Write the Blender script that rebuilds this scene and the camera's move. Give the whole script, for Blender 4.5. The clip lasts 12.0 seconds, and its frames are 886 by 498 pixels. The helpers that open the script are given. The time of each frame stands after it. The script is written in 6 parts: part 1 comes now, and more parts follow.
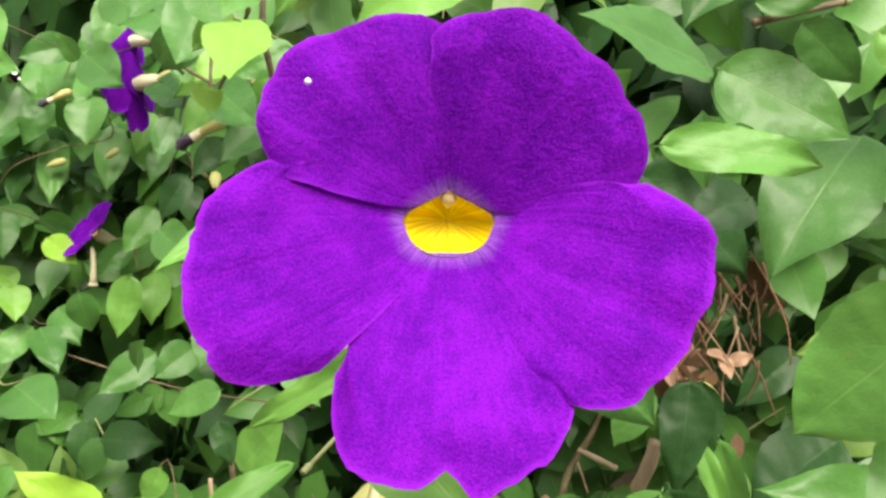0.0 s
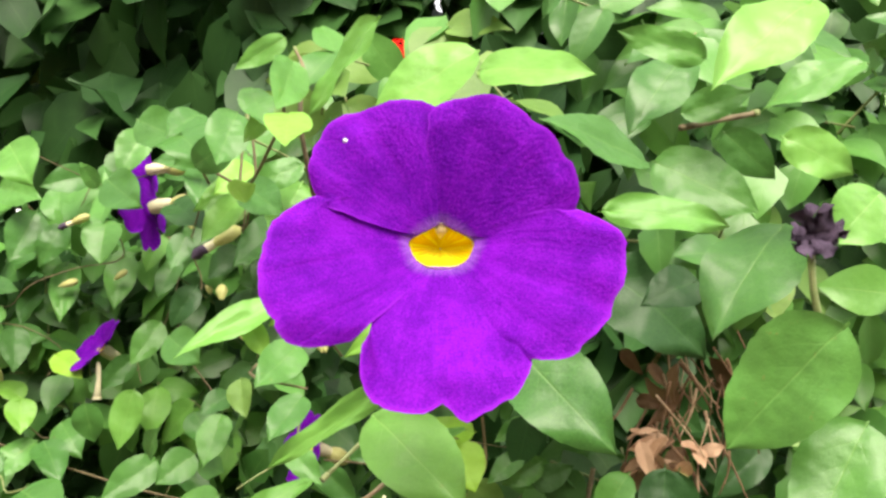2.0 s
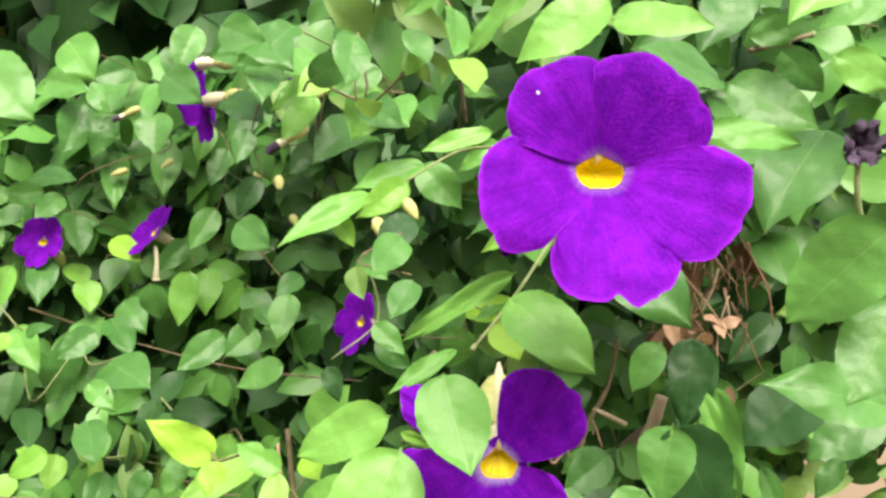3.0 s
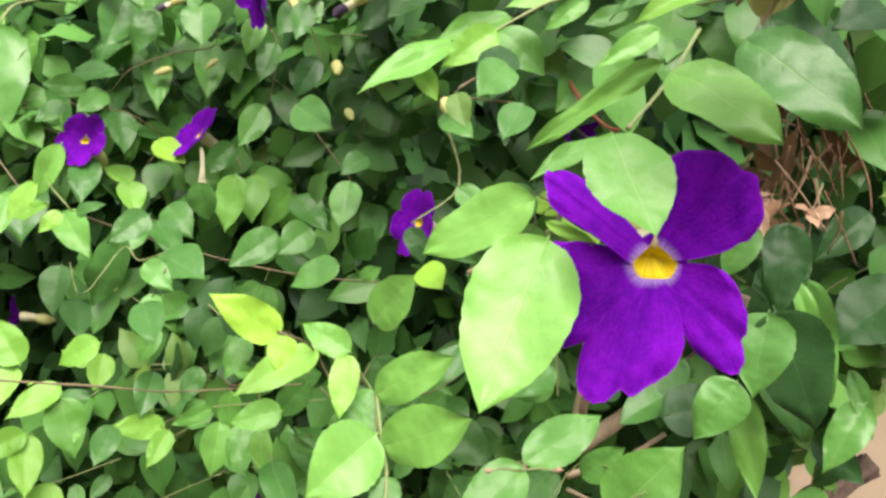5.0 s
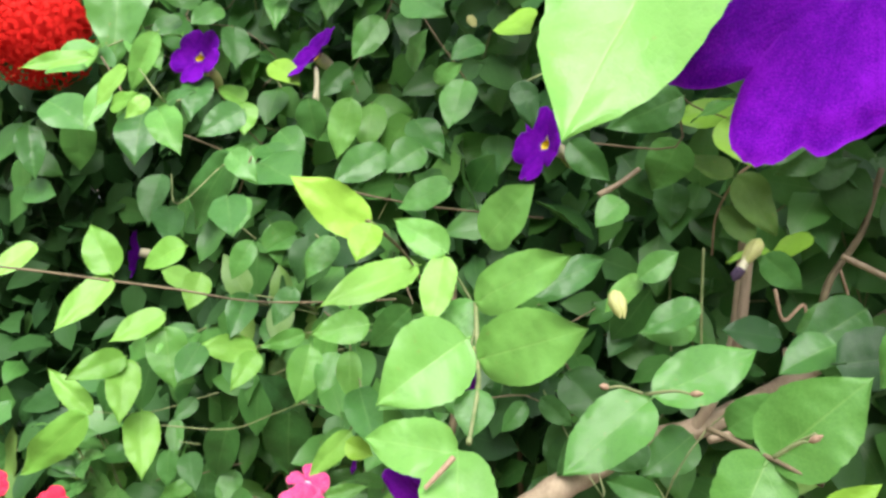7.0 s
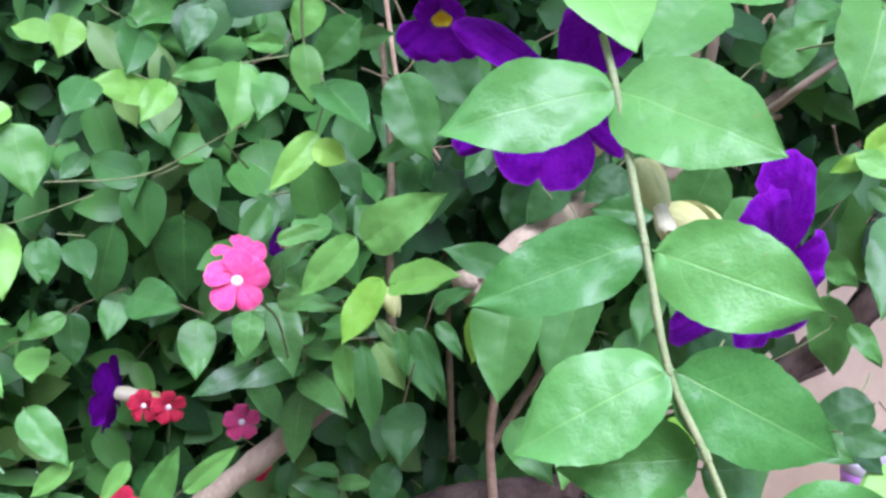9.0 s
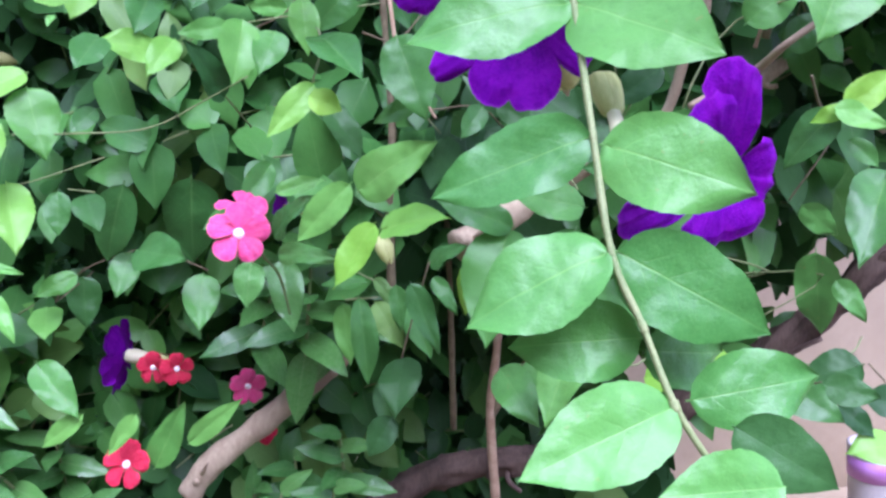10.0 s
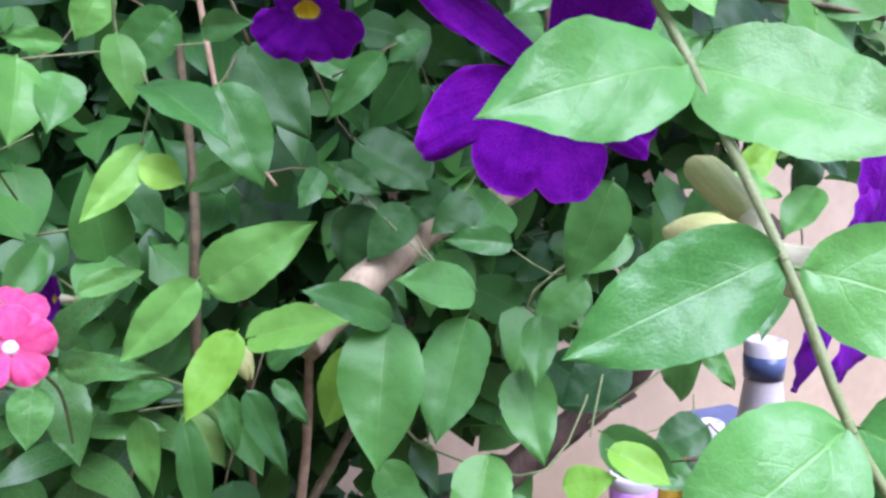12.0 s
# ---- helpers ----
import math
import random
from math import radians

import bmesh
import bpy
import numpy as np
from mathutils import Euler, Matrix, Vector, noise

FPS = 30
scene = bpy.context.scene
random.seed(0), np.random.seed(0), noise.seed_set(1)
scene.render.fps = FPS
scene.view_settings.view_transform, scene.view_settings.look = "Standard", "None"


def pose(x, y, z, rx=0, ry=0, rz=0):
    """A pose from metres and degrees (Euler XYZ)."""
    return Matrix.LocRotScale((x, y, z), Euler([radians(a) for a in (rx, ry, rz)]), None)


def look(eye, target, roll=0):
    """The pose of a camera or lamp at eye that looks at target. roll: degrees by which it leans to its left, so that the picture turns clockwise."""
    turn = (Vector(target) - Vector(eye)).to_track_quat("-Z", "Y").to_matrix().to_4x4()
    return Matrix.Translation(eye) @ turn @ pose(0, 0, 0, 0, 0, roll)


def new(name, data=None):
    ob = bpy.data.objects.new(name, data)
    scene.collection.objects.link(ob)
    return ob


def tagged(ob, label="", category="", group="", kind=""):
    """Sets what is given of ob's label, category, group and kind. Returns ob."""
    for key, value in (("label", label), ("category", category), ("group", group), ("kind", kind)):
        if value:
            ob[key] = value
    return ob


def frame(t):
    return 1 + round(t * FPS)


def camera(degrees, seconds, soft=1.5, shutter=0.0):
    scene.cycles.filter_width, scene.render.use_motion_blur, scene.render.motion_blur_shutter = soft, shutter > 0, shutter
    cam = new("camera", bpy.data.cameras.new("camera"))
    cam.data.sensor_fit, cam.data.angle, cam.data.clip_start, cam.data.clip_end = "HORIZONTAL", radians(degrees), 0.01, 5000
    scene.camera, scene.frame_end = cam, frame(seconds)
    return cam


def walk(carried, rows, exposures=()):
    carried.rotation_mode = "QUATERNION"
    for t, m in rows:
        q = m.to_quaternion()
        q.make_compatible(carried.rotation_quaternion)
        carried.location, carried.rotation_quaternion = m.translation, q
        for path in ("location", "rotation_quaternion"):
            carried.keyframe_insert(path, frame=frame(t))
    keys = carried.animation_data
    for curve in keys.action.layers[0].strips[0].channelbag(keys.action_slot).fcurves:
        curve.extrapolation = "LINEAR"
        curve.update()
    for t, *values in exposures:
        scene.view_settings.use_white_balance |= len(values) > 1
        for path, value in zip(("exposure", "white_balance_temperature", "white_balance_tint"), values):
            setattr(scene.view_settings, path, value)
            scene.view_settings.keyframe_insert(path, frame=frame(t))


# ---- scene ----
cam = camera(57.13, 12.0, soft=2.8)
# seconds, eye, turn to the left, tilt up, lean to the left (degrees)
PATH = [
    (0, (-0.00075, -0.09280, 1.20549), 0.002, -8.001, 0.383),
    (0.5, (-0.00256, -0.09963, 1.19955), -0.518, -3.061, 1.006),
    (1, (-0.00355, -0.10548, 1.19126), -1.441, 0.405, 0.416),
    (1.5, (-0.00215, -0.11611, 1.18858), -1.398, 2.014, -0.213),
    (2, (-0.00195, -0.13209, 1.18998), -0.886, 1.751, -0.221),
    (2.5, (-0.01537, -0.14902, 1.19545), -0.878, -3.394, -0.213),
    (3, (-0.04040, -0.17079, 1.19983), -1.939, -6.969, -0.420),
    (3.5, (-0.06537, -0.17795, 1.18684), -3.028, -7.618, -0.376),
    (3.7, (-0.07404, -0.17877, 1.18303), -3.074, -7.913, -0.407),
    (5.3, (-0.07023, -0.13604, 1.14171), -0.085, -9.119, -0.056),
    (5.5, (-0.06520, -0.12898, 1.13908), 0.508, -8.877, -0.063),
    (6, (-0.05036, -0.11591, 1.13167), 3.358, -8.200, -0.132),
    (6.5, (-0.05143, -0.10181, 1.11084), 7.097, -7.981, 0.220),
    (7, (-0.05966, -0.09148, 1.08856), 9.363, -8.544, 0.798),
    (7.5, (-0.09246, -0.07566, 1.05270), 8.569, -9.320, 0.925),
    (7.7, (-0.11178, -0.06122, 1.02811), 7.228, -9.544, 0.440),
    (9.3, (-0.13896, -0.05212, 0.95008), -5.326, -10.387, -0.638),
    (9.5, (-0.13384, -0.05719, 0.94394), -4.931, -10.304, -0.673),
    (10, (-0.12898, -0.06806, 0.93902), -3.244, -10.323, -0.469),
    (10.5, (-0.13089, -0.06639, 0.94206), -4.044, -10.669, -0.345),
    (11, (-0.14046, -0.04147, 0.94940), -10.461, -10.751, -0.140),
    (11.5, (-0.15887, -0.01260, 0.94122), -16.579, -10.371, 0.253),
    (12, (-0.17814, 0.00865, 0.94742), -23.903, -7.434, 0.014),
]


def aim(turn, tilt, lean):
    """The way ahead for a turn and a tilt, and the lean."""
    a, b = radians(turn), radians(tilt)
    return Vector((-math.sin(a) * math.cos(b), math.cos(a) * math.cos(b), math.sin(b))), lean


def stand(eye, turn, tilt, lean):
    way, roll = aim(turn, tilt, lean)
    return look(eye, Vector(eye) + way, roll)


# seconds, stops, kelvin, tint
LIGHTING = [(0.0, 1.70, 7300, 18), (2.0, 1.90, 7450, 16), (2.7, 1.94, 7350, 15), (3.7, 1.80, 7150, 18), (5.3, 1.83, 6900, 20), (6.5, 1.72, 6450, 23), (7.3, 1.80, 6400, 17), (7.7, 1.80, 6250, 17), (9.3, 1.90, 5150, 36), (10.5, 1.90, 5120, 35), (12.0, 1.84, 5280, 32)]
walk(cam, [(t, stand(eye, turn, tilt, lean)) for t, eye, turn, tilt, lean in PATH], LIGHTING)

# ---- light ----
world = bpy.data.worlds.new("world")
scene.world = world
world.use_nodes = True
wn = world.node_tree
sky = wn.nodes.new("ShaderNodeTexSky")
sky.sky_type = "NISHITA"
sky.sun_disc = False
sky.sun_elevation, sky.sun_rotation = radians(57), radians(166)
haze = wn.nodes.new("ShaderNodeHueSaturation")      # a thin white overcast
haze.inputs["Saturation"].default_value = 0.30
wn.links.new(sky.outputs[0], haze.inputs["Color"])
wn.links.new(haze.outputs[0], wn.nodes["Background"].inputs[0])
wn.nodes["Background"].inputs[1].default_value = 0.135
sun = new("sun", bpy.data.lights.new("sun", "SUN"))
sun.data.energy, sun.data.angle, sun.data.color = 2.0, radians(40), (1.0, 0.97, 0.92)
sun.matrix_world = look((0.6, -2.2, 4.8), (0, 0.2, 1.0))

CM = 0.01
HOME = Vector((0, 0, 1.2))          # the throat of the upper flower


def place(x, y, z):
    """A place in centimetres from the upper flower's throat."""
    return HOME + Vector((x, y, z)) * CM


# ---- materials ----
def node(tree, kind, **inputs):
    n = tree.nodes.new("ShaderNode" + kind)
    for key, value in inputs.items():
        key = key.replace("_", " ")
        slot = n.inputs[int(key[1:])] if key[0] == "i" and key[1:].isdigit() else n.inputs[key]
        if isinstance(value, bpy.types.NodeSocket):
            tree.links.new(value, slot)
        else:
            slot.default_value = value
    return n


def sums(tree, op, a, b=0.0, clamp=False):
    n = node(tree, "Math", i0=a, i1=b)
    n.operation, n.use_clamp = op, clamp
    return n.outputs[0]


def blend(tree, fac, a, b, how="MIX"):
    n = tree.nodes.new("ShaderNodeMix")
    n.data_type, n.blend_type = "RGBA", how
    for slot, value in ((0, fac), (6, a), (7, b)):
        if isinstance(value, bpy.types.NodeSocket):
            tree.links.new(value, n.inputs[slot])
        else:
            n.inputs[slot].default_value = value if slot == 0 else (*value, 1)
    return n.outputs[2]


def ramp(tree, fac, lo, hi):
    n = node(tree, "MapRange", i0=fac, i1=lo, i2=hi)
    n.interpolation_type = "SMOOTHSTEP"
    return n.outputs[0]


def grain(tree, where, scale, detail=4.0, rough=0.6):
    n = node(tree, "TexNoise", Vector=where, Scale=scale, Detail=detail, Roughness=rough)
    return n.outputs["Fac"]


def blank(name):
    m = bpy.data.materials.new(name)
    m.use_nodes = True
    t = m.node_tree
    bsdf = t.nodes["Principled BSDF"]
    coords = t.nodes.new("ShaderNodeTexCoord")
    return m, t, bsdf, coords


def bumped(t, bsdf, height, strength, distance=0.001):
    b = node(t, "Bump", Strength=strength, Distance=distance, Height=height)
    t.links.new(b.outputs[0], bsdf.inputs["Normal"])
    return b


def thin(m, t, bsdf, colour, share):
    """Lets some light through a thin blade."""
    tr = node(t, "BsdfTranslucent", Color=colour)
    mix = node(t, "MixShader", i0=share, i1=bsdf.outputs[0], i2=tr.outputs[0])
    t.links.new(mix.outputs[0], t.nodes["Material Output"].inputs[0])


def leaf_material(name, deep, fresh, vein, gloss=0.42, through_share=0.22, spots=0.0, loose=False, shine=0.36):
    m, t, bsdf, co = blank(name)
    uv = node(t, "SeparateXYZ", Vector=co.outputs["UV"])
    across = sums(t, "ABSOLUTE", sums(t, "SUBTRACT", uv.outputs[0], 0.5))
    along = uv.outputs[1]
    rnd = t.nodes.new("ShaderNodeNewGeometry").outputs["Random Per Island"] if loose else t.nodes.new("ShaderNodeObjectInfo").outputs["Random"]
    shift = node(t, "CombineXYZ", X=sums(t, "MULTIPLY", rnd, 37.0), Y=sums(t, "MULTIPLY", rnd, 11.0), Z=rnd)
    where = node(t, "VectorMath", i0=co.outputs["Object"], i1=shift.outputs[0]).outputs[0]
    big, small, mid_size = grain(t, where, 2.2), grain(t, where, 46.0, 6.0, 0.7), grain(t, where, 13.0, 4.0)
    # side veins leave the midrib and bend forward along the margin
    arc = sums(t, "ADD", sums(t, "MULTIPLY", across, 0.75), sums(t, "MULTIPLY", sums(t, "POWER", across, 2.0), 1.3))
    slant = sums(t, "SUBTRACT", along, arc)
    wob = sums(t, "MULTIPLY", sums(t, "SUBTRACT", mid_size, 0.5), 0.05)
    saw = sums(t, "FRACT", sums(t, "MULTIPLY", sums(t, "ADD", slant, wob), 5.2))
    off = sums(t, "ABSOLUTE", sums(t, "SUBTRACT", saw, 0.5))
    side = sums(t, "SUBTRACT", 1.0, ramp(t, off, 0.0, 0.055))
    side = sums(t, "MULTIPLY", side, ramp(t, across, 0.30, 0.02))
    mid = sums(t, "SUBTRACT", 1.0, ramp(t, across, 0.002, 0.013))
    net = node(t, "TexVoronoi", Vector=where, Scale=26.0)
    net.feature = "DISTANCE_TO_EDGE"
    mesh = sums(t, "SUBTRACT", 1.0, ramp(t, net.outputs["Distance"], 0.0, 0.12))
    fade = ramp(t, sums(t, "ADD", along, sums(t, "MULTIPLY", across, 1.2)), 1.05, 0.15)
    veins = sums(t, "MAXIMUM", sums(t, "MULTIPLY", side, sums(t, "MULTIPLY", fade, 0.55)), sums(t, "MULTIPLY", mid, sums(t, "ADD", 0.35, sums(t, "MULTIPLY", fade, 0.65))), True)
    veins = sums(t, "MAXIMUM", veins, sums(t, "MULTIPLY", mesh, 0.16), True)
    tone = sums(t, "ADD", sums(t, "MULTIPLY", big, 0.42), sums(t, "MULTIPLY", rnd, 0.68))
    col = blend(t, ramp(t, tone, 0.25, 0.85), deep, fresh)
    col = blend(t, sums(t, "MULTIPLY", sums(t, "SUBTRACT", small, 0.42), 1.5, True), col, fresh)
    col = blend(t, sums(t, "MULTIPLY", sums(t, "SUBTRACT", 0.47, mid_size), 1.6, True), col, deep)
    col = blend(t, sums(t, "MULTIPLY", veins, 0.30), col, vein)
    if spots:
        fleck = ramp(t, grain(t, where, 13.0, 3.0), 0.66, 0.74)
        some = sums(t, "MULTIPLY", ramp(t, rnd, 0.35, 0.75), spots)
        col = blend(t, sums(t, "MULTIPLY", fleck, some), col, (0.30, 0.22, 0.07))
    t.links.new(col, bsdf.inputs["Base Color"])
    t.links.new(sums(t, "ADD", gloss, sums(t, "MULTIPLY", sums(t, "SUBTRACT", small, 0.5), 0.3)), bsdf.inputs["Roughness"])
    bsdf.inputs["Specular IOR Level"].default_value = shine
    pillow = sums(t, "MULTIPLY", sums(t, "SUBTRACT", 0.5, off), -0.30)
    crinkle = sums(t, "ADD", sums(t, "MULTIPLY", mid_size, 0.9), sums(t, "MULTIPLY", small, 0.14))
    height = sums(t, "ADD", sums(t, "MULTIPLY", veins, -0.5), sums(t, "ADD", pillow, crinkle))
    bumped(t, bsdf, height, 0.22, 0.0010)
    thin(m, t, bsdf, blend(t, 0.5, col, vein), through_share)
    return m


LEAF = {
    "mature": leaf_material("leaf_mature", (0.042, 0.150, 0.032), (0.098, 0.290, 0.056), (0.230, 0.430, 0.120), 0.35, 0.22, 0.45),
    "pale": leaf_material("leaf_pale", (0.094, 0.292, 0.050), (0.176, 0.445, 0.082), (0.370, 0.620, 0.180), 0.36, 0.25, 0.30),
    # pale leaf green dimmed in its colour, as the hanging leaves rendered too bright
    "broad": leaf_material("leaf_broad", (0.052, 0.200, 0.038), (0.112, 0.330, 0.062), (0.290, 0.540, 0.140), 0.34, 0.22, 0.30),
    "young": leaf_material("leaf_young", (0.150, 0.390, 0.050), (0.240, 0.530, 0.085), (0.400, 0.640, 0.140), 0.40, 0.3),
    # leaf green darkened in its colour for the shade deep in the hedge
    "dark": leaf_material("leaf_shade", (0.018, 0.066, 0.018), (0.046, 0.135, 0.032), (0.075, 0.185, 0.050), 0.40, 0.15, 0.0, False, 0.22),
    "worn": leaf_material("leaf_worn", (0.090, 0.200, 0.040), (0.160, 0.310, 0.060), (0.240, 0.380, 0.110), 0.50, 0.2, 1.0),
    "yellow": leaf_material("leaf_yellow", (0.190, 0.450, 0.035), (0.300, 0.590, 0.060), (0.400, 0.640, 0.120), 0.45, 0.3),
    "glossy": leaf_material("leaf_glossy", (0.050, 0.170, 0.036), (0.120, 0.320, 0.070), (0.330, 0.500, 0.200), 0.28, 0.15, 0.0, False, 0.5),
    "dead": leaf_material("leaf_dead", (0.120, 0.062, 0.032), (0.300, 0.180, 0.100), (0.330, 0.220, 0.140), 0.80, 0.1),
    "dry": leaf_material("leaf_dry", (0.300, 0.170, 0.090), (0.560, 0.370, 0.240), (0.600, 0.440, 0.300), 0.75, 0.1),
}
LOOSE = {
    "mature": leaf_material("leaf_mature_loose", (0.042, 0.150, 0.032), (0.098, 0.290, 0.056), (0.230, 0.430, 0.120), 0.35, 0.2, 0.0, True),
    # bright yellow that paints sun onto the far shrub leaves
    "yellow": leaf_material("leaf_sunlit_loose", (0.30, 0.46, 0.04), (0.55, 0.62, 0.10), (0.56, 0.66, 0.14), 0.45, 0.4, 0.0, True),
    # loose leaves whose green is darkened to stand in for shade
    "dark": leaf_material("leaf_shade_loose", (0.016, 0.058, 0.016), (0.038, 0.116, 0.028), (0.065, 0.165, 0.045), 0.45, 0.15, 0.0, True, 0.18),
}


def petal_material(name, deep, light, throat, rim=0.75, glow=0.38):
    """UV: v runs from the throat to the margin, u across."""
    m, t, bsdf, co = blank(name)
    uv = node(t, "SeparateXYZ", Vector=co.outputs["UV"])
    out = uv.outputs[1]
    rnd = t.nodes.new("ShaderNodeObjectInfo").outputs["Random"]
    fine = grain(t, co.outputs["Object"], 4200.0, 3.0)
    broad = grain(t, co.outputs["Object"], 160.0, 3.0)
    lines = node(t, "Mapping", Vector=co.outputs["UV"], Scale=(26.0, 1.4, 1.0)).outputs[0]
    streak = grain(t, lines, 1.0, 3.0)
    tone = sums(t, "ADD", sums(t, "MULTIPLY", fine, 1.25), sums(t, "ADD", sums(t, "MULTIPLY", broad, 0.75), sums(t, "MULTIPLY", streak, 0.35)))
    col = blend(t, ramp(t, tone, 0.92, 1.42), deep, light)
    brim = sums(t, "MULTIPLY", sums(t, "ABSOLUTE", sums(t, "SUBTRACT", uv.outputs[0], 0.5)), 2.0)
    edge = sums(t, "MAXIMUM", ramp(t, out, 0.955, 1.0), sums(t, "MULTIPLY", ramp(t, brim, 0.955, 1.0), ramp(t, out, 0.25, 0.5)))
    col = blend(t, sums(t, "MULTIPLY", edge, rim), col, (light[0] * 1.25, light[1] * 2.5, light[2] * 1.15))
    # pale lines run out of the throat
    near = sums(t, "SUBTRACT", 1.0, ramp(t, out, 0.0, 0.11))
    line = ramp(t, streak, 0.42, 0.62)
    pale = sums(t, "MULTIPLY", near, sums(t, "ADD", 0.35, sums(t, "MULTIPLY", line, 0.5)), True)
    col = blend(t, sums(t, "MULTIPLY", pale, glow), col, throat)
    t.links.new(col, bsdf.inputs["Base Color"])
    bsdf.inputs["Roughness"].default_value = 0.62
    bsdf.inputs["Specular IOR Level"].default_value = 0.05
    bsdf.inputs["Sheen Weight"].default_value = 0.01
    bsdf.inputs["Sheen Tint"].default_value = (0.75, 0.5, 1.0, 1)
    pebble = grain(t, co.outputs["Object"], 1300.0, 2.0)
    bumped(t, bsdf, sums(t, "ADD", sums(t, "ADD", sums(t, "MULTIPLY", fine, 0.6), sums(t, "MULTIPLY", pebble, 1.0)), sums(t, "MULTIPLY", streak, 0.8)), 0.55, 0.0005)
    thin(m, t, bsdf, col, 0.2)
    return m


PETAL = petal_material("petal_purple", (0.088, 0.0012, 0.265), (0.222, 0.0060, 0.490), (0.52, 0.36, 0.72))
PETAL_PALE = petal_material("petal_purple_pale_eye", (0.088, 0.0012, 0.275), (0.222, 0.0060, 0.505), (0.62, 0.50, 0.80), 0.6, 0.85)
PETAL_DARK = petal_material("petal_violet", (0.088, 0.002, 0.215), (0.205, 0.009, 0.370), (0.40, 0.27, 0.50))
PETAL_PINK = petal_material("petal_pink", (0.830, 0.065, 0.250), (0.940, 0.170, 0.380), (0.85, 0.55, 0.62), 0.3)
PETAL_CRIMSON = petal_material("petal_crimson", (0.600, 0.020, 0.060), (0.740, 0.060, 0.110), (0.75, 0.30, 0.36), 0.3)
PETAL_RED = petal_material("petal_red", (0.620, 0.012, 0.010), (0.820, 0.035, 0.022), (0.55, 0.01, 0.01), 0.2)


def plain_material(name, a, b, scale, rough=0.6, bump=0.3, spec=0.4, stretch=(1, 1, 1), glow=0.0, stains=None):
    m, t, bsdf, co = blank(name)
    where = node(t, "Mapping", Vector=co.outputs["Object"], Scale=stretch).outputs[0]
    n1, n2 = grain(t, where, scale, 5.0), grain(t, where, scale * 9, 5.0)
    tone = sums(t, "ADD", sums(t, "MULTIPLY", n1, 0.65), sums(t, "MULTIPLY", n2, 0.35))
    col = blend(t, ramp(t, tone, 0.3, 0.7), a, b)
    if stains:
        col = blend(t, ramp(t, grain(t, where, scale * 0.3, 3.0), 0.5, 0.72), col, stains)
    t.links.new(col, bsdf.inputs["Base Color"])
    bsdf.inputs["Roughness"].default_value = rough
    bsdf.inputs["Specular IOR Level"].default_value = spec
    bumped(t, bsdf, tone, bump, 0.002)
    if glow:
        thin(m, t, bsdf, col, glow)
    return m


def throat_material():
    """Bright yellow with darker lines that run inward."""
    m, t, bsdf, co = blank("throat_yellow")
    lines = node(t, "Mapping", Vector=co.outputs["UV"], Scale=(15.0, 0.8, 1.0)).outputs[0]
    streak = grain(t, lines, 1.0, 2.0)
    col = blend(t, ramp(t, streak, 0.40, 0.62), (0.86, 0.56, 0.006), (0.98, 0.88, 0.020))
    t.links.new(col, bsdf.inputs["Base Color"])
    bsdf.inputs["Roughness"].default_value = 0.5
    bumped(t, bsdf, streak, 0.5, 0.0006)
    thin(m, t, bsdf, col, 0.25)
    return m


THROAT = throat_material()
STIGMA = plain_material("stigma_cream", (0.62, 0.50, 0.20), (0.74, 0.62, 0.30), 180, 0.55, 0.2)
CREAM = plain_material("corolla_cream", (0.62, 0.60, 0.36), (0.80, 0.77, 0.55), 180, 0.55, 0.2, 0.35, (1, 1, 0.2), 0.2)
BRACT = plain_material("bract_green", (0.44, 0.48, 0.15), (0.68, 0.67, 0.30), 120, 0.5, 0.3, 0.4, (1, 1, 0.2), 0.2)
STEM_GREEN = plain_material("stem_green", (0.13, 0.20, 0.06), (0.27, 0.30, 0.13), 160, 0.55, 0.3)
STEM_BROWN = plain_material("stem_brown", (0.10, 0.080, 0.042), (0.22, 0.18, 0.095), 140, 0.7, 0.5)
STEM_RED = plain_material("stem_reddish", (0.22, 0.050, 0.030), (0.34, 0.11, 0.06), 140, 0.55, 0.3)
BARK = plain_material("bark_dark", (0.050, 0.034, 0.026), (0.150, 0.105, 0.080), 60, 0.85, 0.9, 0.3, (1, 1, 0.25))
WOOD_PALE = plain_material("bark_pale", (0.30, 0.225, 0.145), (0.52, 0.42, 0.28), 55, 0.75, 0.6, 0.3, (1, 1, 0.3), 0, (0.20, 0.15, 0.10))
STRAW_DARK = plain_material("straw_dark", (0.12, 0.065, 0.035), (0.27, 0.16, 0.09), 90, 0.85, 0.5)
STRAW = plain_material("straw", (0.30, 0.19, 0.11), (0.52, 0.38, 0.25), 90, 0.8, 0.5)
WITHERED = plain_material("withered_petal", (0.035, 0.022, 0.050), (0.120, 0.085, 0.140), 300, 0.8, 0.9)
PLASTER = plain_material("plaster_beige", (0.36, 0.285, 0.195), (0.45, 0.365, 0.255), 6, 0.85, 0.25, 0.3, (1, 1, 1), 0, (0.33, 0.26, 0.175))
SOIL = plain_material("soil", (0.045, 0.030, 0.020), (0.110, 0.080, 0.055), 22, 0.95, 0.9)
WHITE = plain_material("white_plastic", (0.54, 0.51, 0.52), (0.64, 0.61, 0.61), 40, 0.4, 0.05)
YELLOW_PAINT = plain_material("yellow_plastic", (0.78, 0.56, 0.03), (0.86, 0.66, 0.06), 40, 0.4, 0.05)
PURPLE_PRINT = plain_material("purple_print", (0.55, 0.22, 0.62), (0.66, 0.34, 0.72), 40, 0.4, 0.05)
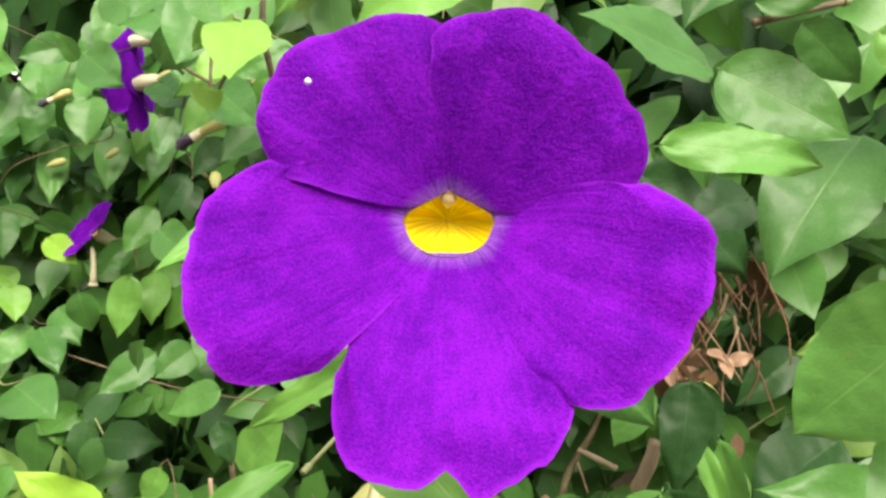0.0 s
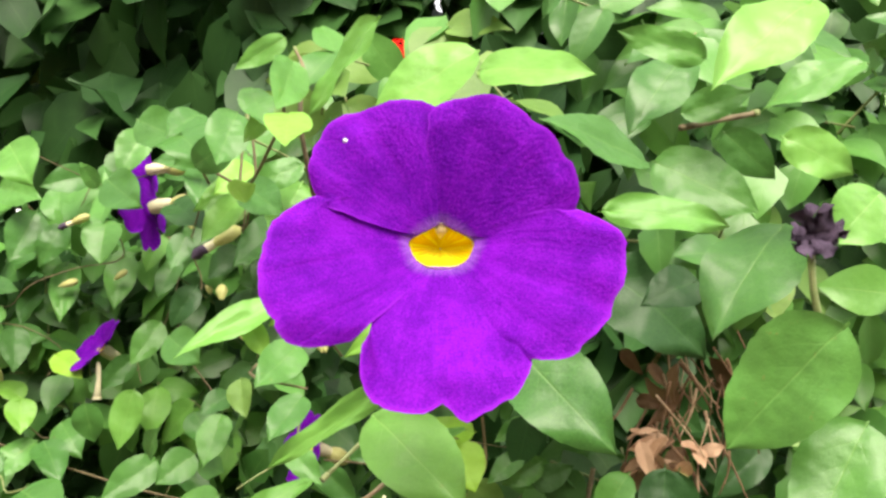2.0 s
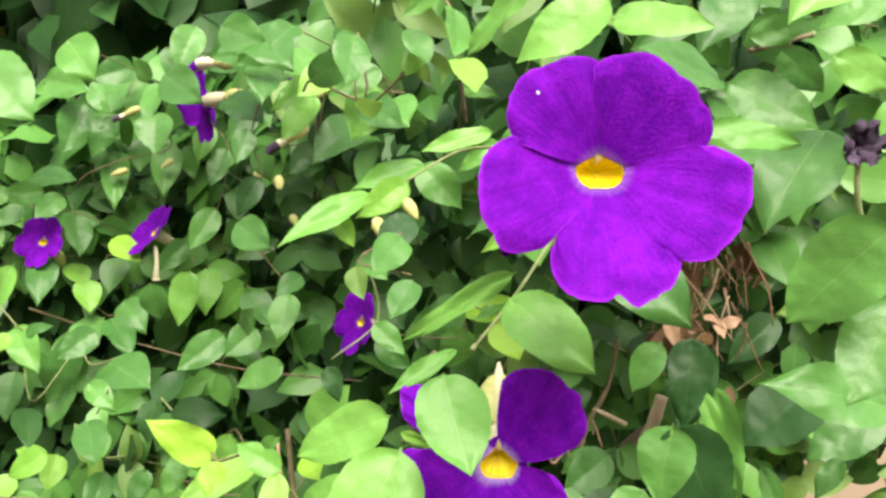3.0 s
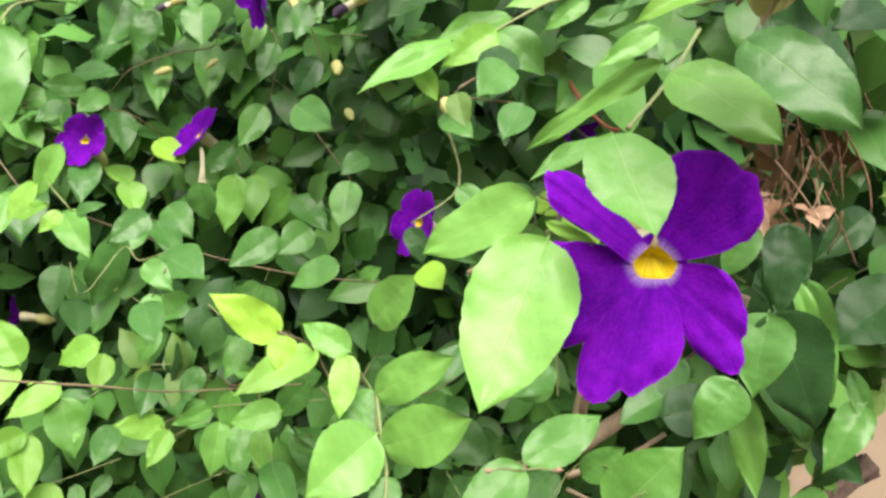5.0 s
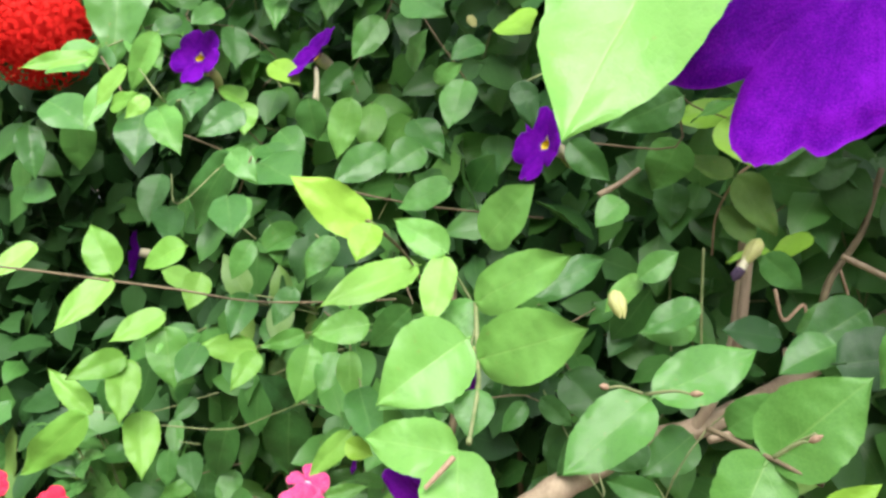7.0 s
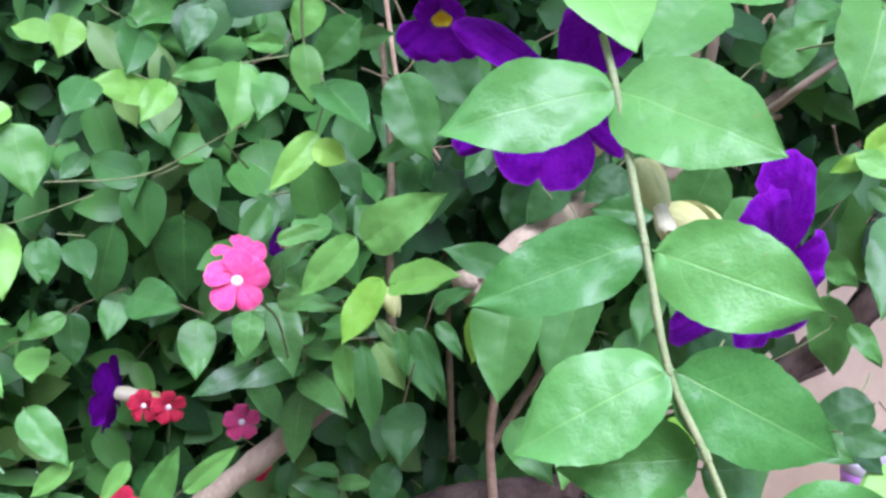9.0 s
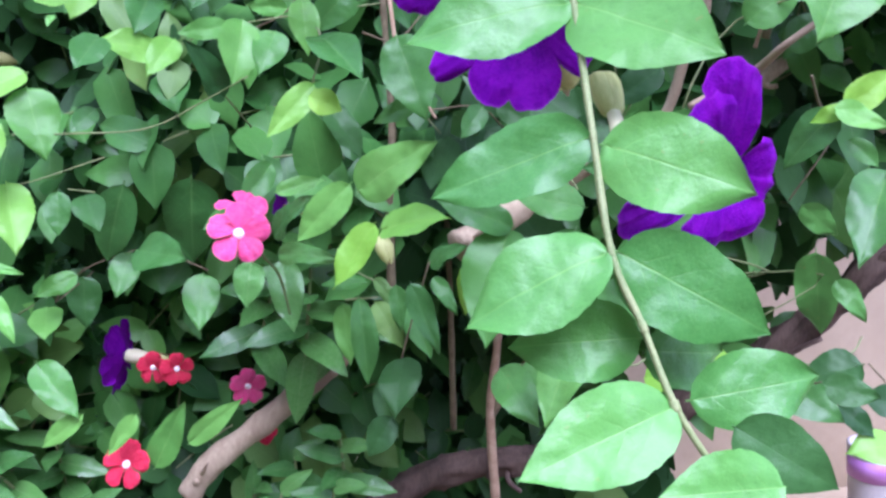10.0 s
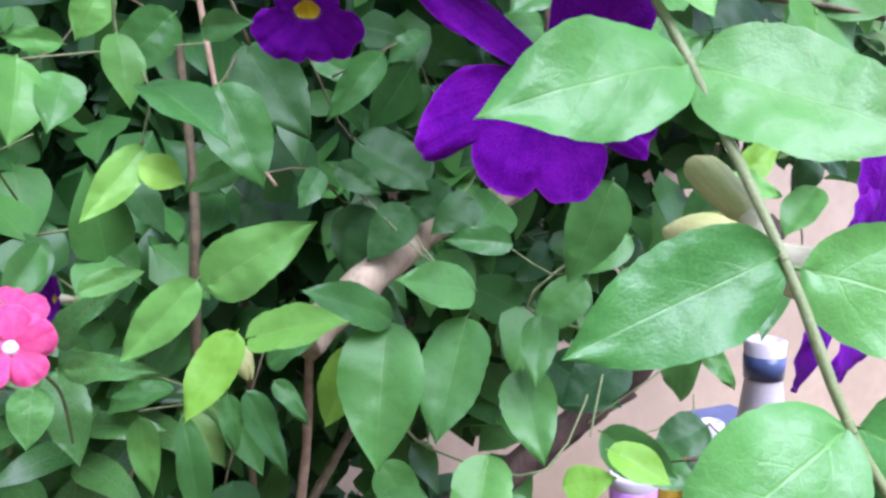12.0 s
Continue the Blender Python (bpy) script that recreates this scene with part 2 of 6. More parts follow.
TERRACOTTA = plain_material("red_brown_paint", (0.26, 0.075, 0.04), (0.36, 0.12, 0.07), 60, 0.6, 0.2)
BLUE_GLAZE = plain_material("blue_glaze", (0.05, 0.07, 0.16), (0.08, 0.11, 0.22), 40, 0.3, 0.05)
PALE_EYE = plain_material("flower_eye", (0.86, 0.82, 0.82), (0.92, 0.90, 0.90), 300, 0.6, 0.1)


# ---- building blocks ----
def mesh_of(name, verts, faces, material, uvs=None):
    me = bpy.data.meshes.new(name)
    me.from_pydata([tuple(v) for v in verts], [], faces)
    me.materials.append(material)
    me.polygons.foreach_set("use_smooth", [True] * len(me.polygons))
    if uvs is not None:
        layer = me.uv_layers.new(name="UVMap")
        for loop in me.loops:
            layer.data[loop.index].uv = uvs[loop.vertex_index]
    me.update()
    return me


def part(name, me, parent, at=None, label=""):
    """Links a mesh as one part of a thing or of a part; at: its pose in the world."""
    ob = new(name, me)
    ob.parent = parent
    if at is not None:
        ob.matrix_basis = FRAME[parent.name].inverted() @ at
    FRAME[ob.name] = at if at is not None else FRAME[parent.name]
    if label:
        tagged(ob, label)
    return ob


FRAME = {}


def thing(name, at, label, category, group="", kind=""):
    ob = new(name)
    ob.empty_display_size = 0.01
    ob.matrix_basis = at
    FRAME[ob.name] = at.copy()
    return tagged(ob, label, category, group, kind)


def grid_faces(rows, cols, closed=False):
    out = []
    for i in range(rows - 1):
        for j in range(cols if closed else cols - 1):
            k = (j + 1) % cols
            out.append((i * cols + j, i * cols + k, (i + 1) * cols + k, (i + 1) * cols + j))
    return out


def smooth_line(points, steps=6):
    """A Catmull-Rom line through the points."""
    p = [Vector(q) for q in points]
    p = [p[0] * 2 - p[1], *p, p[-1] * 2 - p[-2]]
    out = []
    for a, b, c, d in zip(p, p[1:], p[2:], p[3:]):
        for k in range(steps):
            s = k / steps
            out.append(0.5 * ((2 * b) + (c - a) * s + (2 * a - 5 * b + 4 * c - d) * s * s + (3 * b - a - 3 * c + d) * s ** 3))
    return out + [p[-2]]


def tube_mesh(name, points, r0, r1, material, sides=8, knots=0.0, steps=6, ridges=0.0):
    """A tapered stem along a smooth line, with slight swellings."""
    line = smooth_line(points, steps)
    verts, n = [], len(line)
    side = Vector((0.31, 0.77, 0.55))
    for i, p in enumerate(line):
        way = (line[min(i + 1, n - 1)] - line[max(i - 1, 0)]).normalized()
        a = way.cross(side).normalized()
        b = way.cross(a)
        r = r0 + (r1 - r0) * i / (n - 1)
        r *= 1 + knots * noise.noise(p * 90)
        for j in range(sides):
            w = 2 * math.pi * j / sides
            k = r
            if ridges:
                k *= 1 + ridges * (math.sin(5 * w + 160 * p.x + 3 * noise.noise(p * 60)) + 1.2 * noise.noise(Vector((p.x * 140, p.z * 140 + math.cos(w) * 2, math.sin(w) * 2))))
            verts.append(p + (a * math.cos(w) + b * math.sin(w)) * k)
    faces = grid_faces(n, sides, True)
    faces += [tuple(range(sides - 1, -1, -1)), tuple((n - 1) * sides + j for j in range(sides))]
    return mesh_of(name, verts, faces, material)


# ---- leaves ----
def leaf_mesh(name, rows, cols, half, material, fold=0.25, droop=0.12, wave=0.03, tip=1.0, seed=0, stalk=0.10, scallop=0.0, full=0.0):
    """An ovate, pointed blade of unit length along +y, facing +z: half is its half-width at the widest."""
    verts, uvs = [], []
    peak = 0.33 + 0.04 * math.sin(seed * 5) + 0.05 * full
    sharp = 0.36 + 0.8 * (tip - 1)
    for i in range(rows):
        v = (i / (rows - 1)) ** 0.94
        if v < peak:
            w = math.sin(math.pi / 2 * (v / peak) ** 0.54)
        else:
            q = (v - peak) / (1 - peak)
            w = (1 - q ** (1.95 + 0.22 * full)) * (1 - sharp * q ** 4)
        w = max(w * half, 0.002)
        bend = 0.035 * math.sin(seed * 3) * v * v           # the tip swings a little to one side
        for j in range(cols):
            c = -1 + 2 * j / (cols - 1)
            x = c * w * (1 + 0.07 * noise.noise((v * 4 + seed, 1.5 if c > 0 else -1.5, seed)) + 0.025 * noise.noise((v * 19 + seed, c * 0.5, seed + 4)) + scallop * math.sin(v * 62 + c))
            y = v - 0.060 * abs(c) ** 1.4 * (1 - v) ** 3
            z = fold * (math.sqrt(x * x + 0.0009) - 0.03) + 1.1 * droop * v * (1 - v)
            z += wave * math.sin(v * 9 + seed * 2 + c * 1.5) * c * c + 0.030 * noise.noise((x * 3.0, v * 3.0, seed * 3.1))
            z += 0.009 * noise.noise((x * 10, v * 10, seed)) - 0.45 * fold * x * x / half
            verts.append((x + bend, y, z))
            uvs.append((0.5 + c * w, v))
    faces = grid_faces(rows, cols)
    # the leaf stalk
    k = len(verts)
    for y, w in ((-stalk, 0.010), (0.05, 0.012)):
        for dx, dz in ((-w, 0.0), (0, -w * 1.4), (w, 0.0), (0, w)):
            verts.append((dx, y, dz + 1.1 * droop * y - 0.004))
            uvs.append((0.5, 0.02))
    for j in range(4):
        faces.append((k + j, k + (j + 1) % 4, k + 4 + (j + 1) % 4, k + 4 + j))
    return mesh_of(name, verts, faces, material, uvs)


SHAPES = [  # half-width, fold, droop, wave, tip
    (0.34, 0.22, 0.12, 0.020, 1.00),
    (0.30, 0.35, 0.18, 0.030, 1.10),
    (0.38, 0.18, 0.06, 0.035, 0.95),
    (0.27, 0.45, 0.25, 0.025, 1.20),
    (0.33, 0.10, 0.28, 0.045, 1.05),
]
FINE = {k: [leaf_mesh("leaf", 41, 13, h, LEAF[k], f, d, w, t, i * 1.7 + 0.3, 0.10, 0.012) for i, (h, f, d, w, t) in enumerate(SHAPES)] for k in LEAF}
NEAR = {k: [leaf_mesh("leaf", 41, 13, h, LEAF[k], f, d, w, t, i * 2.3 + 1.1, 0.08, 0.012, 1.0) for i, (h, f, d, w, t) in enumerate(SHAPES)] for k in LEAF}
COARSE = {k: [leaf_mesh("leaf", 9, 5, h, LEAF[k], f, d, w, t, i * 1.3 + 5) for i, (h, f, d, w, t) in enumerate(SHAPES)] for k in LEAF}


def leaf_pose(base, tip, face, wide=1.0):
    """The pose of a unit leaf from base to tip whose upper side looks towards face."""
    y = tip - base
    size = y.length
    y = y / size
    z = (face - y * face.dot(y)).normalized()
    x = y.cross(z)
    m = Matrix((x * size * wide, y * size, z * size)).transposed().to_4x4()
    m.translation = base
    return m


OUT = Vector((-0.15, -0.85, 0.5))     # the way that the hedge's leaves look


# ---- flowers ----
def mouth_reach(angle, mouth):
    """How far a throat opens at an angle: flat below, roofed above. mouth: half-width, depth below, rise, height of the widest line."""
    a, b, rise, _ = mouth
    x, y = abs(math.cos(angle)), math.sin(angle)
    return sum(max(0.0, q) ** 7 for q in (-y / b, x / a + y / rise, x / a - 0.32 * y / b)) ** (-1 / 7)


def petal_mesh(name, angle, reach, half, notch, material, seed, cup=0.0, depth=0.30, twist=0.10, ruffle=0.05, shift=0.0, skew=0.0, rows=20, cols=21, square=2.7, mouth=(0.50, 0.37, 0.37, 0.0), pinch=0.95):
    """One lobe of a corolla, in centimetres: x to the right, y up, z towards the viewer."""
    a = radians(angle)
    d, e = Vector((math.cos(a), math.sin(a), 0)), Vector((-math.sin(a), math.cos(a), 0))
    verts, uvs = [], []
    for i in range(rows):
        s = 1 - (1 - i / (rows - 1)) ** 1.35
        for j in range(cols):
            c = -1 + 2 * j / (cols - 1)
            inner = mouth_reach(a + c * 0.7, mouth)
            side = math.sin(c * math.pi / 2)
            wide = s ** pinch * (1.28 - 0.28 * s) * half
            wide *= 1 + 0.07 * noise.noise((s * 4, seed * 3, 1.0 if c > 0 else 7.0)) * s
            x = side * wide
            foot = Vector((math.cos(a + c * 0.7) * inner, math.sin(a + c * 0.7) * inner + mouth[3], 0))
            rim = reach * (0.60 + 0.40 * max(0.0, 1 - abs(side) ** square) ** (1 / square)) * (1 + skew * side)
            rim -= notch * reach * math.exp(-(side * half / 0.15) ** 2)
            wavy = 0.009 * math.sin(side * 5.2 + seed * 3) + 0.026 * noise.noise((side * 2.6, seed, 2.0))
            wavy += 0.020 * noise.noise((c * 7.5, seed * 7, 4.0)) + 0.013 * noise.noise((c * 15, seed * 3, 9.0))
            rim *= 1 + wavy * s * s
            p = foot * (1 - s) ** 1.5 + d * (rim * s) + e * (x + shift * s)
            q = min(1.0, max(0.0, p.dot(d) / reach))
            z = -depth * (1 - s) ** 2.2 + cup * q ** 1.25 + twist * c * s ** 0.7
            z += ruffle * s * s * math.sin(c * 4.2 + seed * 2.0) + 0.10 * noise.noise((p.x * 1.1, p.y * 1.1, seed)) * s
            z += 0.030 * s ** 3 * math.sin(c * 13 + seed * 5) + 0.025 * noise.noise((p.x * 4, p.y * 4, seed)) * s
            z -= 0.12 * max(0.0, s - 0.8) / 0.2 + 0.06 * math.exp(-(c / 0.10) ** 2) * s
            verts.append(Vector((p.x, p.y, z)) * CM)
            uvs.append((0.5 + c * 0.5, s))
    return mesh_of(name, verts, grid_faces(rows, cols), material, uvs)


def rings(name, rows, material, sides=18):
    """A surface through rings of (x, y, z, half-width, half-height), in centimetres."""
    verts, uvs = [], []
    for i, (x, y, z, a, b) in enumerate(rows):
        for j in range(sides):
            w = 2 * math.pi * j / sides
            verts.append(Vector((x + a * math.cos(w), y + b * math.sin(w), z)) * CM)
            uvs.append((j / sides, i / (len(rows) - 1)))
    return mesh_of(name, verts, grid_faces(len(rows), sides, True), material, uvs)


def bract_mesh(name, side, bend=-1.0):
    """A pale boat-shaped bract at the foot of the corolla tube."""
    verts = []
    for i in range(9):
        s = i / 8
        w = 0.62 * math.sin(math.pi * min(0.98, s * 0.9 + 0.08)) ** 0.8
        for j in range(7):
            q = (-1 + j / 3) * 1.45
            verts.append(Vector((side * (w * math.cos(q) + 0.05), w * math.sin(q) + bend * (0.5 + 0.9 * s), -1.6 - 2.1 * s)) * CM)
    return mesh_of(name, verts, grid_faces(9, 7), BRACT)


def king_mantle(label, at, petals, size=1.0, material=PETAL, group="purple flowers of the hedge", fine=True, bend=-1.0, mouth=(0.50, 0.37, 0.37, 0.0), pinch=0.95, spread=0.75, funnel=0.25):
    """A purple trumpet flower: five lobes, a yellow throat, a curved cream tube and two bracts."""
    m = at @ Matrix.Scale(size, 4)
    f = thing("trumpet_flower", m, label, "flower", group)
    rows, cols = (26, 33) if fine else (12, 15)
    for k, (angle, reach, half, notch, cup, twist, shift, skew, square) in enumerate(petals):
        part("petal", petal_mesh("petal", angle, reach, half, notch, material, k * 1.9 + reach, cup, funnel, twist, 0.05, shift, skew, rows, cols, square, mouth, pinch), f)
    u, v, rise, lift = mouth

    def oval(name, rows, skin, sides, sink=0.0):
        """Rings in the shape of the mouth: height, depth, grown by, least radius."""
        verts, uvs = [], []
        for i, (y, z, grow, wide) in enumerate(rows):
            z += (0.25 - funnel) * sink
            for j in range(sides):
                w = 2 * math.pi * j / sides
                r = mouth_reach(w, mouth) * grow + wide
                verts.append(Vector((r * math.cos(w), y + lift * min(1.0, grow) + r * math.sin(w), z)) * CM)
                uvs.append((j / sides * 3, 0.10 + 0.25 * i / (len(rows) - 1)))
        return part(name, mesh_of(name, verts, grid_faces(len(rows), sides, True), skin, uvs), f)

    reach, cup = sum(p[1] for p in petals) / 5, sum(p[4] for p in petals) / 5
    band, middle = [], (u + v) / 2
    for k in range(6):
        r = middle + (spread - middle) * k / 5
        q = max(0.0, (r - middle) / (reach - middle))
        band.append((0, -funnel * (1 - q) ** 2.2 + cup * (r / reach) ** 1.25 - 0.09 - 0.10 * k / 5, 1.02, (spread - middle) * k / 5))
    oval("collar", band, material, 36)
    throat = oval("throat", [(0, -0.235, 1.07, 0), (0.0, -0.30, 0.97, 0), (0.04, -0.42, 0.86, 0), (0.10, -0.55, 0.66, 0), (0.14, -0.64, 0.36, 0), (0.15, -0.68, 0.03, 0)], THROAT, 40, 1.0)
    tagged(throat, "bright yellow throat")
    outer = [(0, 0.0, -0.30, 0.54, 0.42), (0, bend * 0.06, -0.8, 0.60, 0.50), (0, bend * 0.25, -1.5, 0.46, 0.42), (0, bend * 0.6, -2.2, 0.32, 0.30), (0, bend * 1.2, -3.1, 0.26, 0.26), (0, bend * 1.7, -3.6, 0.05, 0.05)]
    part("tube", rings("tube", outer, CREAM), f, None, "cream corolla tube")
    top = rise + lift - 0.04
    part("stigma", rings("stigma", [(0, top - 0.06, -0.60 + 0.25 - funnel, 0.02, 0.02), (0, top - 0.07, -0.36 + 0.25 - funnel, 0.08, 0.04), (0, top - 0.05, -0.24 + 0.25 - funnel, 0.10, 0.06), (0, top + 0.06, -0.18 + 0.25 - funnel, 0.06, 0.04), (0, top + 0.20, -0.13 + 0.25 - funnel, 0.01, 0.01)], STIGMA, 8), f, None, "cream stigma")
    for side in (-1, 1):
        part("bract", bract_mesh("bract", side, bend), f, None, "pale green bract")
    return f


def facing(x, y, z, ahead, up=(0, 0, 1), roll=0.0):
    """The pose of a flower that looks along ahead, its upper lobes towards up."""
    f = Vector(ahead).normalized()
    r = Vector(up).cross(f).normalized()
    u = f.cross(r)
    m = Matrix((r, u, f)).transposed().to_4x4()
    m.translation = place(x, y, z)
    return m @ pose(0, 0, 0, 0, 0, roll)


HALF = [h for h, *_ in SHAPES]
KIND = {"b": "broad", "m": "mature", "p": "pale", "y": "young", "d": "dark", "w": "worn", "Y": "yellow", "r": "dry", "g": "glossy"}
TONE = {"g": STEM_GREEN, "b": STEM_BROWN, "r": STEM_RED, "s": STRAW}
picker = random.Random(11)


def sprig(label, face, leaves, stems):
    """One sprig: a stem or more, and each of its leaves; lengths in centimetres."""
    start = Vector(stems[0][2][0]) if stems else Vector(leaves[0][:3])
    s = thing("leafy_sprig", Matrix.Translation(place(*start)), label, "sprig", "leafy sprigs of the hedge")
    for r, tone, line in stems:
        points = [place(*p) for p in line]
        stem = part("stem", tube_mesh("stem", [p - place(*start) for p in points], r * CM * 1.1, r * CM * 0.75, TONE[tone], 14 if label[:4] == "near" else 7, 0.25, 4, 0.05 if label[:4] == "near" else 0.0), s)
        if label[:4] == "near":
            for a, p in zip(points, points[1:]):
                way = (p - a).normalized()
                at = p - place(*start)
                part("node", tube_mesh("node", [at - way * 0.0010, at, at + way * 0.0010], r * CM * 1.18, r * CM * 1.10, STEM_GREEN, 9, 0.3, 3), stem)
    for bx, by, bz, tx, ty, tz, ratio, kind in leaves:
        k = picker.choice((0, 2, 4)) if label[:4] == "near" else picker.randrange(len(SHAPES))
        jitter = Vector((picker.gauss(0, 0.16), picker.gauss(0, 0.1), picker.gauss(0, 0.18))) * (0.5 if label[:4] == "near" else 1.0)
        base, tip = place(bx, by, bz), place(tx, ty, tz)
        if label[:4] == "near":
            base = base.lerp(tip, 0.06)
        at = leaf_pose(base, tip, Vector(face) + jitter, ratio / 2 / HALF[k])
        part("leaf", (NEAR if label[:4] == "near" else FINE)[KIND[kind]][k], s, at)
    return s


# ---- leafy sprigs, set out one by one: base, tip (centimetres), width for its length, kind ----
sprig("near sprig of broad light green opposite leaves", (-0.38, -0.92, -0.01), [
    (7.8, 10.0, 5.2, 5.2, 9.9, 6.0, 0.42, "m"),
    (10.0, 7.9, 6.2, 6.7, 6.6, 3.5, 0.46, "p"),
    (6.9, 9.6, 3.5, 8.8, 9.0, 4.0, 0.50, "m"),
    (9.0, 12.0, 3.4, 10.6, 12.0, 1.9, 0.60, "m"),
    (10.4, 11.0, 3.1, 12.5, 11.0, 1.9, 0.65, "p"),
    (12.8, 10.0, 1.3, 11.1, 9.6, -0.2, 0.85, "p"),
], [(0.09, "b", [(6.9, 9.6, 3.1), (9.6, 11.0, 3.8)])])
sprig("hedge sprig of pointed oval green leaves", (-0.44, -0.78, 0.45), [
    (12.0, 9.6, -8.9, 7.7, 9.9, -8.2, 0.50, "m"),
    (10.8, 7.2, -12.6, 6.7, 6.4, -12.7, 0.45, "p"),
    (9.1, 15.2, -1.3, 7.0, 14.7, -2.1, 0.75, "d"),
], [])
sprig("hedge sprig of pointed oval green leaves", (-0.37, -0.78, 0.50), [
    (9.1, 25.7, -10.7, 7.6, 25.6, -13.2, 0.62, "m"),
    (11.2, 26.6, -10.8, 10.5, 25.6, -15.4, 0.52, "d"),
    (9.4, 24.1, -14.9, 8.5, 23.2, -18.7, 0.78, "m"),
    (9.9, 24.1, -14.9, 12.0, 23.5, -20.5, 0.66, "d"),
    (13.1, 30.3, -17.1, 13.4, 27.7, -22.9, 0.63, "d"),
    (12.6, 29.1, -11.6, 11.8, 28.8, -16.7, 0.50, "d"),
    (12.0, 27.1, -13.8, 13.0, 26.5, -16.7, 0.35, "p"),
    (13.3, 28.0, -14.2, 14.5, 27.3, -20.5, 0.30, "m"),
    (19.6, 29.7, -14.6, 15.5, 29.3, -18.0, 0.78, "d"),
    (24.6, 31.2, -16.6, 20.3, 31.0, -19.6, 0.62, "m"),
    (18.4, 32.3, -10.8, 15.1, 31.6, -13.4, 0.52, "d"),
    (19.1, 26.5, -8.2, 15.7, 26.5, -9.2, 0.50, "w"),
    (17.5, 31.1, -20.1, 18.9, 30.7, -24.0, 0.35, "m"),
    (21.3, 29.0, -18.8, 19.7, 28.7, -21.1, 0.50, "d"),
], [])
sprig("hedge sprig of pointed oval green leaves", (-0.27, -0.80, 0.53), [
    (7.8, 23.7, -18.2, 5.9, 23.5, -21.0, 0.75, "m"),
    (5.3, 26.5, -20.8, 9.1, 26.6, -20.4, 0.78, "d"),
    (-0.4, 28.8, -19.1, -2.9, 28.7, -20.5, 0.55, "m"),
    (9.4, 26.6, -20.0, 10.0, 25.5, -25.2, 0.35, "p"),
    (5.6, 28.6, -20.6, 3.1, 27.8, -21.8, 0.70, "m"),
    (7.5, 21.6, -1.0, 11.5, 21.2, -4.6, 0.72, "d"),
    (18.1, 30.4, -21.9, 15.5, 29.6, -25.6, 0.50, "m"),
    (16.2, 32.0, -24.6, 19.2, 31.6, -27.3, 0.50, "d"),
], [])
sprig("near sprig of broad light green opposite leaves", (-0.20, -0.96, 0.17), [
    (-4.5, 3.7, -7.9, -6.3, 1.6, -11.3, 0.60, "p"),
    (-4.5, 4.2, -7.6, -3.2, 4.3, -8.2, 0.25, "y"),
], [(0.065, "b", [(-3.6, 6.2, -7.3), (-4.4, 4.4, -7.9)])])
sprig("sprig of lime-green young leaves", (-0.22, -0.95, 0.22), [
    (-0.1, 6.0, -1.9, -2.2, 5.7, -2.9, 0.36, "y"),
    (-0.4, 7.1, -1.3, -2.5, 7.1, -2.7, 0.32, "m"),
    (0.6, 3.9, -1.9, -0.7, 3.7, -2.3, 0.40, "y"),
], [(0.055, "b", [(0.4, 3.0, -1.6), (-0.6, 3.3, -2.8)])])
sprig("hedge sprig of pointed oval green leaves", (-0.10, -0.95, 0.30), [
    (-3.8, 22.6, -0.8, -7.2, 22.1, -2.0, 0.36, "p"),
    (-0.3, 24.7, 0.8, -3.8, 24.2, -0.2, 0.30, "p"),
    (-4.5, 20.5, -1.6, -6.8, 20.0, -3.1, 0.52, "y"),
    (-7.7, 20.5, -3.0, -6.9, 20.5, -4.5, 0.60, "y"),
    (-3.6, 26.6, -1.0, -1.6, 26.0, -3.2, 0.70, "m"),
    (0.1, 24.6, 0.3, -1.9, 24.4, -1.2, 0.42, "p"),
    (1.3, 18.6, 1.3, -0.6, 18.2, -0.0, 0.35, "m"),
    (2.4, 26.4, -0.0, 0.4, 26.3, -0.7, 0.50, "m"),
    (1.7, 18.1, -1.8, -0.7, 17.8, -3.2, 0.36, "p"),
], [(0.07, "g", [(1.8, 16.5, 1.3), (0.3, 20.5, 0.2), (-1.9, 22.6, -0.1), (-4.7, 21.5, -1.6), (-6.6, 21.5, -2.4)])])
sprig("sprig of lime-green young leaves", (0.42, -0.88, 0.20), [
    (-33.8, 40.2, 6.0, -29.4, 39.2, 2.2, 0.80, "m"),
], [(0.05, "b", [(-33.3, 44.2, 4.5), (-33.8, 40.7, 6.0)])])
sprig("hedge sprig of pointed oval green leaves", (0.34, -0.91, 0.23), [
    (-32.1, 47.7, 5.6, -28.3, 46.0, 4.4, 0.62, "m"),
    (-30.0, 48.5, 3.6, -30.7, 46.3, -0.1, 0.66, "m"),
    (-30.5, 49.3, 3.2, -26.7, 47.6, 1.0, 0.70, "m"),
    (-27.7, 47.9, 2.6, -29.0, 47.2, -0.5, 0.62, "m"),
    (-29.0, 50.3, 5.7, -28.2, 48.6, 2.7, 0.75, "m"),
    (-25.5, 47.1, 6.3, -28.3, 45.5, 5.4, 0.65, "m"),
], [(0.05, "b", [(-34.1, 51.2, 5.5), (-32.1, 49.0, 5.7), (-30.5, 50.6, 3.3), (-30.0, 49.8, 3.7), (-29.0, 51.6, 5.8), (-27.7, 49.2, 2.7), (-25.5, 48.4, 6.4)])])
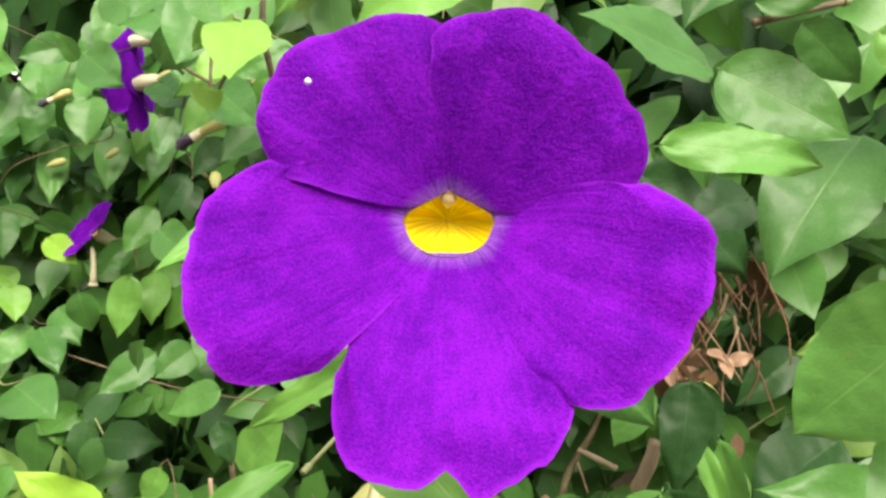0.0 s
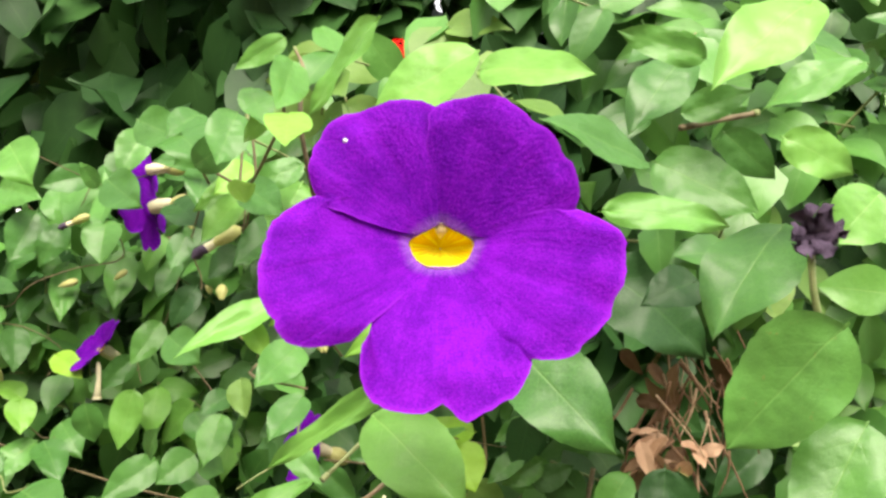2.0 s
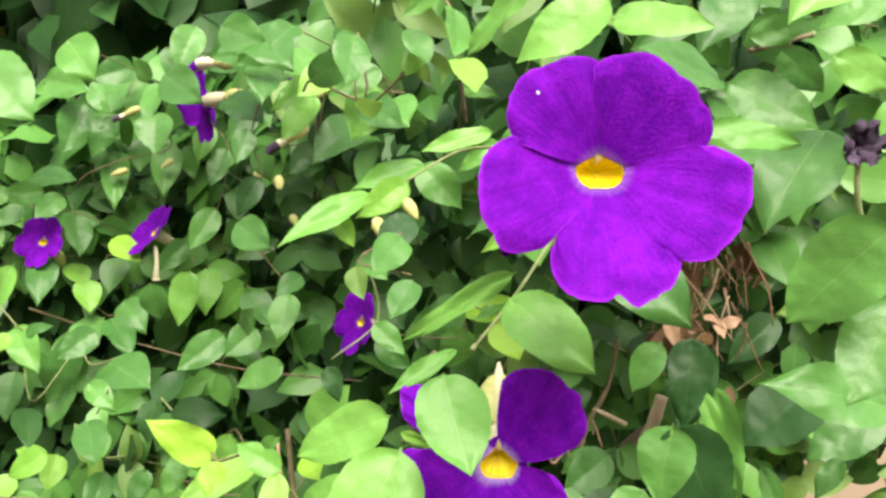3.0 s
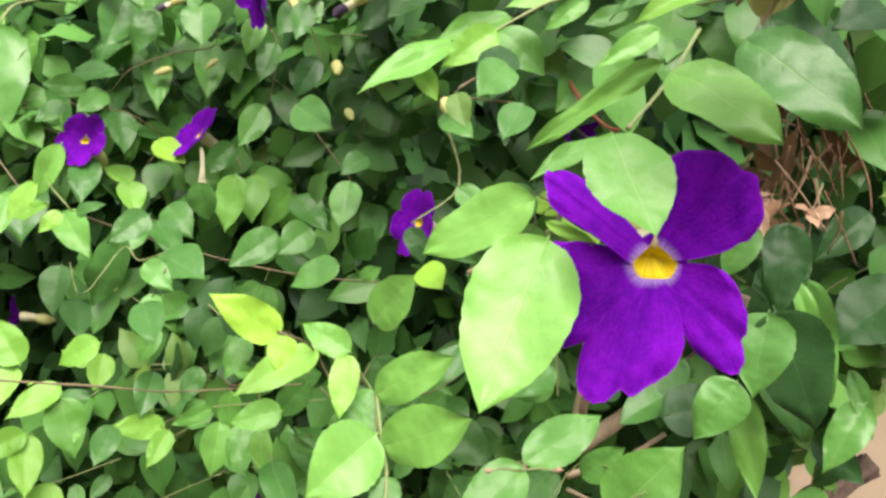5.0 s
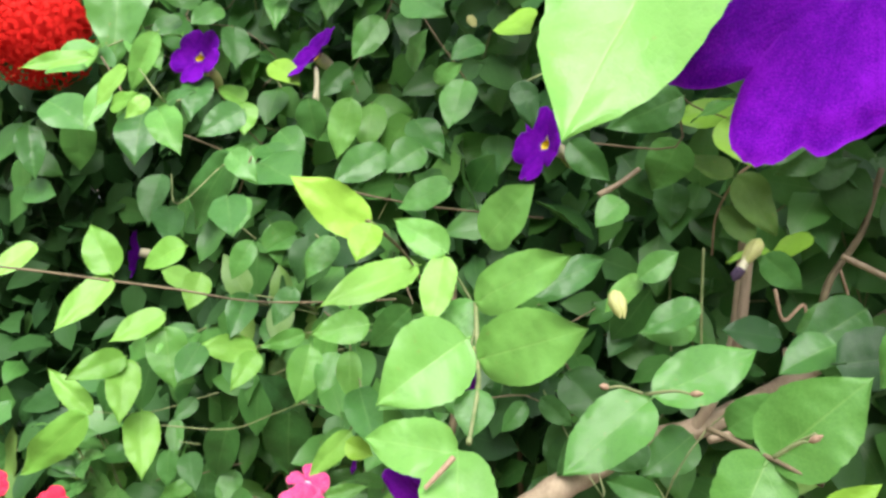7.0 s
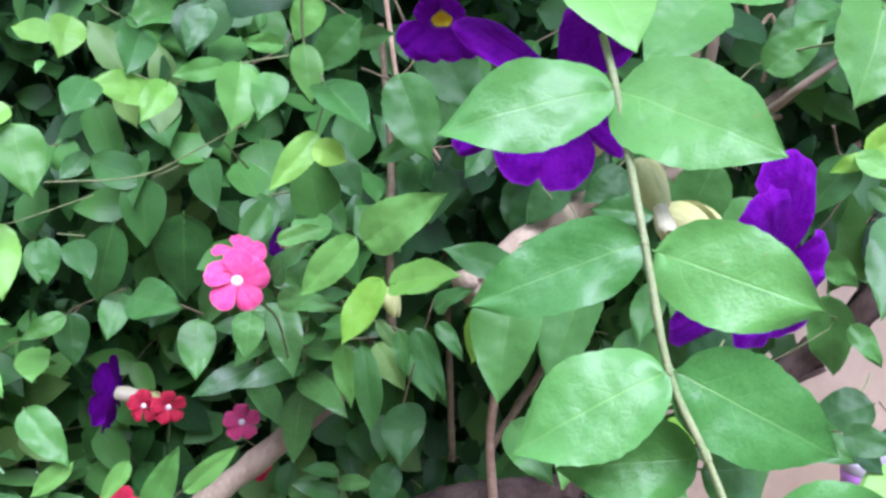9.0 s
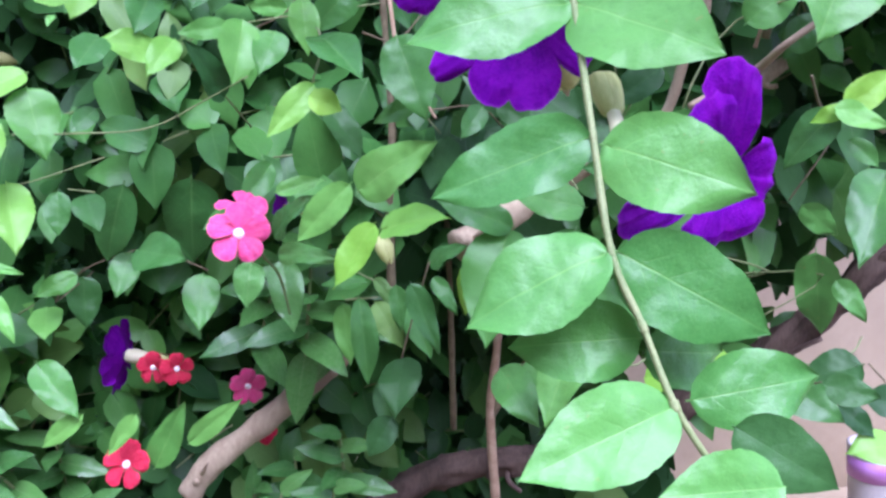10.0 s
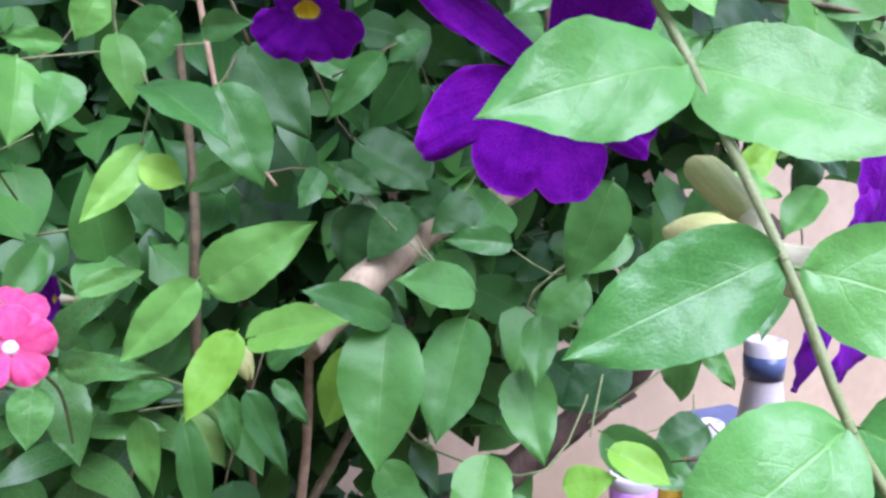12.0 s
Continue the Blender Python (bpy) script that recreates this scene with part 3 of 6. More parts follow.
sprig("hedge sprig of pointed oval green leaves", (0.30, -0.90, 0.30), [
    (-23.1, 44.6, 2.7, -22.9, 42.9, -0.3, 0.80, "m"),
    (-30.5, 44.7, -3.3, -31.5, 42.5, -4.8, 0.62, "m"),
    (-31.4, 43.6, -2.9, -33.6, 42.1, -2.9, 0.62, "m"),
], [(0.05, "b", [(-23.1, 45.9, 2.8), (-23.1, 47.7, 0.3), (-25.7, 45.6, -0.5), (-28.8, 45.4, -1.7), (-30.5, 46.0, -3.2), (-31.4, 44.9, -2.8)])])
sprig("hedge sprig of pointed oval green leaves", (0.21, -0.96, 0.19), [
    (-18.4, 38.5, 8.0, -19.4, 37.0, 5.0, 0.62, "m"),
    (-20.2, 38.6, 6.7, -19.8, 37.8, 4.2, 0.50, "m"),
    (-20.0, 37.0, 4.8, -17.3, 35.2, 2.9, 0.70, "m"),
    (-15.3, 37.9, 6.1, -17.0, 36.2, 5.9, 0.62, "m"),
    (-15.9, 37.0, 3.4, -13.4, 34.3, 1.5, 0.60, "d"),
    (-13.3, 34.1, 5.1, -12.8, 31.2, 2.6, 0.58, "m"),
], [(0.05, "b", [(-21.8, 43.0, 7.2), (-20.2, 39.9, 6.8), (-18.4, 39.8, 8.1), (-20.0, 38.3, 4.9), (-15.3, 39.2, 6.2), (-15.9, 38.3, 3.5), (-13.3, 35.4, 5.2)])])
sprig("hedge sprig of pointed oval green leaves", (0.16, -0.93, 0.33), [
    (-11.7, 32.0, 6.8, -14.3, 31.6, 4.9, 0.70, "m"),
    (-14.2, 33.5, 1.2, -14.8, 32.4, -0.8, 0.60, "m"),
    (-13.8, 34.2, -1.8, -15.1, 33.7, -4.0, 0.60, "d"),
    (-14.8, 32.7, -4.5, -12.6, 31.0, -5.9, 0.70, "m"),
    (-11.9, 32.5, -8.9, -12.3, 30.7, -11.3, 0.60, "m"),
], [(0.05, "b", [(-11.7, 33.3, 6.9), (-14.2, 34.8, 1.3), (-13.8, 35.5, -1.7), (-14.8, 34.0, -4.4), (-11.9, 33.8, -8.8)])])
sprig("hedge sprig of pointed oval green leaves", (0.05, -0.97, 0.22), [
    (-9.1, 25.5, 4.8, -10.5, 23.6, 3.6, 0.70, "m"),
    (-9.2, 26.5, 3.5, -11.4, 25.3, 2.0, 0.52, "p"),
    (-9.1, 24.9, 2.6, -10.8, 24.2, 0.4, 0.52, "p"),
    (-8.1, 23.4, 3.7, -9.6, 22.1, 2.5, 0.70, "y"),
    (-9.2, 24.7, 0.2, -10.4, 24.1, -1.2, 0.62, "d"),
    (-5.9, 22.6, 2.9, -7.1, 21.8, 0.4, 0.80, "p"),
], [(0.05, "b", [(-4.5, 24.4, 2.8), (-5.9, 23.9, 3.0), (-8.1, 24.7, 3.8), (-9.2, 26.0, 0.3), (-9.1, 26.2, 2.7), (-9.1, 26.8, 4.9), (-9.2, 27.8, 3.6)])])
sprig("hedge sprig of pointed oval green leaves", (0.06, -0.97, 0.25), [
    (-5.7, 21.2, 3.6, -7.9, 20.8, 2.4, 0.52, "m"),
    (-5.2, 22.3, 2.2, -4.2, 20.1, 1.0, 0.80, "m"),
    (-7.0, 26.1, 1.4, -9.2, 23.8, -0.7, 0.62, "d"),
    (-9.0, 17.9, 5.1, -9.8, 16.3, 4.0, 0.60, "m"),
], [(0.05, "g", [(-9.0, 19.2, 5.2), (-5.7, 22.5, 3.7), (-5.2, 23.6, 2.3), (-7.0, 27.4, 1.5)])])
sprig("hedge sprig of pointed oval green leaves", (0.33, -0.87, 0.36), [
    (-32.8, 45.7, -1.9, -29.1, 44.5, -2.0, 0.52, "m"),
    (-33.3, 44.4, -4.1, -34.8, 43.0, -5.4, 0.62, "m"),
    (-29.3, 44.4, -4.8, -28.6, 42.7, -7.7, 0.60, "d"),
    (-27.7, 47.2, -6.9, -25.2, 46.0, -8.4, 0.62, "Y"),
], [(0.05, "b", [(-32.8, 47.0, -1.8), (-33.3, 45.7, -4.0), (-29.3, 45.7, -4.7), (-27.7, 48.5, -6.8), (-28.6, 47.5, -8.5)])])
sprig("hedge sprig of pointed oval green leaves", (0.21, -0.91, 0.35), [
    (-18.9, 43.3, -4.4, -20.3, 41.9, -7.1, 0.60, "m"),
    (-18.3, 45.0, -0.0, -19.0, 43.4, -2.7, 0.52, "m"),
    (-19.3, 45.0, 1.7, -20.1, 43.9, -0.8, 0.60, "p"),
    (-22.1, 47.1, -7.2, -24.2, 45.9, -9.2, 0.60, "m"),
], [(0.05, "b", [(-19.3, 46.3, 1.8), (-18.3, 46.3, 0.1), (-18.9, 44.6, -4.3), (-22.1, 48.4, -7.1), (-21.3, 46.7, -8.9)])])
sprig("hedge sprig of pointed oval green leaves", (0.02, -0.91, 0.42), [
    (-6.6, 21.6, -5.1, -5.3, 20.3, -6.0, 0.60, "m"),
    (-5.9, 20.5, -8.2, -4.6, 19.8, -9.5, 0.60, "m"),
    (-8.0, 18.5, -9.7, -7.5, 18.3, -11.2, 0.60, "d"),
], [(0.05, "g", [(-6.6, 22.9, -5.0), (-5.9, 21.8, -8.1), (-8.0, 19.8, -9.6)])])
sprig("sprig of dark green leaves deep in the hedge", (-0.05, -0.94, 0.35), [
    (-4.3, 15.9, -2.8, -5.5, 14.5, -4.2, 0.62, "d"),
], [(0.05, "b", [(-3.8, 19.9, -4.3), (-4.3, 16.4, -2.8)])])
sprig("hedge sprig of pointed oval green leaves", (0.30, -0.85, 0.43), [
    (-31.9, 44.4, -8.1, -31.3, 41.7, -11.1, 0.55, "m"),
    (-28.0, 44.5, -12.7, -30.2, 42.7, -15.1, 0.62, "m"),
    (-26.9, 43.8, -12.6, -24.7, 41.5, -14.9, 0.60, "m"),
    (-26.7, 46.0, -11.7, -24.5, 44.4, -13.8, 0.70, "m"),
], [(0.05, "b", [(-33.4, 47.9, -6.7), (-31.9, 45.7, -8.0), (-28.0, 45.8, -12.6), (-26.7, 47.3, -11.6), (-26.9, 45.1, -12.5)])])
sprig("hedge sprig of pointed oval green leaves", (0.36, -0.82, 0.45), [
    (-27.7, 27.8, -8.6, -29.4, 27.9, -10.5, 0.60, "y"),
    (-26.5, 27.6, -10.0, -27.4, 27.1, -11.0, 0.60, "y"),
    (-25.9, 28.5, -10.1, -24.3, 28.3, -9.6, 0.50, "m"),
], [(0.05, "g", [(-25.9, 29.8, -10.0), (-26.7, 29.9, -10.1), (-26.5, 28.9, -9.9), (-27.7, 29.1, -8.5)])])
sprig("hedge sprig of pointed oval green leaves", (0.13, -0.87, 0.47), [
    (-15.2, 38.6, -12.4, -17.1, 37.2, -13.8, 0.80, "m"),
], [])
sprig("hedge sprig of pointed oval green leaves", (0.10, -0.91, 0.39), [
    (-10.7, 29.6, -7.3, -12.0, 28.5, -8.1, 0.70, "m"),
], [])
sprig("sprig of dark green leaves deep in the hedge", (0.32, -0.81, 0.49), [
    (-23.3, 33.7, -13.3, -20.3, 31.5, -14.4, 0.80, "m"),
    (-30.2, 35.4, -14.3, -30.2, 33.7, -17.0, 0.60, "d"),
    (-28.3, 32.5, -15.8, -26.8, 29.8, -17.4, 0.50, "d"),
], [(0.05, "g", [(-23.3, 35.0, -13.2), (-25.8, 36.7, -14.1), (-27.4, 38.4, -13.5), (-28.3, 33.8, -15.7), (-30.2, 36.7, -14.2)])])
sprig("hedge sprig of pointed oval green leaves", (0.29, -0.80, 0.52), [
    (-21.8, 25.9, -14.5, -20.5, 23.6, -15.9, 0.60, "m"),
], [(0.05, "b", [(-20.5, 25.7, -12.6), (-21.8, 27.2, -14.4)])])
sprig("hedge sprig of pointed oval green leaves", (0.35, -0.91, 0.20), [
    (-22.6, 41.7, 5.0, -23.3, 40.4, 6.4, 0.60, "m"),
    (-26.2, 37.4, 7.0, -24.0, 36.0, 4.4, 0.80, "p"),
], [(0.05, "b", [(-21.4, 46.4, 4.4), (-22.6, 43.0, 5.1), (-26.2, 38.7, 7.1)])])
sprig("hedge sprig of pointed oval green leaves", (-0.10, -0.97, 0.24), [
    (-0.4, 33.4, 5.5, -2.9, 32.8, 2.7, 0.50, "m"),
    (-1.2, 29.1, 3.4, 0.7, 28.6, 2.9, 0.50, "p"),
    (-1.5, 32.5, -1.0, 0.5, 31.8, -2.8, 0.70, "w"),
], [(0.05, "b", [(-0.1, 36.9, 7.5), (-0.4, 34.7, 5.6), (-1.2, 30.4, 3.5), (-1.5, 33.8, -0.9)])])
sprig("hedge sprig of pointed oval green leaves", (0.32, -0.94, 0.14), [
    (-11.8, 23.2, 5.5, -9.4, 20.8, 3.6, 0.70, "m"),
    (-13.0, 22.7, 5.8, -10.9, 22.2, 4.8, 0.80, "m"),
], [(0.05, "b", [(-10.0, 27.2, 5.0), (-11.8, 24.5, 5.6), (-13.0, 24.0, 5.9)])])
sprig("near sprig of broad light green opposite leaves", (0.24, -0.97, 0.01), [
    (-6.0, 11.3, 3.9, -6.3, 9.8, 2.1, 0.60, "m"),
    (-5.8, 11.3, 1.7, -4.4, 10.1, 0.7, 0.60, "m"),
    (-5.9, 10.1, 1.3, -5.0, 9.2, 1.5, 0.60, "y"),
    (-7.8, 13.0, 2.5, -6.2, 12.5, 3.3, 0.70, "m"),
    (-3.7, 4.9, 2.7, -4.3, 4.6, 1.9, 0.50, "y"),
    (-4.1, 4.6, 3.1, -3.7, 3.8, 2.1, 0.60, "m"),
], [(0.05, "b", [(-8.7, 18.1, 2.5), (-7.8, 14.3, 2.6), (-5.8, 12.6, 1.8), (-6.0, 12.6, 4.0), (-5.9, 11.4, 1.4), (-3.7, 6.2, 2.8), (-4.1, 5.9, 3.2)])])
sprig("near sprig of broad light green opposite leaves", (0.19, -0.98, -0.11), [
    (-2.9, 2.4, 2.1, -2.7, 0.8, 1.2, 0.50, "y"),
    (-3.0, 3.5, 3.4, -3.1, 2.1, 2.1, 0.50, "m"),
    (-3.3, 4.2, 4.1, -4.3, 3.8, 3.3, 0.40, "p"),
], [(0.05, "b", [(-2.7, 4.3, 0.7), (-2.9, 3.7, 2.2), (-3.0, 4.8, 3.5), (-3.3, 5.5, 4.2)])])
sprig("hedge sprig of pointed oval green leaves", (-0.10, -0.85, 0.52), [
    (0.6, 17.3, -21.6, 3.4, 17.2, -18.7, 0.76, "p"),
    (0.4, 17.3, -21.7, -1.1, 16.1, -24.6, 0.80, "p"),
    (-2.8, 31.6, -18.4, -4.4, 31.4, -20.3, 0.52, "p"),
], [(0.1, "b", [(-1.3, 18.6, -21.2), (0.5, 17.3, -21.6), (1.9, 16.4, -22.0)]), (0.05, "g", [(0.5, 17.3, -21.6), (1.1, 17.1, -21.0), (1.7, 16.9, -20.5)])])
sprig("hedge sprig of pointed oval green leaves", (-0.19, -0.92, 0.34), [
    (3.1, 31.8, -17.2, 4.9, 31.6, -18.6, 0.70, "m"),
], [])
sprig("hedge sprig of pointed oval green leaves", (-0.15, -0.92, 0.37), [
    (-3.8, 32.0, -14.7, -5.1, 31.1, -15.9, 0.80, "m"),
    (-0.2, 30.7, -20.5, -2.8, 30.1, -20.9, 0.62, "m"),
    (-2.8, 30.6, -18.2, -1.0, 31.2, -17.0, 0.62, "m"),
    (4.1, 32.3, -21.3, 1.2, 31.6, -20.9, 0.62, "d"),
    (8.2, 33.2, -19.9, 5.0, 31.9, -21.7, 0.66, "m"),
    (7.0, 34.5, -23.4, 9.6, 34.8, -21.8, 0.60, "m"),
    (6.2, 35.1, -12.2, 3.8, 34.6, -13.3, 0.60, "m"),
    (6.0, 35.9, -13.6, 8.5, 36.2, -12.7, 0.60, "d"),
], [])
sprig("hedge sprig of pointed oval green leaves", (0.32, -0.82, 0.47), [
    (-25.4, 28.6, -17.3, -27.5, 28.4, -18.4, 0.70, "y"),
    (-22.5, 29.3, -14.8, -22.4, 27.7, -16.6, 0.50, "m"),
    (-21.7, 26.3, -12.5, -20.1, 25.6, -13.8, 0.60, "m"),
], [])
sprig("hedge sprig of pointed oval green leaves", (0.29, -0.82, 0.48), [
    (-21.2, 32.8, -20.1, -22.1, 31.9, -22.0, 0.60, "m"),
    (-23.8, 33.4, -17.7, -24.8, 32.8, -19.7, 0.60, "m"),
], [])
sprig("hedge sprig of pointed oval green leaves", (0.19, -0.81, 0.56), [
    (-14.9, 24.7, -19.8, -17.4, 24.4, -20.3, 0.62, "p"),
    (-16.3, 24.3, -16.0, -17.2, 23.4, -17.7, 0.60, "m"),
], [])
sprig("hedge sprig of pointed oval green leaves", (0.40, -0.78, 0.48), [
    (-24.6, 34.7, -21.0, -24.8, 32.3, -23.0, 0.56, "m"),
    (-26.6, 31.7, -26.4, -27.4, 30.7, -27.4, 0.60, "m"),
], [])
sprig("hedge sprig of pointed oval green leaves", (0.46, -0.84, 0.28), [
    (-30.0, 30.3, -10.3, -27.9, 29.7, -9.8, 0.50, "y"),
    (-30.5, 30.6, -9.3, -30.6, 28.8, -11.6, 0.40, "p"),
    (-32.8, 32.8, -7.6, -36.0, 31.3, -8.4, 0.30, "y"),
], [(0.05, "b", [(-32.8, 34.1, -7.5), (-30.5, 31.9, -9.2), (-30.0, 31.6, -10.2)])])
sprig("hedge sprig of pointed oval green leaves", (0.11, -0.93, 0.35), [
    (-12.6, 22.9, -8.8, -11.7, 21.8, -7.5, 0.60, "m"),
], [])
sprig("hedge sprig of pointed oval green leaves", (-0.03, -0.96, 0.29), [
    (-6.3, 13.1, -4.4, -6.0, 12.5, -5.5, 0.70, "w"),
    (-4.6, 13.8, -3.4, -5.7, 12.1, -4.5, 0.60, "m"),
    (-4.2, 12.0, -4.8, -5.0, 10.7, -5.9, 0.60, "m"),
], [(0.05, "b", [(-4.6, 15.1, -3.3), (-6.3, 14.4, -4.3), (-4.2, 13.3, -4.7)])])
sprig("near sprig of broad light green opposite leaves", (0.06, -0.95, 0.30), [
    (-9.4, 10.1, -10.1, -8.7, 9.9, -9.7, 0.60, "m"),
    (-7.4, 6.7, -9.1, -6.9, 5.6, -9.5, 0.70, "Y"),
], [])
sprig("hedge sprig of pointed oval green leaves", (0.55, -0.78, 0.29), [
    (-38.4, 37.3, -10.0, -35.0, 36.5, -11.8, 0.70, "m"),
], [])
sprig("hedge sprig of pointed oval green leaves", (0.27, -0.77, 0.58), [
    (-19.5, 36.3, -29.4, -21.0, 34.9, -31.4, 0.50, "m"),
], [])
sprig("sprig of dark green leaves deep in the hedge", (0.28, -0.78, 0.56), [
    (-20.5, 30.3, -25.8, -21.6, 28.5, -23.5, 0.50, "d"),
], [(0.05, "g", [(-20.0, 34.3, -27.3), (-20.5, 30.8, -25.8)])])
sprig("sprig of lime-green young leaves", (0.47, -0.76, 0.44), [
    (-28.2, 26.3, -18.8, -27.8, 26.2, -18.7, 0.50, "y"),
], [(0.06, "b", [(-36.1, 26.1, -18.1), (-31.9, 26.3, -18.4), (-28.2, 26.3, -18.7), (-24.8, 26.8, -19.1), (-21.4, 27.3, -19.6), (-17.5, 27.5, -19.5), (-14.0, 26.6, -19.0)])])
sprig("hedge sprig of pointed oval green leaves", (0.41, -0.76, 0.50), [
    (-27.0, 29.0, -22.5, -27.1, 28.5, -23.0, 0.50, "p"),
], [(0.035, "g", [(-27.8, 30.1, -27.4), (-23.8, 29.8, -27.2), (-21.1, 29.4, -26.0), (-19.1, 28.9, -25.0)])])
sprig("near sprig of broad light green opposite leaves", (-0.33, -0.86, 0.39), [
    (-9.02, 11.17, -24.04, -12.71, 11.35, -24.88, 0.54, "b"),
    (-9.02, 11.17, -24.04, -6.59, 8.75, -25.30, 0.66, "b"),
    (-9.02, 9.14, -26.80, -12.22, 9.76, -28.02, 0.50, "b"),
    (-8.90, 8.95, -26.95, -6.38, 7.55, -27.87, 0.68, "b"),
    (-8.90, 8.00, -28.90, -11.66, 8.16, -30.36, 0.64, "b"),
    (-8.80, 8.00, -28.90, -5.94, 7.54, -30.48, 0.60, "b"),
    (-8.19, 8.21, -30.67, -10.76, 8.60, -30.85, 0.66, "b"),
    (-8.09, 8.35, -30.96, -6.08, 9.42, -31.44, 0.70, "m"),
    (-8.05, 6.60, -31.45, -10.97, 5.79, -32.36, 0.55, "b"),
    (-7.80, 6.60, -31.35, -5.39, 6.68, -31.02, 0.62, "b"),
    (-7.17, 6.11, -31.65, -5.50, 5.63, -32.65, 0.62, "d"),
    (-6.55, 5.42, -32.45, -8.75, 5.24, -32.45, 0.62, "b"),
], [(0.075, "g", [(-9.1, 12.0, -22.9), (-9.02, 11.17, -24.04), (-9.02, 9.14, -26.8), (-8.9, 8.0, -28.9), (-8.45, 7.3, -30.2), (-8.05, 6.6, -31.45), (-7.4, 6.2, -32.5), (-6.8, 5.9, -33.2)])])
sprig("hedge sprig of pointed oval green leaves", (0.29, -0.92, 0.25), [
    (-26.1, 31.4, -23.2, -26.3, 29.2, -24.7, 0.60, "m"),
], [])
sprig("hedge sprig of pointed oval green leaves", (0.15, -0.86, 0.48), [
    (-22.9, 34.6, -34.9, -22.9, 32.9, -37.3, 0.62, "m"),
    (-25.7, 33.8, -33.3, -22.8, 31.3, -33.4, 0.56, "m"),
], [(0.05, "b", [(-22.9, 35.9, -34.8), (-25.7, 35.1, -33.2)])])
sprig("hedge sprig of pointed oval green leaves", (-0.20, -0.93, 0.30), [
    (-12.7, 33.8, -23.2, -11.3, 32.4, -27.0, 0.62, "m"),
    (-12.0, 34.5, -26.3, -14.0, 35.0, -27.2, 0.50, "m"),
    (-8.5, 34.9, -26.5, -9.7, 34.2, -28.0, 0.60, "m"),
    (-5.9, 37.1, -28.3, -6.7, 36.6, -31.7, 0.72, "d"),
    (-2.9, 36.1, -26.0, -5.6, 37.3, -27.3, 0.62, "d"),
    (-10.8, 38.0, -21.2, -8.7, 36.0, -25.2, 0.62, "d"),
], [(0.05, "b", [(-14.5, 36.7, -22.6), (-12.7, 35.1, -23.1), (-10.8, 39.3, -21.1), (-12.0, 35.8, -26.2), (-8.5, 36.2, -26.4), (-5.9, 38.4, -28.2), (-2.9, 37.4, -25.9)])])
sprig("hedge sprig of pointed oval green leaves", (0.26, -0.88, 0.39), [
    (-28.1, 33.8, -30.6, -27.0, 32.1, -32.1, 0.60, "d"),
    (-29.3, 33.5, -30.4, -29.2, 33.0, -32.4, 0.62, "m"),
], [(0.05, "g", [(-28.1, 35.1, -30.5), (-29.3, 34.8, -30.3)])])
sprig("hedge sprig of pointed oval green leaves", (0.09, -0.96, 0.26), [
    (-14.3, 26.1, -21.9, -13.1, 24.7, -21.9, 0.50, "m"),
], [])
sprig("hedge sprig of pointed oval green leaves", (0.31, -0.82, 0.48), [
    (-33.8, 47.4, -37.6, -33.7, 46.7, -40.8, 0.66, "m"),
    (-34.5, 43.1, -38.5, -33.7, 40.8, -39.8, 0.72, "p"),
    (-31.9, 41.2, -36.1, -34.1, 40.5, -37.2, 0.50, "p"),
    (-28.5, 40.8, -34.8, -29.0, 39.2, -37.0, 0.62, "m"),
], [(0.05, "b", [(-35.0, 52.2, -38.1), (-33.8, 48.7, -37.5), (-34.5, 44.4, -38.4), (-31.9, 42.5, -36.0), (-28.5, 42.1, -34.7)])])
sprig("hedge sprig of pointed oval green leaves", (-0.19, -0.82, 0.55), [
    (-12.7, 34.1, -39.5, -13.1, 31.6, -41.7, 0.66, "d"),
    (-13.4, 32.9, -42.2, -14.6, 32.5, -44.0, 0.70, "d"),
    (-11.2, 33.1, -34.1, -9.5, 32.0, -33.0, 0.50, "m"),
], [(0.05, "b", [(-13.4, 34.2, -42.1), (-12.7, 35.4, -39.4), (-11.2, 34.4, -34.0)])])
sprig("sprig of dark green leaves deep in the hedge", (0.05, -0.94, 0.33), [
    (-16.4, 37.6, -26.4, -14.7, 37.0, -29.3, 0.50, "d"),
], [(0.05, "b", [(-15.9, 41.6, -27.9), (-16.4, 38.1, -26.4)])])
sprig("hedge sprig of pointed oval green leaves", (-0.33, -0.75, 0.58), [
    (-6.0, 34.2, -39.8, -4.5, 33.1, -42.5, 0.60, "m"),
    (-3.1, 23.6, -37.0, -1.7, 22.6, -36.6, 0.72, "Y"),
    (-1.6, 23.1, -35.8, -0.1, 21.7, -36.8, 0.62, "Y"),
    (1.3, 26.5, -33.8, -1.1, 27.0, -35.5, 0.72, "d"),
], [(0.05, "g", [(-6.0, 35.5, -39.7), (-5.5, 33.8, -37.6), (-6.5, 27.5, -36.5), (-3.1, 24.9, -36.9), (1.3, 27.8, -33.7), (-1.6, 24.4, -35.7)])])
sprig("hedge sprig of pointed oval green leaves", (-0.50, -0.79, 0.35), [
    (3.8, 23.5, -26.5, 5.7, 23.2, -27.3, 0.50, "p"),
    (4.8, 24.2, -27.8, 5.8, 23.8, -28.8, 0.60, "m"),
    (3.0, 23.9, -30.3, 4.3, 23.6, -31.4, 0.60, "m"),
], [(0.05, "b", [(2.5, 23.1, -25.3), (3.8, 24.8, -26.4), (4.2, 24.7, -26.6), (4.8, 25.5, -27.7), (3.0, 25.2, -30.2)])])
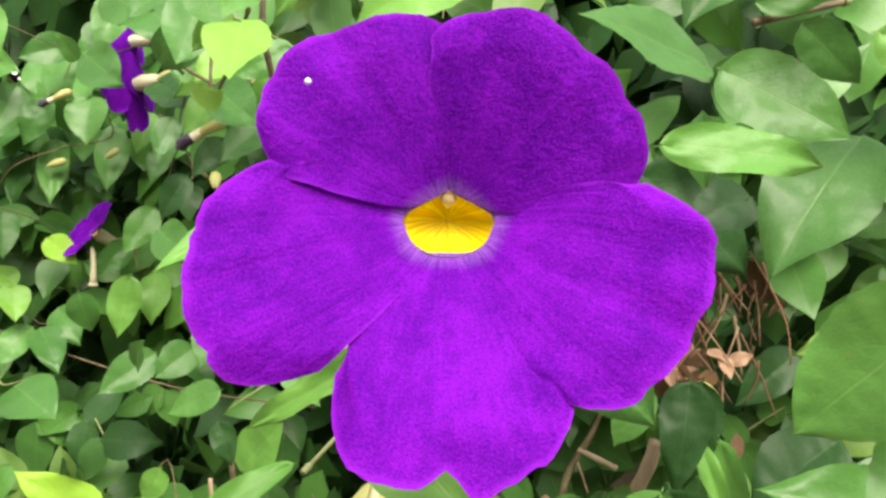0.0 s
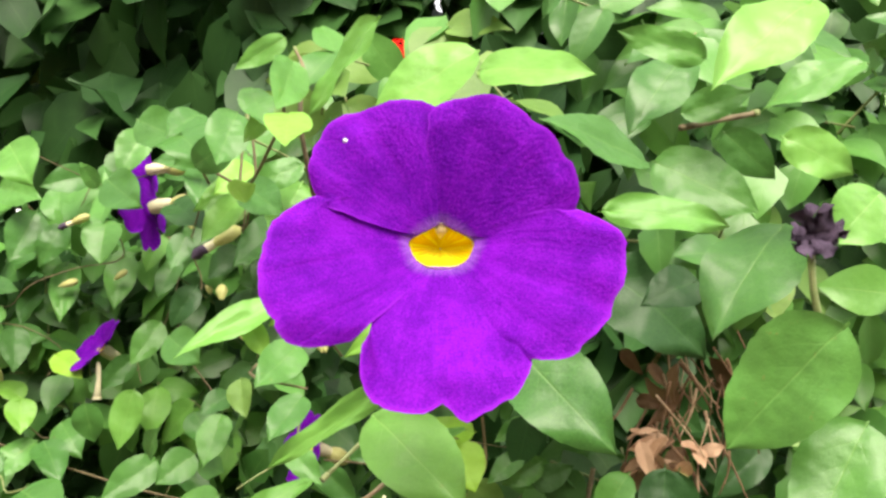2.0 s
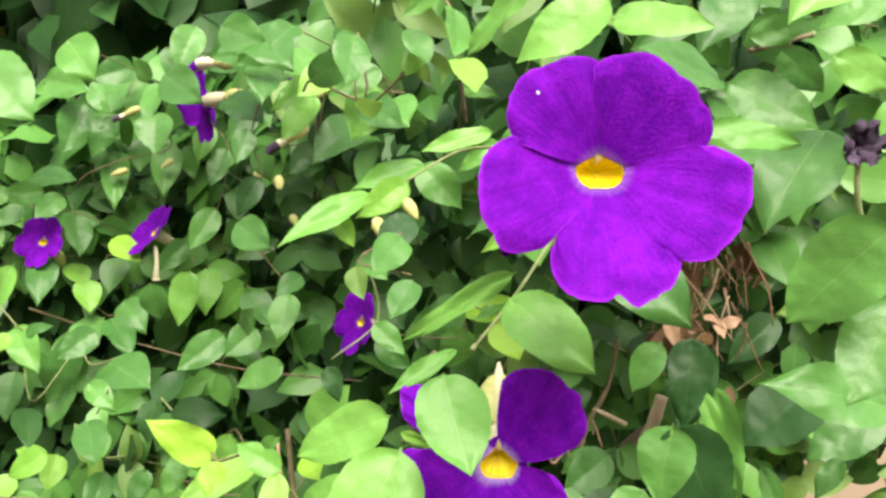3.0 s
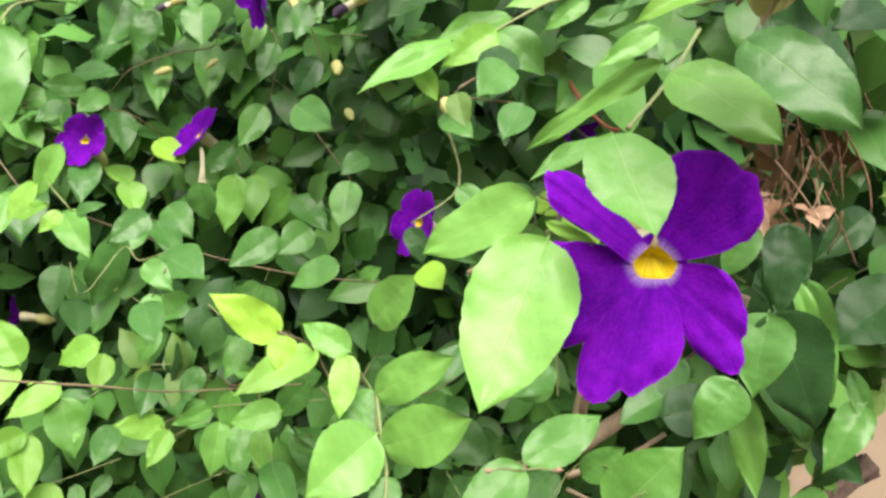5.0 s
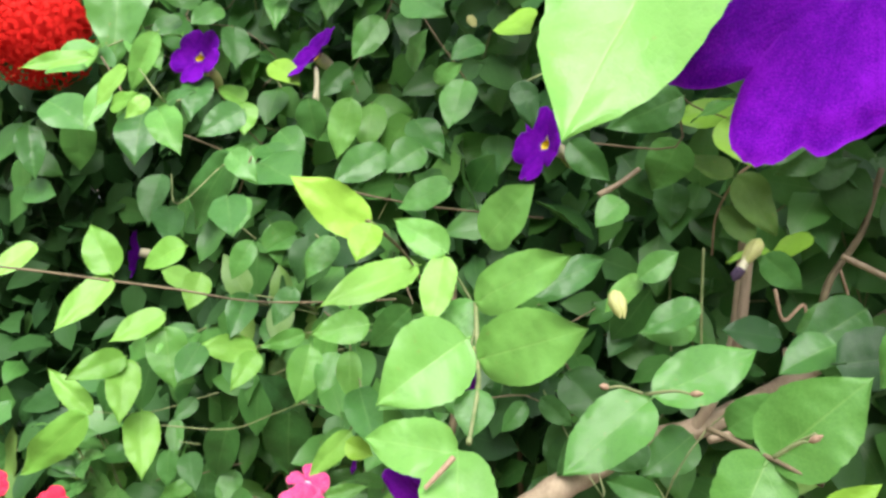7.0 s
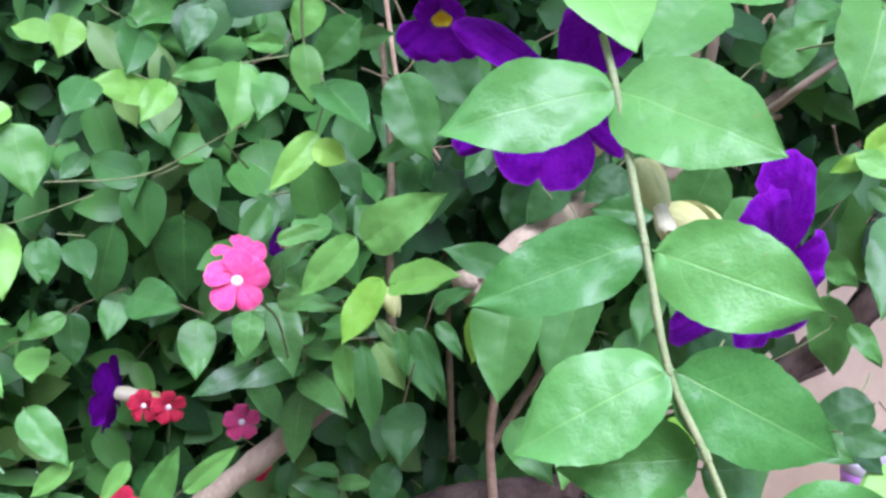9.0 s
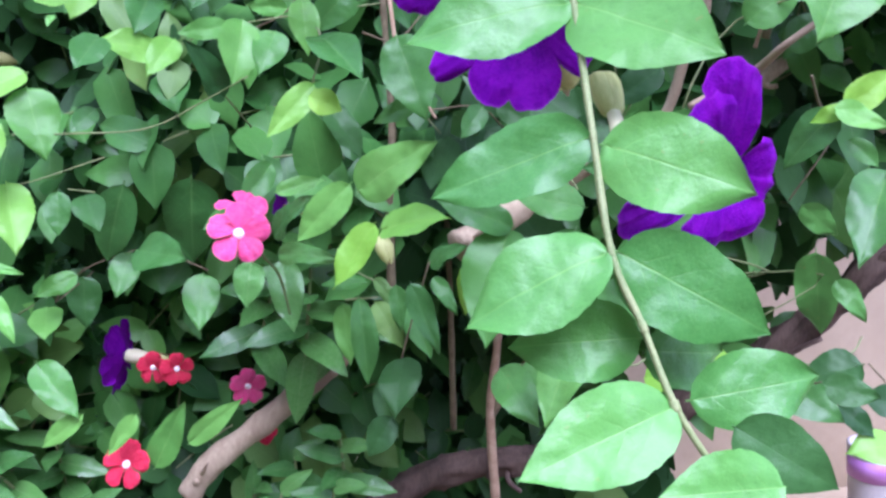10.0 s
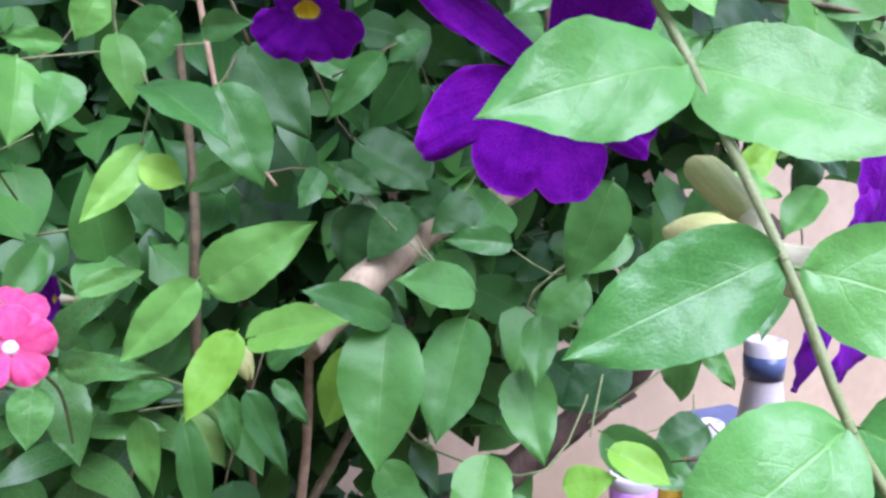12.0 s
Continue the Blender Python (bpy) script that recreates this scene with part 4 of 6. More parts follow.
sprig("sprig of dark green leaves deep in the hedge", (-0.44, -0.69, 0.58), [
    (5.3, 25.3, -38.2, 7.4, 24.8, -38.7, 0.62, "d"),
], [(0.05, "b", [(5.8, 29.3, -39.7), (5.3, 25.8, -38.2)])])
sprig("hedge sprig of pointed oval green leaves", (-0.49, -0.81, 0.34), [
    (2.7, 20.3, -22.3, 1.4, 19.7, -24.2, 0.72, "w"),
    (0.6, 24.4, -23.2, 2.6, 24.0, -21.6, 0.62, "m"),
    (-1.8, 23.3, -26.7, -3.1, 23.6, -29.9, 0.62, "m"),
    (0.0, 27.5, -30.7, -2.0, 27.8, -32.7, 0.62, "m"),
    (-1.4, 31.0, -29.5, -4.0, 32.0, -29.3, 0.50, "m"),
], [(0.05, "g", [(3.3, 22.0, -21.2), (2.7, 21.6, -22.2), (0.6, 25.7, -23.1), (-1.8, 24.6, -26.6), (0.0, 28.8, -30.6), (-1.4, 32.3, -29.4)])])
sprig("hedge sprig of pointed oval green leaves", (-0.35, -0.91, 0.20), [
    (-6.5, 32.7, -21.8, -8.6, 33.4, -24.4, 0.42, "m"),
    (-3.7, 35.0, -20.5, -5.2, 35.5, -21.9, 0.60, "m"),
], [(0.05, "b", [(-7.9, 34.8, -22.5), (-6.5, 34.0, -21.7), (-3.7, 36.3, -20.4)])])
sprig("hedge sprig of pointed oval green leaves", (-0.59, -0.78, 0.19), [
    (7.6, 34.5, -19.9, 5.5, 34.7, -21.6, 0.50, "m"),
], [(0.05, "g", [(8.1, 38.5, -21.4), (7.6, 35.0, -19.9)])])
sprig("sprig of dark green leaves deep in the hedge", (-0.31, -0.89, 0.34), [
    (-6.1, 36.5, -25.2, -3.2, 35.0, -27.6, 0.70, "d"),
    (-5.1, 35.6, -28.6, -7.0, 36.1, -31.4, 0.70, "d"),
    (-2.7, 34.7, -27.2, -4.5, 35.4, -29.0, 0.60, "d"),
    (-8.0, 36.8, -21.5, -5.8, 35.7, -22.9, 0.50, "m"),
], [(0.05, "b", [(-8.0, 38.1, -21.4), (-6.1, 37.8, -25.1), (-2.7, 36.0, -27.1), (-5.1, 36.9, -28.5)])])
sprig("hedge sprig of pointed oval green leaves", (-0.51, -0.70, 0.49), [
    (2.9, 28.6, -29.2, 0.4, 29.5, -30.6, 0.70, "m"),
    (7.1, 28.3, -34.4, 8.2, 27.6, -36.1, 0.50, "m"),
    (2.2, 28.8, -37.7, 4.7, 27.0, -39.5, 0.60, "m"),
    (1.9, 32.6, -35.4, 4.3, 30.6, -37.4, 0.80, "d"),
], [(0.05, "g", [(2.9, 29.9, -29.1), (-1.0, 30.1, -32.1), (4.5, 29.6, -34.1), (1.9, 33.9, -35.3), (7.1, 29.6, -34.3), (2.2, 30.1, -37.6)])])
sprig("hedge sprig of pointed oval green leaves", (-0.27, -0.75, 0.60), [
    (-1.8, 30.9, -41.0, 0.5, 29.7, -43.1, 0.60, "m"),
], [])
sprig("hedge sprig of pointed oval green leaves", (-0.22, -0.95, 0.22), [
    (-1.3, 32.4, -9.6, -4.7, 31.8, -11.2, 0.60, "m"),
    (5.0, 34.1, -11.4, 3.0, 33.4, -13.0, 0.50, "m"),
    (5.2, 34.4, -9.6, 3.4, 33.9, -10.7, 0.50, "m"),
    (-6.4, 33.3, -11.9, -4.4, 33.0, -13.8, 0.60, "m"),
], [(0.05, "b", [(-6.4, 34.6, -11.8), (-1.1, 34.3, -12.0), (-1.3, 33.7, -9.5), (0.2, 33.8, -10.2), (5.0, 35.4, -11.3), (5.2, 35.7, -9.5)])])
sprig("hedge sprig of pointed oval green leaves", (-0.01, -0.98, 0.19), [
    (-20.0, 35.3, -22.5, -20.3, 35.3, -25.5, 0.50, "p"),
    (-18.3, 35.8, -21.5, -20.4, 37.0, -21.2, 0.40, "p"),
    (-16.7, 36.5, -19.2, -17.8, 36.7, -21.3, 0.70, "p"),
    (-14.6, 32.1, -20.8, -16.8, 32.4, -23.0, 0.60, "m"),
], [(0.05, "b", [(-21.6, 39.6, -22.9), (-20.0, 36.6, -22.4), (-18.3, 37.1, -21.4), (-16.7, 37.8, -19.1), (-14.6, 33.4, -20.7)])])
sprig("hedge sprig of pointed oval green leaves", (-0.00, -0.86, 0.52), [
    (-16.0, 38.0, -37.5, -15.7, 37.4, -40.8, 0.40, "p"),
    (-14.1, 37.2, -37.2, -12.7, 36.1, -39.5, 0.50, "w"),
], [(0.05, "g", [(-16.0, 39.3, -37.4), (-14.1, 38.5, -37.1)])])
sprig("hedge sprig of pointed oval green leaves", (-0.10, -0.84, 0.54), [
    (-14.8, 36.6, -35.8, -17.3, 37.8, -36.2, 0.35, "m"),
    (-12.5, 36.6, -36.8, -11.2, 35.4, -39.9, 0.45, "m"),
], [(0.05, "g", [(-16.6, 40.0, -34.9), (-14.8, 37.9, -35.7), (-12.5, 37.9, -36.7)])])
sprig("sprig of dark green leaves deep in the hedge", (-0.45, -0.68, 0.58), [
    (12.7, 31.2, -41.5, 10.6, 31.4, -41.3, 0.85, "d"),
    (11.8, 35.2, -43.2, 13.6, 34.7, -44.9, 0.60, "d"),
    (14.8, 34.6, -45.3, 11.8, 34.3, -45.7, 0.75, "y"),
], [(0.05, "b", [(12.0, 33.3, -40.0), (12.7, 32.5, -41.4), (11.8, 36.5, -43.1), (14.8, 35.9, -45.2)])])
sprig("hedge sprig of pointed oval green leaves", (-0.66, -0.66, 0.35), [
    (16.4, 31.2, -27.6, 14.1, 30.8, -30.0, 0.60, "m"),
    (18.4, 33.0, -26.1, 16.7, 33.1, -28.2, 0.60, "d"),
    (17.3, 31.3, -31.2, 15.3, 31.4, -33.1, 0.60, "m"),
], [(0.05, "b", [(16.9, 34.0, -32.9), (17.3, 32.6, -31.1), (16.4, 32.5, -27.5), (18.4, 34.3, -26.0)])])
sprig("hedge sprig of pointed oval green leaves", (-0.53, -0.63, 0.57), [
    (10.9, 32.4, -39.8, 8.1, 33.2, -41.1, 0.75, "d"),
    (6.9, 32.9, -40.7, 9.8, 31.3, -42.4, 0.60, "m"),
], [(0.05, "g", [(12.8, 35.4, -39.2), (10.9, 33.7, -39.7), (6.9, 34.2, -40.6)])])
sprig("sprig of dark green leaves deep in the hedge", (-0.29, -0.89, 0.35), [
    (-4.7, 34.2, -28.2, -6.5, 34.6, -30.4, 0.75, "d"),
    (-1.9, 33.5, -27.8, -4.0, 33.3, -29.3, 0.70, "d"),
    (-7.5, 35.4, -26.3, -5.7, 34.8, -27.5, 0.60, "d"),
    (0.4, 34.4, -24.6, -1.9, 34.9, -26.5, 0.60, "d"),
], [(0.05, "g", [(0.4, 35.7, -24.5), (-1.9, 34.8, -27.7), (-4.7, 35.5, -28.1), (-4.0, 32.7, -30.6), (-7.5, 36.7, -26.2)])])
sprig("hedge sprig of pointed oval green leaves", (0.33, -0.74, 0.59), [
    (-27.3, 39.0, -47.0, -25.4, 39.2, -43.3, 0.42, "p"),
    (-24.4, 36.1, -44.4, -21.5, 35.9, -41.9, 0.32, "p"),
    (-33.3, 38.6, -40.7, -30.9, 37.4, -43.5, 0.52, "m"),
    (-34.7, 53.7, -48.2, -33.0, 52.9, -51.0, 0.42, "p"),
    (-31.0, 37.9, -43.5, -33.3, 38.0, -45.4, 0.40, "p"),
    (-27.9, 37.6, -43.5, -29.4, 37.1, -45.5, 0.40, "p"),
    (-35.0, 30.8, -34.9, -38.7, 30.1, -36.1, 0.35, "p"),
    (-31.8, 31.2, -34.9, -30.7, 30.5, -37.0, 0.35, "p"),
    (-33.1, 32.3, -33.5, -30.9, 32.6, -34.2, 0.30, "p"),
    (-33.5, 31.8, -35.9, -34.0, 31.4, -37.9, 0.40, "p"),
], [])
sprig("hedge sprig of pointed oval green leaves", (0.06, -0.83, 0.56), [
    (-14.8, 31.7, -35.7, -14.5, 31.2, -39.8, 0.32, "m"),
    (-13.0, 32.6, -35.2, -12.8, 32.3, -37.4, 0.40, "m"),
    (-12.2, 32.6, -35.2, -11.0, 31.9, -38.5, 0.36, "m"),
    (-11.1, 32.5, -34.8, -10.0, 31.8, -36.5, 0.40, "m"),
    (-14.0, 33.8, -35.0, -13.0, 33.5, -36.6, 0.40, "w"),
    (-18.0, 28.7, -29.9, -16.0, 29.3, -29.5, 0.40, "p"),
], [])

sprig("sprig of lime-green young leaves", (0.35, -0.85, 0.40), [
    (-31.9, 32.6, -19.5, -33.8, 33.8, -17.0, 0.65, "y"),
    (-32.1, 32.6, -20.0, -34.0, 29.9, -22.5, 0.42, "y"),
    (-29.5, 37.3, -20.9, -31.8, 38.0, -20.4, 0.58, "y"),
    (-28.2, 36.1, -20.2, -28.5, 34.7, -22.1, 0.73, "y"),
    (-36.7, 32.6, -18.2, -38.1, 30.7, -19.9, 0.52, "y"),
], [])
sprig("sprig of lime-green young leaves", (0.40, -0.80, 0.45), [
    (-34.0, 42.2, -25.4, -32.9, 40.9, -29.3, 0.67, "p"),
    (-34.3, 42.4, -24.4, -37.3, 40.4, -26.0, 0.52, "y"),
    (-35.2, 38.7, -26.5, -37.8, 36.3, -27.4, 0.53, "y"),
    (-35.2, 39.0, -26.9, -34.4, 36.6, -30.3, 0.54, "y"),
], [])
sprig("sprig of lime-green young leaves", (0.40, -0.80, 0.45), [
    (-37.1, 37.6, -30.0, -40.4, 38.3, -27.4, 0.38, "y"),
    (-37.1, 37.1, -30.2, -41.7, 36.7, -34.4, 0.39, "y"),
    (-34.4, 39.4, -30.6, -33.2, 36.9, -34.1, 0.55, "y"),
], [(0.040, "g", [(-29.4, 40.6, -29.1), (-34.4, 39.6, -30.6), (-37.1, 37.8, -30.0)])])
sprig("sprig of lime-green young leaves", (0.25, -0.85, 0.45), [
    (-23.8, 33.3, -23.8, -26.5, 31.4, -23.4, 0.50, "y"),
    (-22.7, 31.1, -23.4, -23.6, 29.6, -25.0, 0.56, "y"),
    (-20.7, 32.8, -22.6, -22.6, 31.4, -23.1, 0.44, "p"),
    (-19.5, 30.5, -22.7, -19.9, 29.3, -25.4, 0.64, "p"),
], [(0.035, "g", [(-13.5, 31.8, -21.7), (-20.7, 33.1, -22.6), (-23.8, 33.6, -23.8), (-22.7, 31.3, -23.4)])])
sprig("hedge sprig of pointed oval green leaves", (0.15, -0.88, 0.45), [
    (-18.2, 30.9, -23.1, -18.7, 29.5, -25.0, 0.65, "m"),
    (-16.6, 27.9, -22.1, -16.4, 27.3, -24.3, 0.55, "p"),
    (-15.8, 26.9, -23.6, -14.1, 23.7, -25.4, 0.43, "m"),
    (-16.2, 26.3, -25.5, -17.9, 25.6, -27.5, 0.42, "y"),
], [(0.060, "g", [(-16.6, 28.1, -19.1), (-16.6, 28.1, -22.1), (-15.8, 27.1, -23.6), (-16.2, 26.5, -25.5)])])
sprig("sprig of lime-green young leaves", (0.10, -0.85, 0.50), [
    (-13.7, 28.9, -17.9, -17.5, 25.9, -19.5, 0.38, "y"),
    (-14.5, 22.8, -15.2, -17.5, 22.2, -13.2, 0.53, "Y"),
    (-13.7, 20.8, -14.9, -14.1, 19.9, -16.2, 0.82, "Y"),
    (-11.2, 22.9, -16.1, -13.5, 23.9, -15.0, 0.56, "p"),
    (-11.2, 22.7, -16.4, -11.4, 21.1, -18.9, 0.48, "y"),
], [(0.080, "b", [(-14.5, 23.1, -15.2), (-13.7, 21.1, -14.9), (-13.7, 29.2, -17.9), (-12.2, 30.2, -21.9)]), (0.060, "g", [(-11.4, 23.3, -16.1), (-11.2, 23.0, -16.4), (-10.0, 23.5, -18.6), (-9.7, 19.5, -19.6)])])
sprig("near sprig of broad light green opposite leaves", (0.00, -0.88, 0.45), [
    (-10.5, 30.9, -16.8, -8.0, 29.8, -13.8, 0.72, "p"),
    (-9.8, 22.0, -18.0, -6.1, 20.6, -15.8, 0.50, "p"),
    (-9.7, 22.8, -18.2, -11.6, 21.8, -20.2, 0.80, "m"),
    (-7.7, 23.4, -17.9, -4.7, 25.4, -16.6, 0.42, "m"),
    (-9.4, 19.7, -19.6, -5.4, 18.6, -18.0, 0.65, "p"),
    (-9.7, 19.3, -19.6, -12.6, 17.5, -21.0, 0.52, "p"),
    (-9.1, 17.5, -20.0, -9.2, 16.4, -21.4, 0.80, "m"),
    (-9.26, 14.41, -21.12, -12.41, 15.11, -21.00, 0.62, "p"),
    (-9.25, 13.96, -20.78, -8.69, 11.05, -23.33, 0.60, "p"),
], [(0.080, "g", [(-9.8, 22.2, -18.0), (-9.4, 19.9, -19.6), (-9.1, 17.7, -20.0), (-9.1, 15.5, -21.1)])])
sprig("near sprig of broad light green opposite leaves", (-0.10, -0.85, 0.50), [
    (-3.0, 20.7, -21.0, -6.2, 18.4, -23.2, 0.57, "m"),
    (-2.9, 21.2, -21.1, 1.2, 23.3, -19.7, 0.49, "m"),
], [])
sprig("hedge sprig with two lime-green and several dull leaves", (-0.10, -0.60, 0.75), [
    (1.2, 32.5, -10.6, 2.3, 31.2, -12.8, 0.92, "Y"),
    (2.1, 34.4, -10.2, -1.6, 35.5, -10.6, 0.56, "Y"),
    (1.6, 32.3, -9.7, -0.6, 33.0, -10.8, 0.39, "m"),
    (1.9, 35.7, -13.5, -0.6, 36.8, -12.6, 0.64, "w"),
    (2.4, 35.8, -13.6, 4.4, 36.0, -16.7, 0.61, "w"),
    (1.8, 36.2, -15.3, 3.4, 35.6, -17.3, 0.62, "w"),
    (4.0, 35.4, -17.4, 1.8, 34.8, -18.0, 0.30, "Y"),
    (6.0, 35.1, -16.6, 4.1, 35.7, -17.7, 0.67, "Y"),
    (-0.9, 35.1, -11.8, -2.0, 35.6, -14.4, 0.86, "m"),
    (-0.7, 38.3, -14.2, -0.9, 37.7, -16.6, 0.80, "m"),
], [(0.080, "s", [(2.9, 36.0, -9.6), (3.1, 36.4, -12.6), (2.4, 36.2, -13.5), (1.5, 36.6, -15.6), (1.5, 37.4, -18.0)])])
sprig("hedge sprig of pointed oval green leaves", (-0.15, -0.85, 0.45), [
    (-11.5, 47.1, -11.8, -11.5, 45.3, -14.7, 0.65, "m"),
], [])
sprig("hedge sprig of pointed oval green leaves", (0.20, -0.85, 0.45), [
    (-30.7, 46.6, -14.2, -32.0, 43.4, -18.5, 0.41, "m"),
    (-48.8, 49.4, -11.7, -47.8, 48.3, -15.7, 0.53, "m"),
    (-45.1, 50.3, -10.8, -45.9, 51.5, -15.1, 0.61, "m"),
    (-37.9, 47.4, -10.2, -37.2, 44.9, -14.3, 0.75, "m"),
    (-28.9, 48.9, -18.2, -25.4, 47.0, -20.9, 0.57, "m"),
    (-25.1, 42.4, -30.8, -25.6, 43.5, -35.9, 0.65, "m"),
    (-28.2, 39.5, -30.8, -29.7, 40.4, -35.1, 0.51, "m"),
    (-33.5, 42.3, -32.0, -32.8, 40.8, -34.1, 0.48, "m"),
], [])
sprig("hedge sprig of pointed oval green leaves", (-0.10, -0.85, 0.45), [
    (-5.5, 40.3, -32.9, -2.6, 40.1, -36.6, 0.72, "d"),
    (0.7, 35.9, -28.1, -2.1, 33.7, -29.8, 0.67, "m"),
], [])
sprig("sprig of lime-green young leaves", (-0.10, -0.85, 0.45), [
    (-14.3, 26.5, -29.6, -11.3, 25.2, -27.6, 0.53, "p"),
    (-16.2, 26.1, -25.9, -15.0, 26.2, -26.5, 0.84, "Y"),
    (-13.4, 24.9, -31.0, -10.9, 22.8, -30.4, 0.48, "y"),
    (-13.9, 25.1, -31.0, -15.5, 24.9, -33.4, 0.51, "Y"),
    (-8.9, 28.8, -32.8, -9.8, 29.9, -36.0, 0.50, "Y"),
    (-14.9, 26.1, -29.5, -17.0, 26.5, -31.8, 0.46, "p"),
], [])
sprig("shoot of narrow glossy periwinkle leaves below a pink flower", (0.10, -0.75, 0.60), [
    (-18.9, 33.5, -32.5, -16.7, 31.7, -30.4, 0.41, "g"),
    (-19.7, 30.7, -33.5, -20.0, 30.4, -35.5, 0.72, "g"),
    (-19.1, 36.6, -34.7, -18.5, 35.3, -38.2, 0.50, "g"),
    (-18.6, 33.0, -33.5, -15.4, 30.2, -33.3, 0.27, "g"),
], [(0.070, "g", [(-19.6, 32.6, -31.6), (-19.4, 32.0, -33.2), (-18.9, 34.0, -34.8), (-18.6, 36.0, -38.0)])])
sprig("hedge sprig of pointed oval green leaves", (-0.30, -0.80, 0.50), [
    (6.8, 29.8, -33.5, 7.8, 30.6, -37.5, 0.50, "m"),
    (7.1, 25.3, -29.2, 4.8, 23.0, -32.6, 0.50, "m"),
    (4.2, 23.6, -26.5, 3.1, 24.2, -27.1, 0.51, "Y"),
    (4.4, 23.9, -26.4, 6.5, 24.2, -25.1, 0.52, "Y"),
    (4.0, 24.1, -26.7, 2.6, 25.0, -28.9, 0.59, "m"),
], [])
sprig("hedge sprig of pointed oval green leaves", (-0.45, -0.75, 0.45), [
    (-8.2, 27.5, -31.8, -9.4, 25.5, -36.2, 0.59, "m"),
    (-5.5, 26.7, -31.7, -7.3, 25.0, -35.4, 0.56, "m"),
    (-5.2, 26.8, -30.5, -8.4, 26.3, -29.8, 0.53, "m"),
    (-8.1, 27.6, -31.4, -11.4, 27.2, -30.2, 0.46, "m"),
    (-3.7, 25.7, -33.5, -4.0, 23.7, -36.2, 0.59, "m"),
    (-6.0, 23.9, -35.7, -7.4, 22.3, -38.4, 0.59, "p"),
    (-8.5, 26.5, -37.6, -7.2, 24.2, -39.2, 0.58, "m"),
    (-2.9, 25.8, -31.6, -4.0, 24.2, -33.7, 0.47, "m"),
], [])
sprig("near sprig of broad light green opposite leaves", (-0.10, -0.85, 0.50), [
    (-1.5, 4.9, -4.1, 0.5, 3.1, -5.8, 0.60, "p"),
    (-3.4, 2.4, -5.5, -2.9, 0.8, -7.5, 0.72, "p"),
    (-4.8, 3.8, -7.0, -7.4, 4.8, -8.4, 0.50, "p"),
], [(0.055, "g", [(0.8, 10.0, -2.6), (-1.0, 6.7, -4.2), (-2.5, 4.6, -5.4)])])
sprig("near sprig of broad light green opposite leaves", (-0.20, -0.85, 0.45), [
    (2.0, 9.6, -2.9, 4.4, 7.2, -5.6, 0.58, "m"),
    (-1.1, 7.0, -3.7, -4.5, 8.5, -6.1, 0.18, "p"),
    (-2.9, 5.6, -5.7, -4.9, 4.6, -6.7, 0.24, "p"),
    (-6.1, 20.8, -2.0, -10.1, 18.3, -4.2, 0.27, "p"),
], [])
sprig("near sprig of broad light green opposite leaves", (-0.40, -0.80, 0.40), [
    (8.6, 3.9, -2.1, 6.6, 5.7, -5.0, 0.65, "m"),
    (11.4, 13.2, 0.6, 8.1, 10.9, -3.0, 0.57, "m"),
    (9.7, 5.2, -4.4, 7.7, 4.3, -7.1, 0.62, "m"),
], [])
sprig("near sprig of broad light green opposite leaves", (-0.05, -0.80, 0.60), [
    (0.8, 3.0, 3.1, 2.9, 1.8, 2.7, 0.46, "p"),
    (0.8, 3.4, 3.6, -1.5, 3.5, 2.1, 0.56, "p"),
    (-1.2, 2.5, 4.0, -2.7, 3.7, 2.3, 0.37, "p"),
    (8.2, 13.1, 6.1, 5.8, 11.4, 3.2, 0.48, "m"),
], [])
sprig("near sprig of broad light green opposite leaves", (-0.30, -0.80, 0.50), [
    (5.8, 9.0, 2.0, 2.6, 7.6, 3.0, 0.46, "m"),
    (5.8, 8.5, 2.0, 8.2, 7.4, 0.5, 0.62, "m"),
    (3.6, 4.8, 0.4, 6.5, 4.9, 0.0, 0.35, "p"),
    (12.9, 10.8, 5.3, 10.0, 11.6, 4.0, 0.50, "m"),
], [])
sprig("hedge sprig of pointed oval green leaves", (0.15, -0.88, 0.45), [
    (-13.2, 46.0, -2.2, -13.0, 43.9, -5.6, 0.76, "m"),
    (-10.5, 48.0, -5.4, -13.9, 45.2, -8.8, 0.58, "m"),
    (-7.0, 48.6, -4.2, -10.4, 50.1, -6.9, 0.58, "m"),
    (-12.0, 52.7, -12.7, -11.7, 50.1, -16.7, 0.61, "m"),
    (-21.7, 46.1, -9.5, -22.6, 45.4, -13.5, 0.55, "p"),
    (-18.0, 48.0, -10.7, -20.5, 49.2, -13.8, 0.59, "p"),
    (-16.8, 44.6, -10.8, -14.7, 42.8, -13.2, 0.65, "m"),
    (-17.4, 38.0, -12.6, -19.9, 36.0, -14.5, 0.59, "m"),
    (-13.3, 37.0, -14.5, -16.4, 37.2, -15.9, 0.61, "m"),
], [])
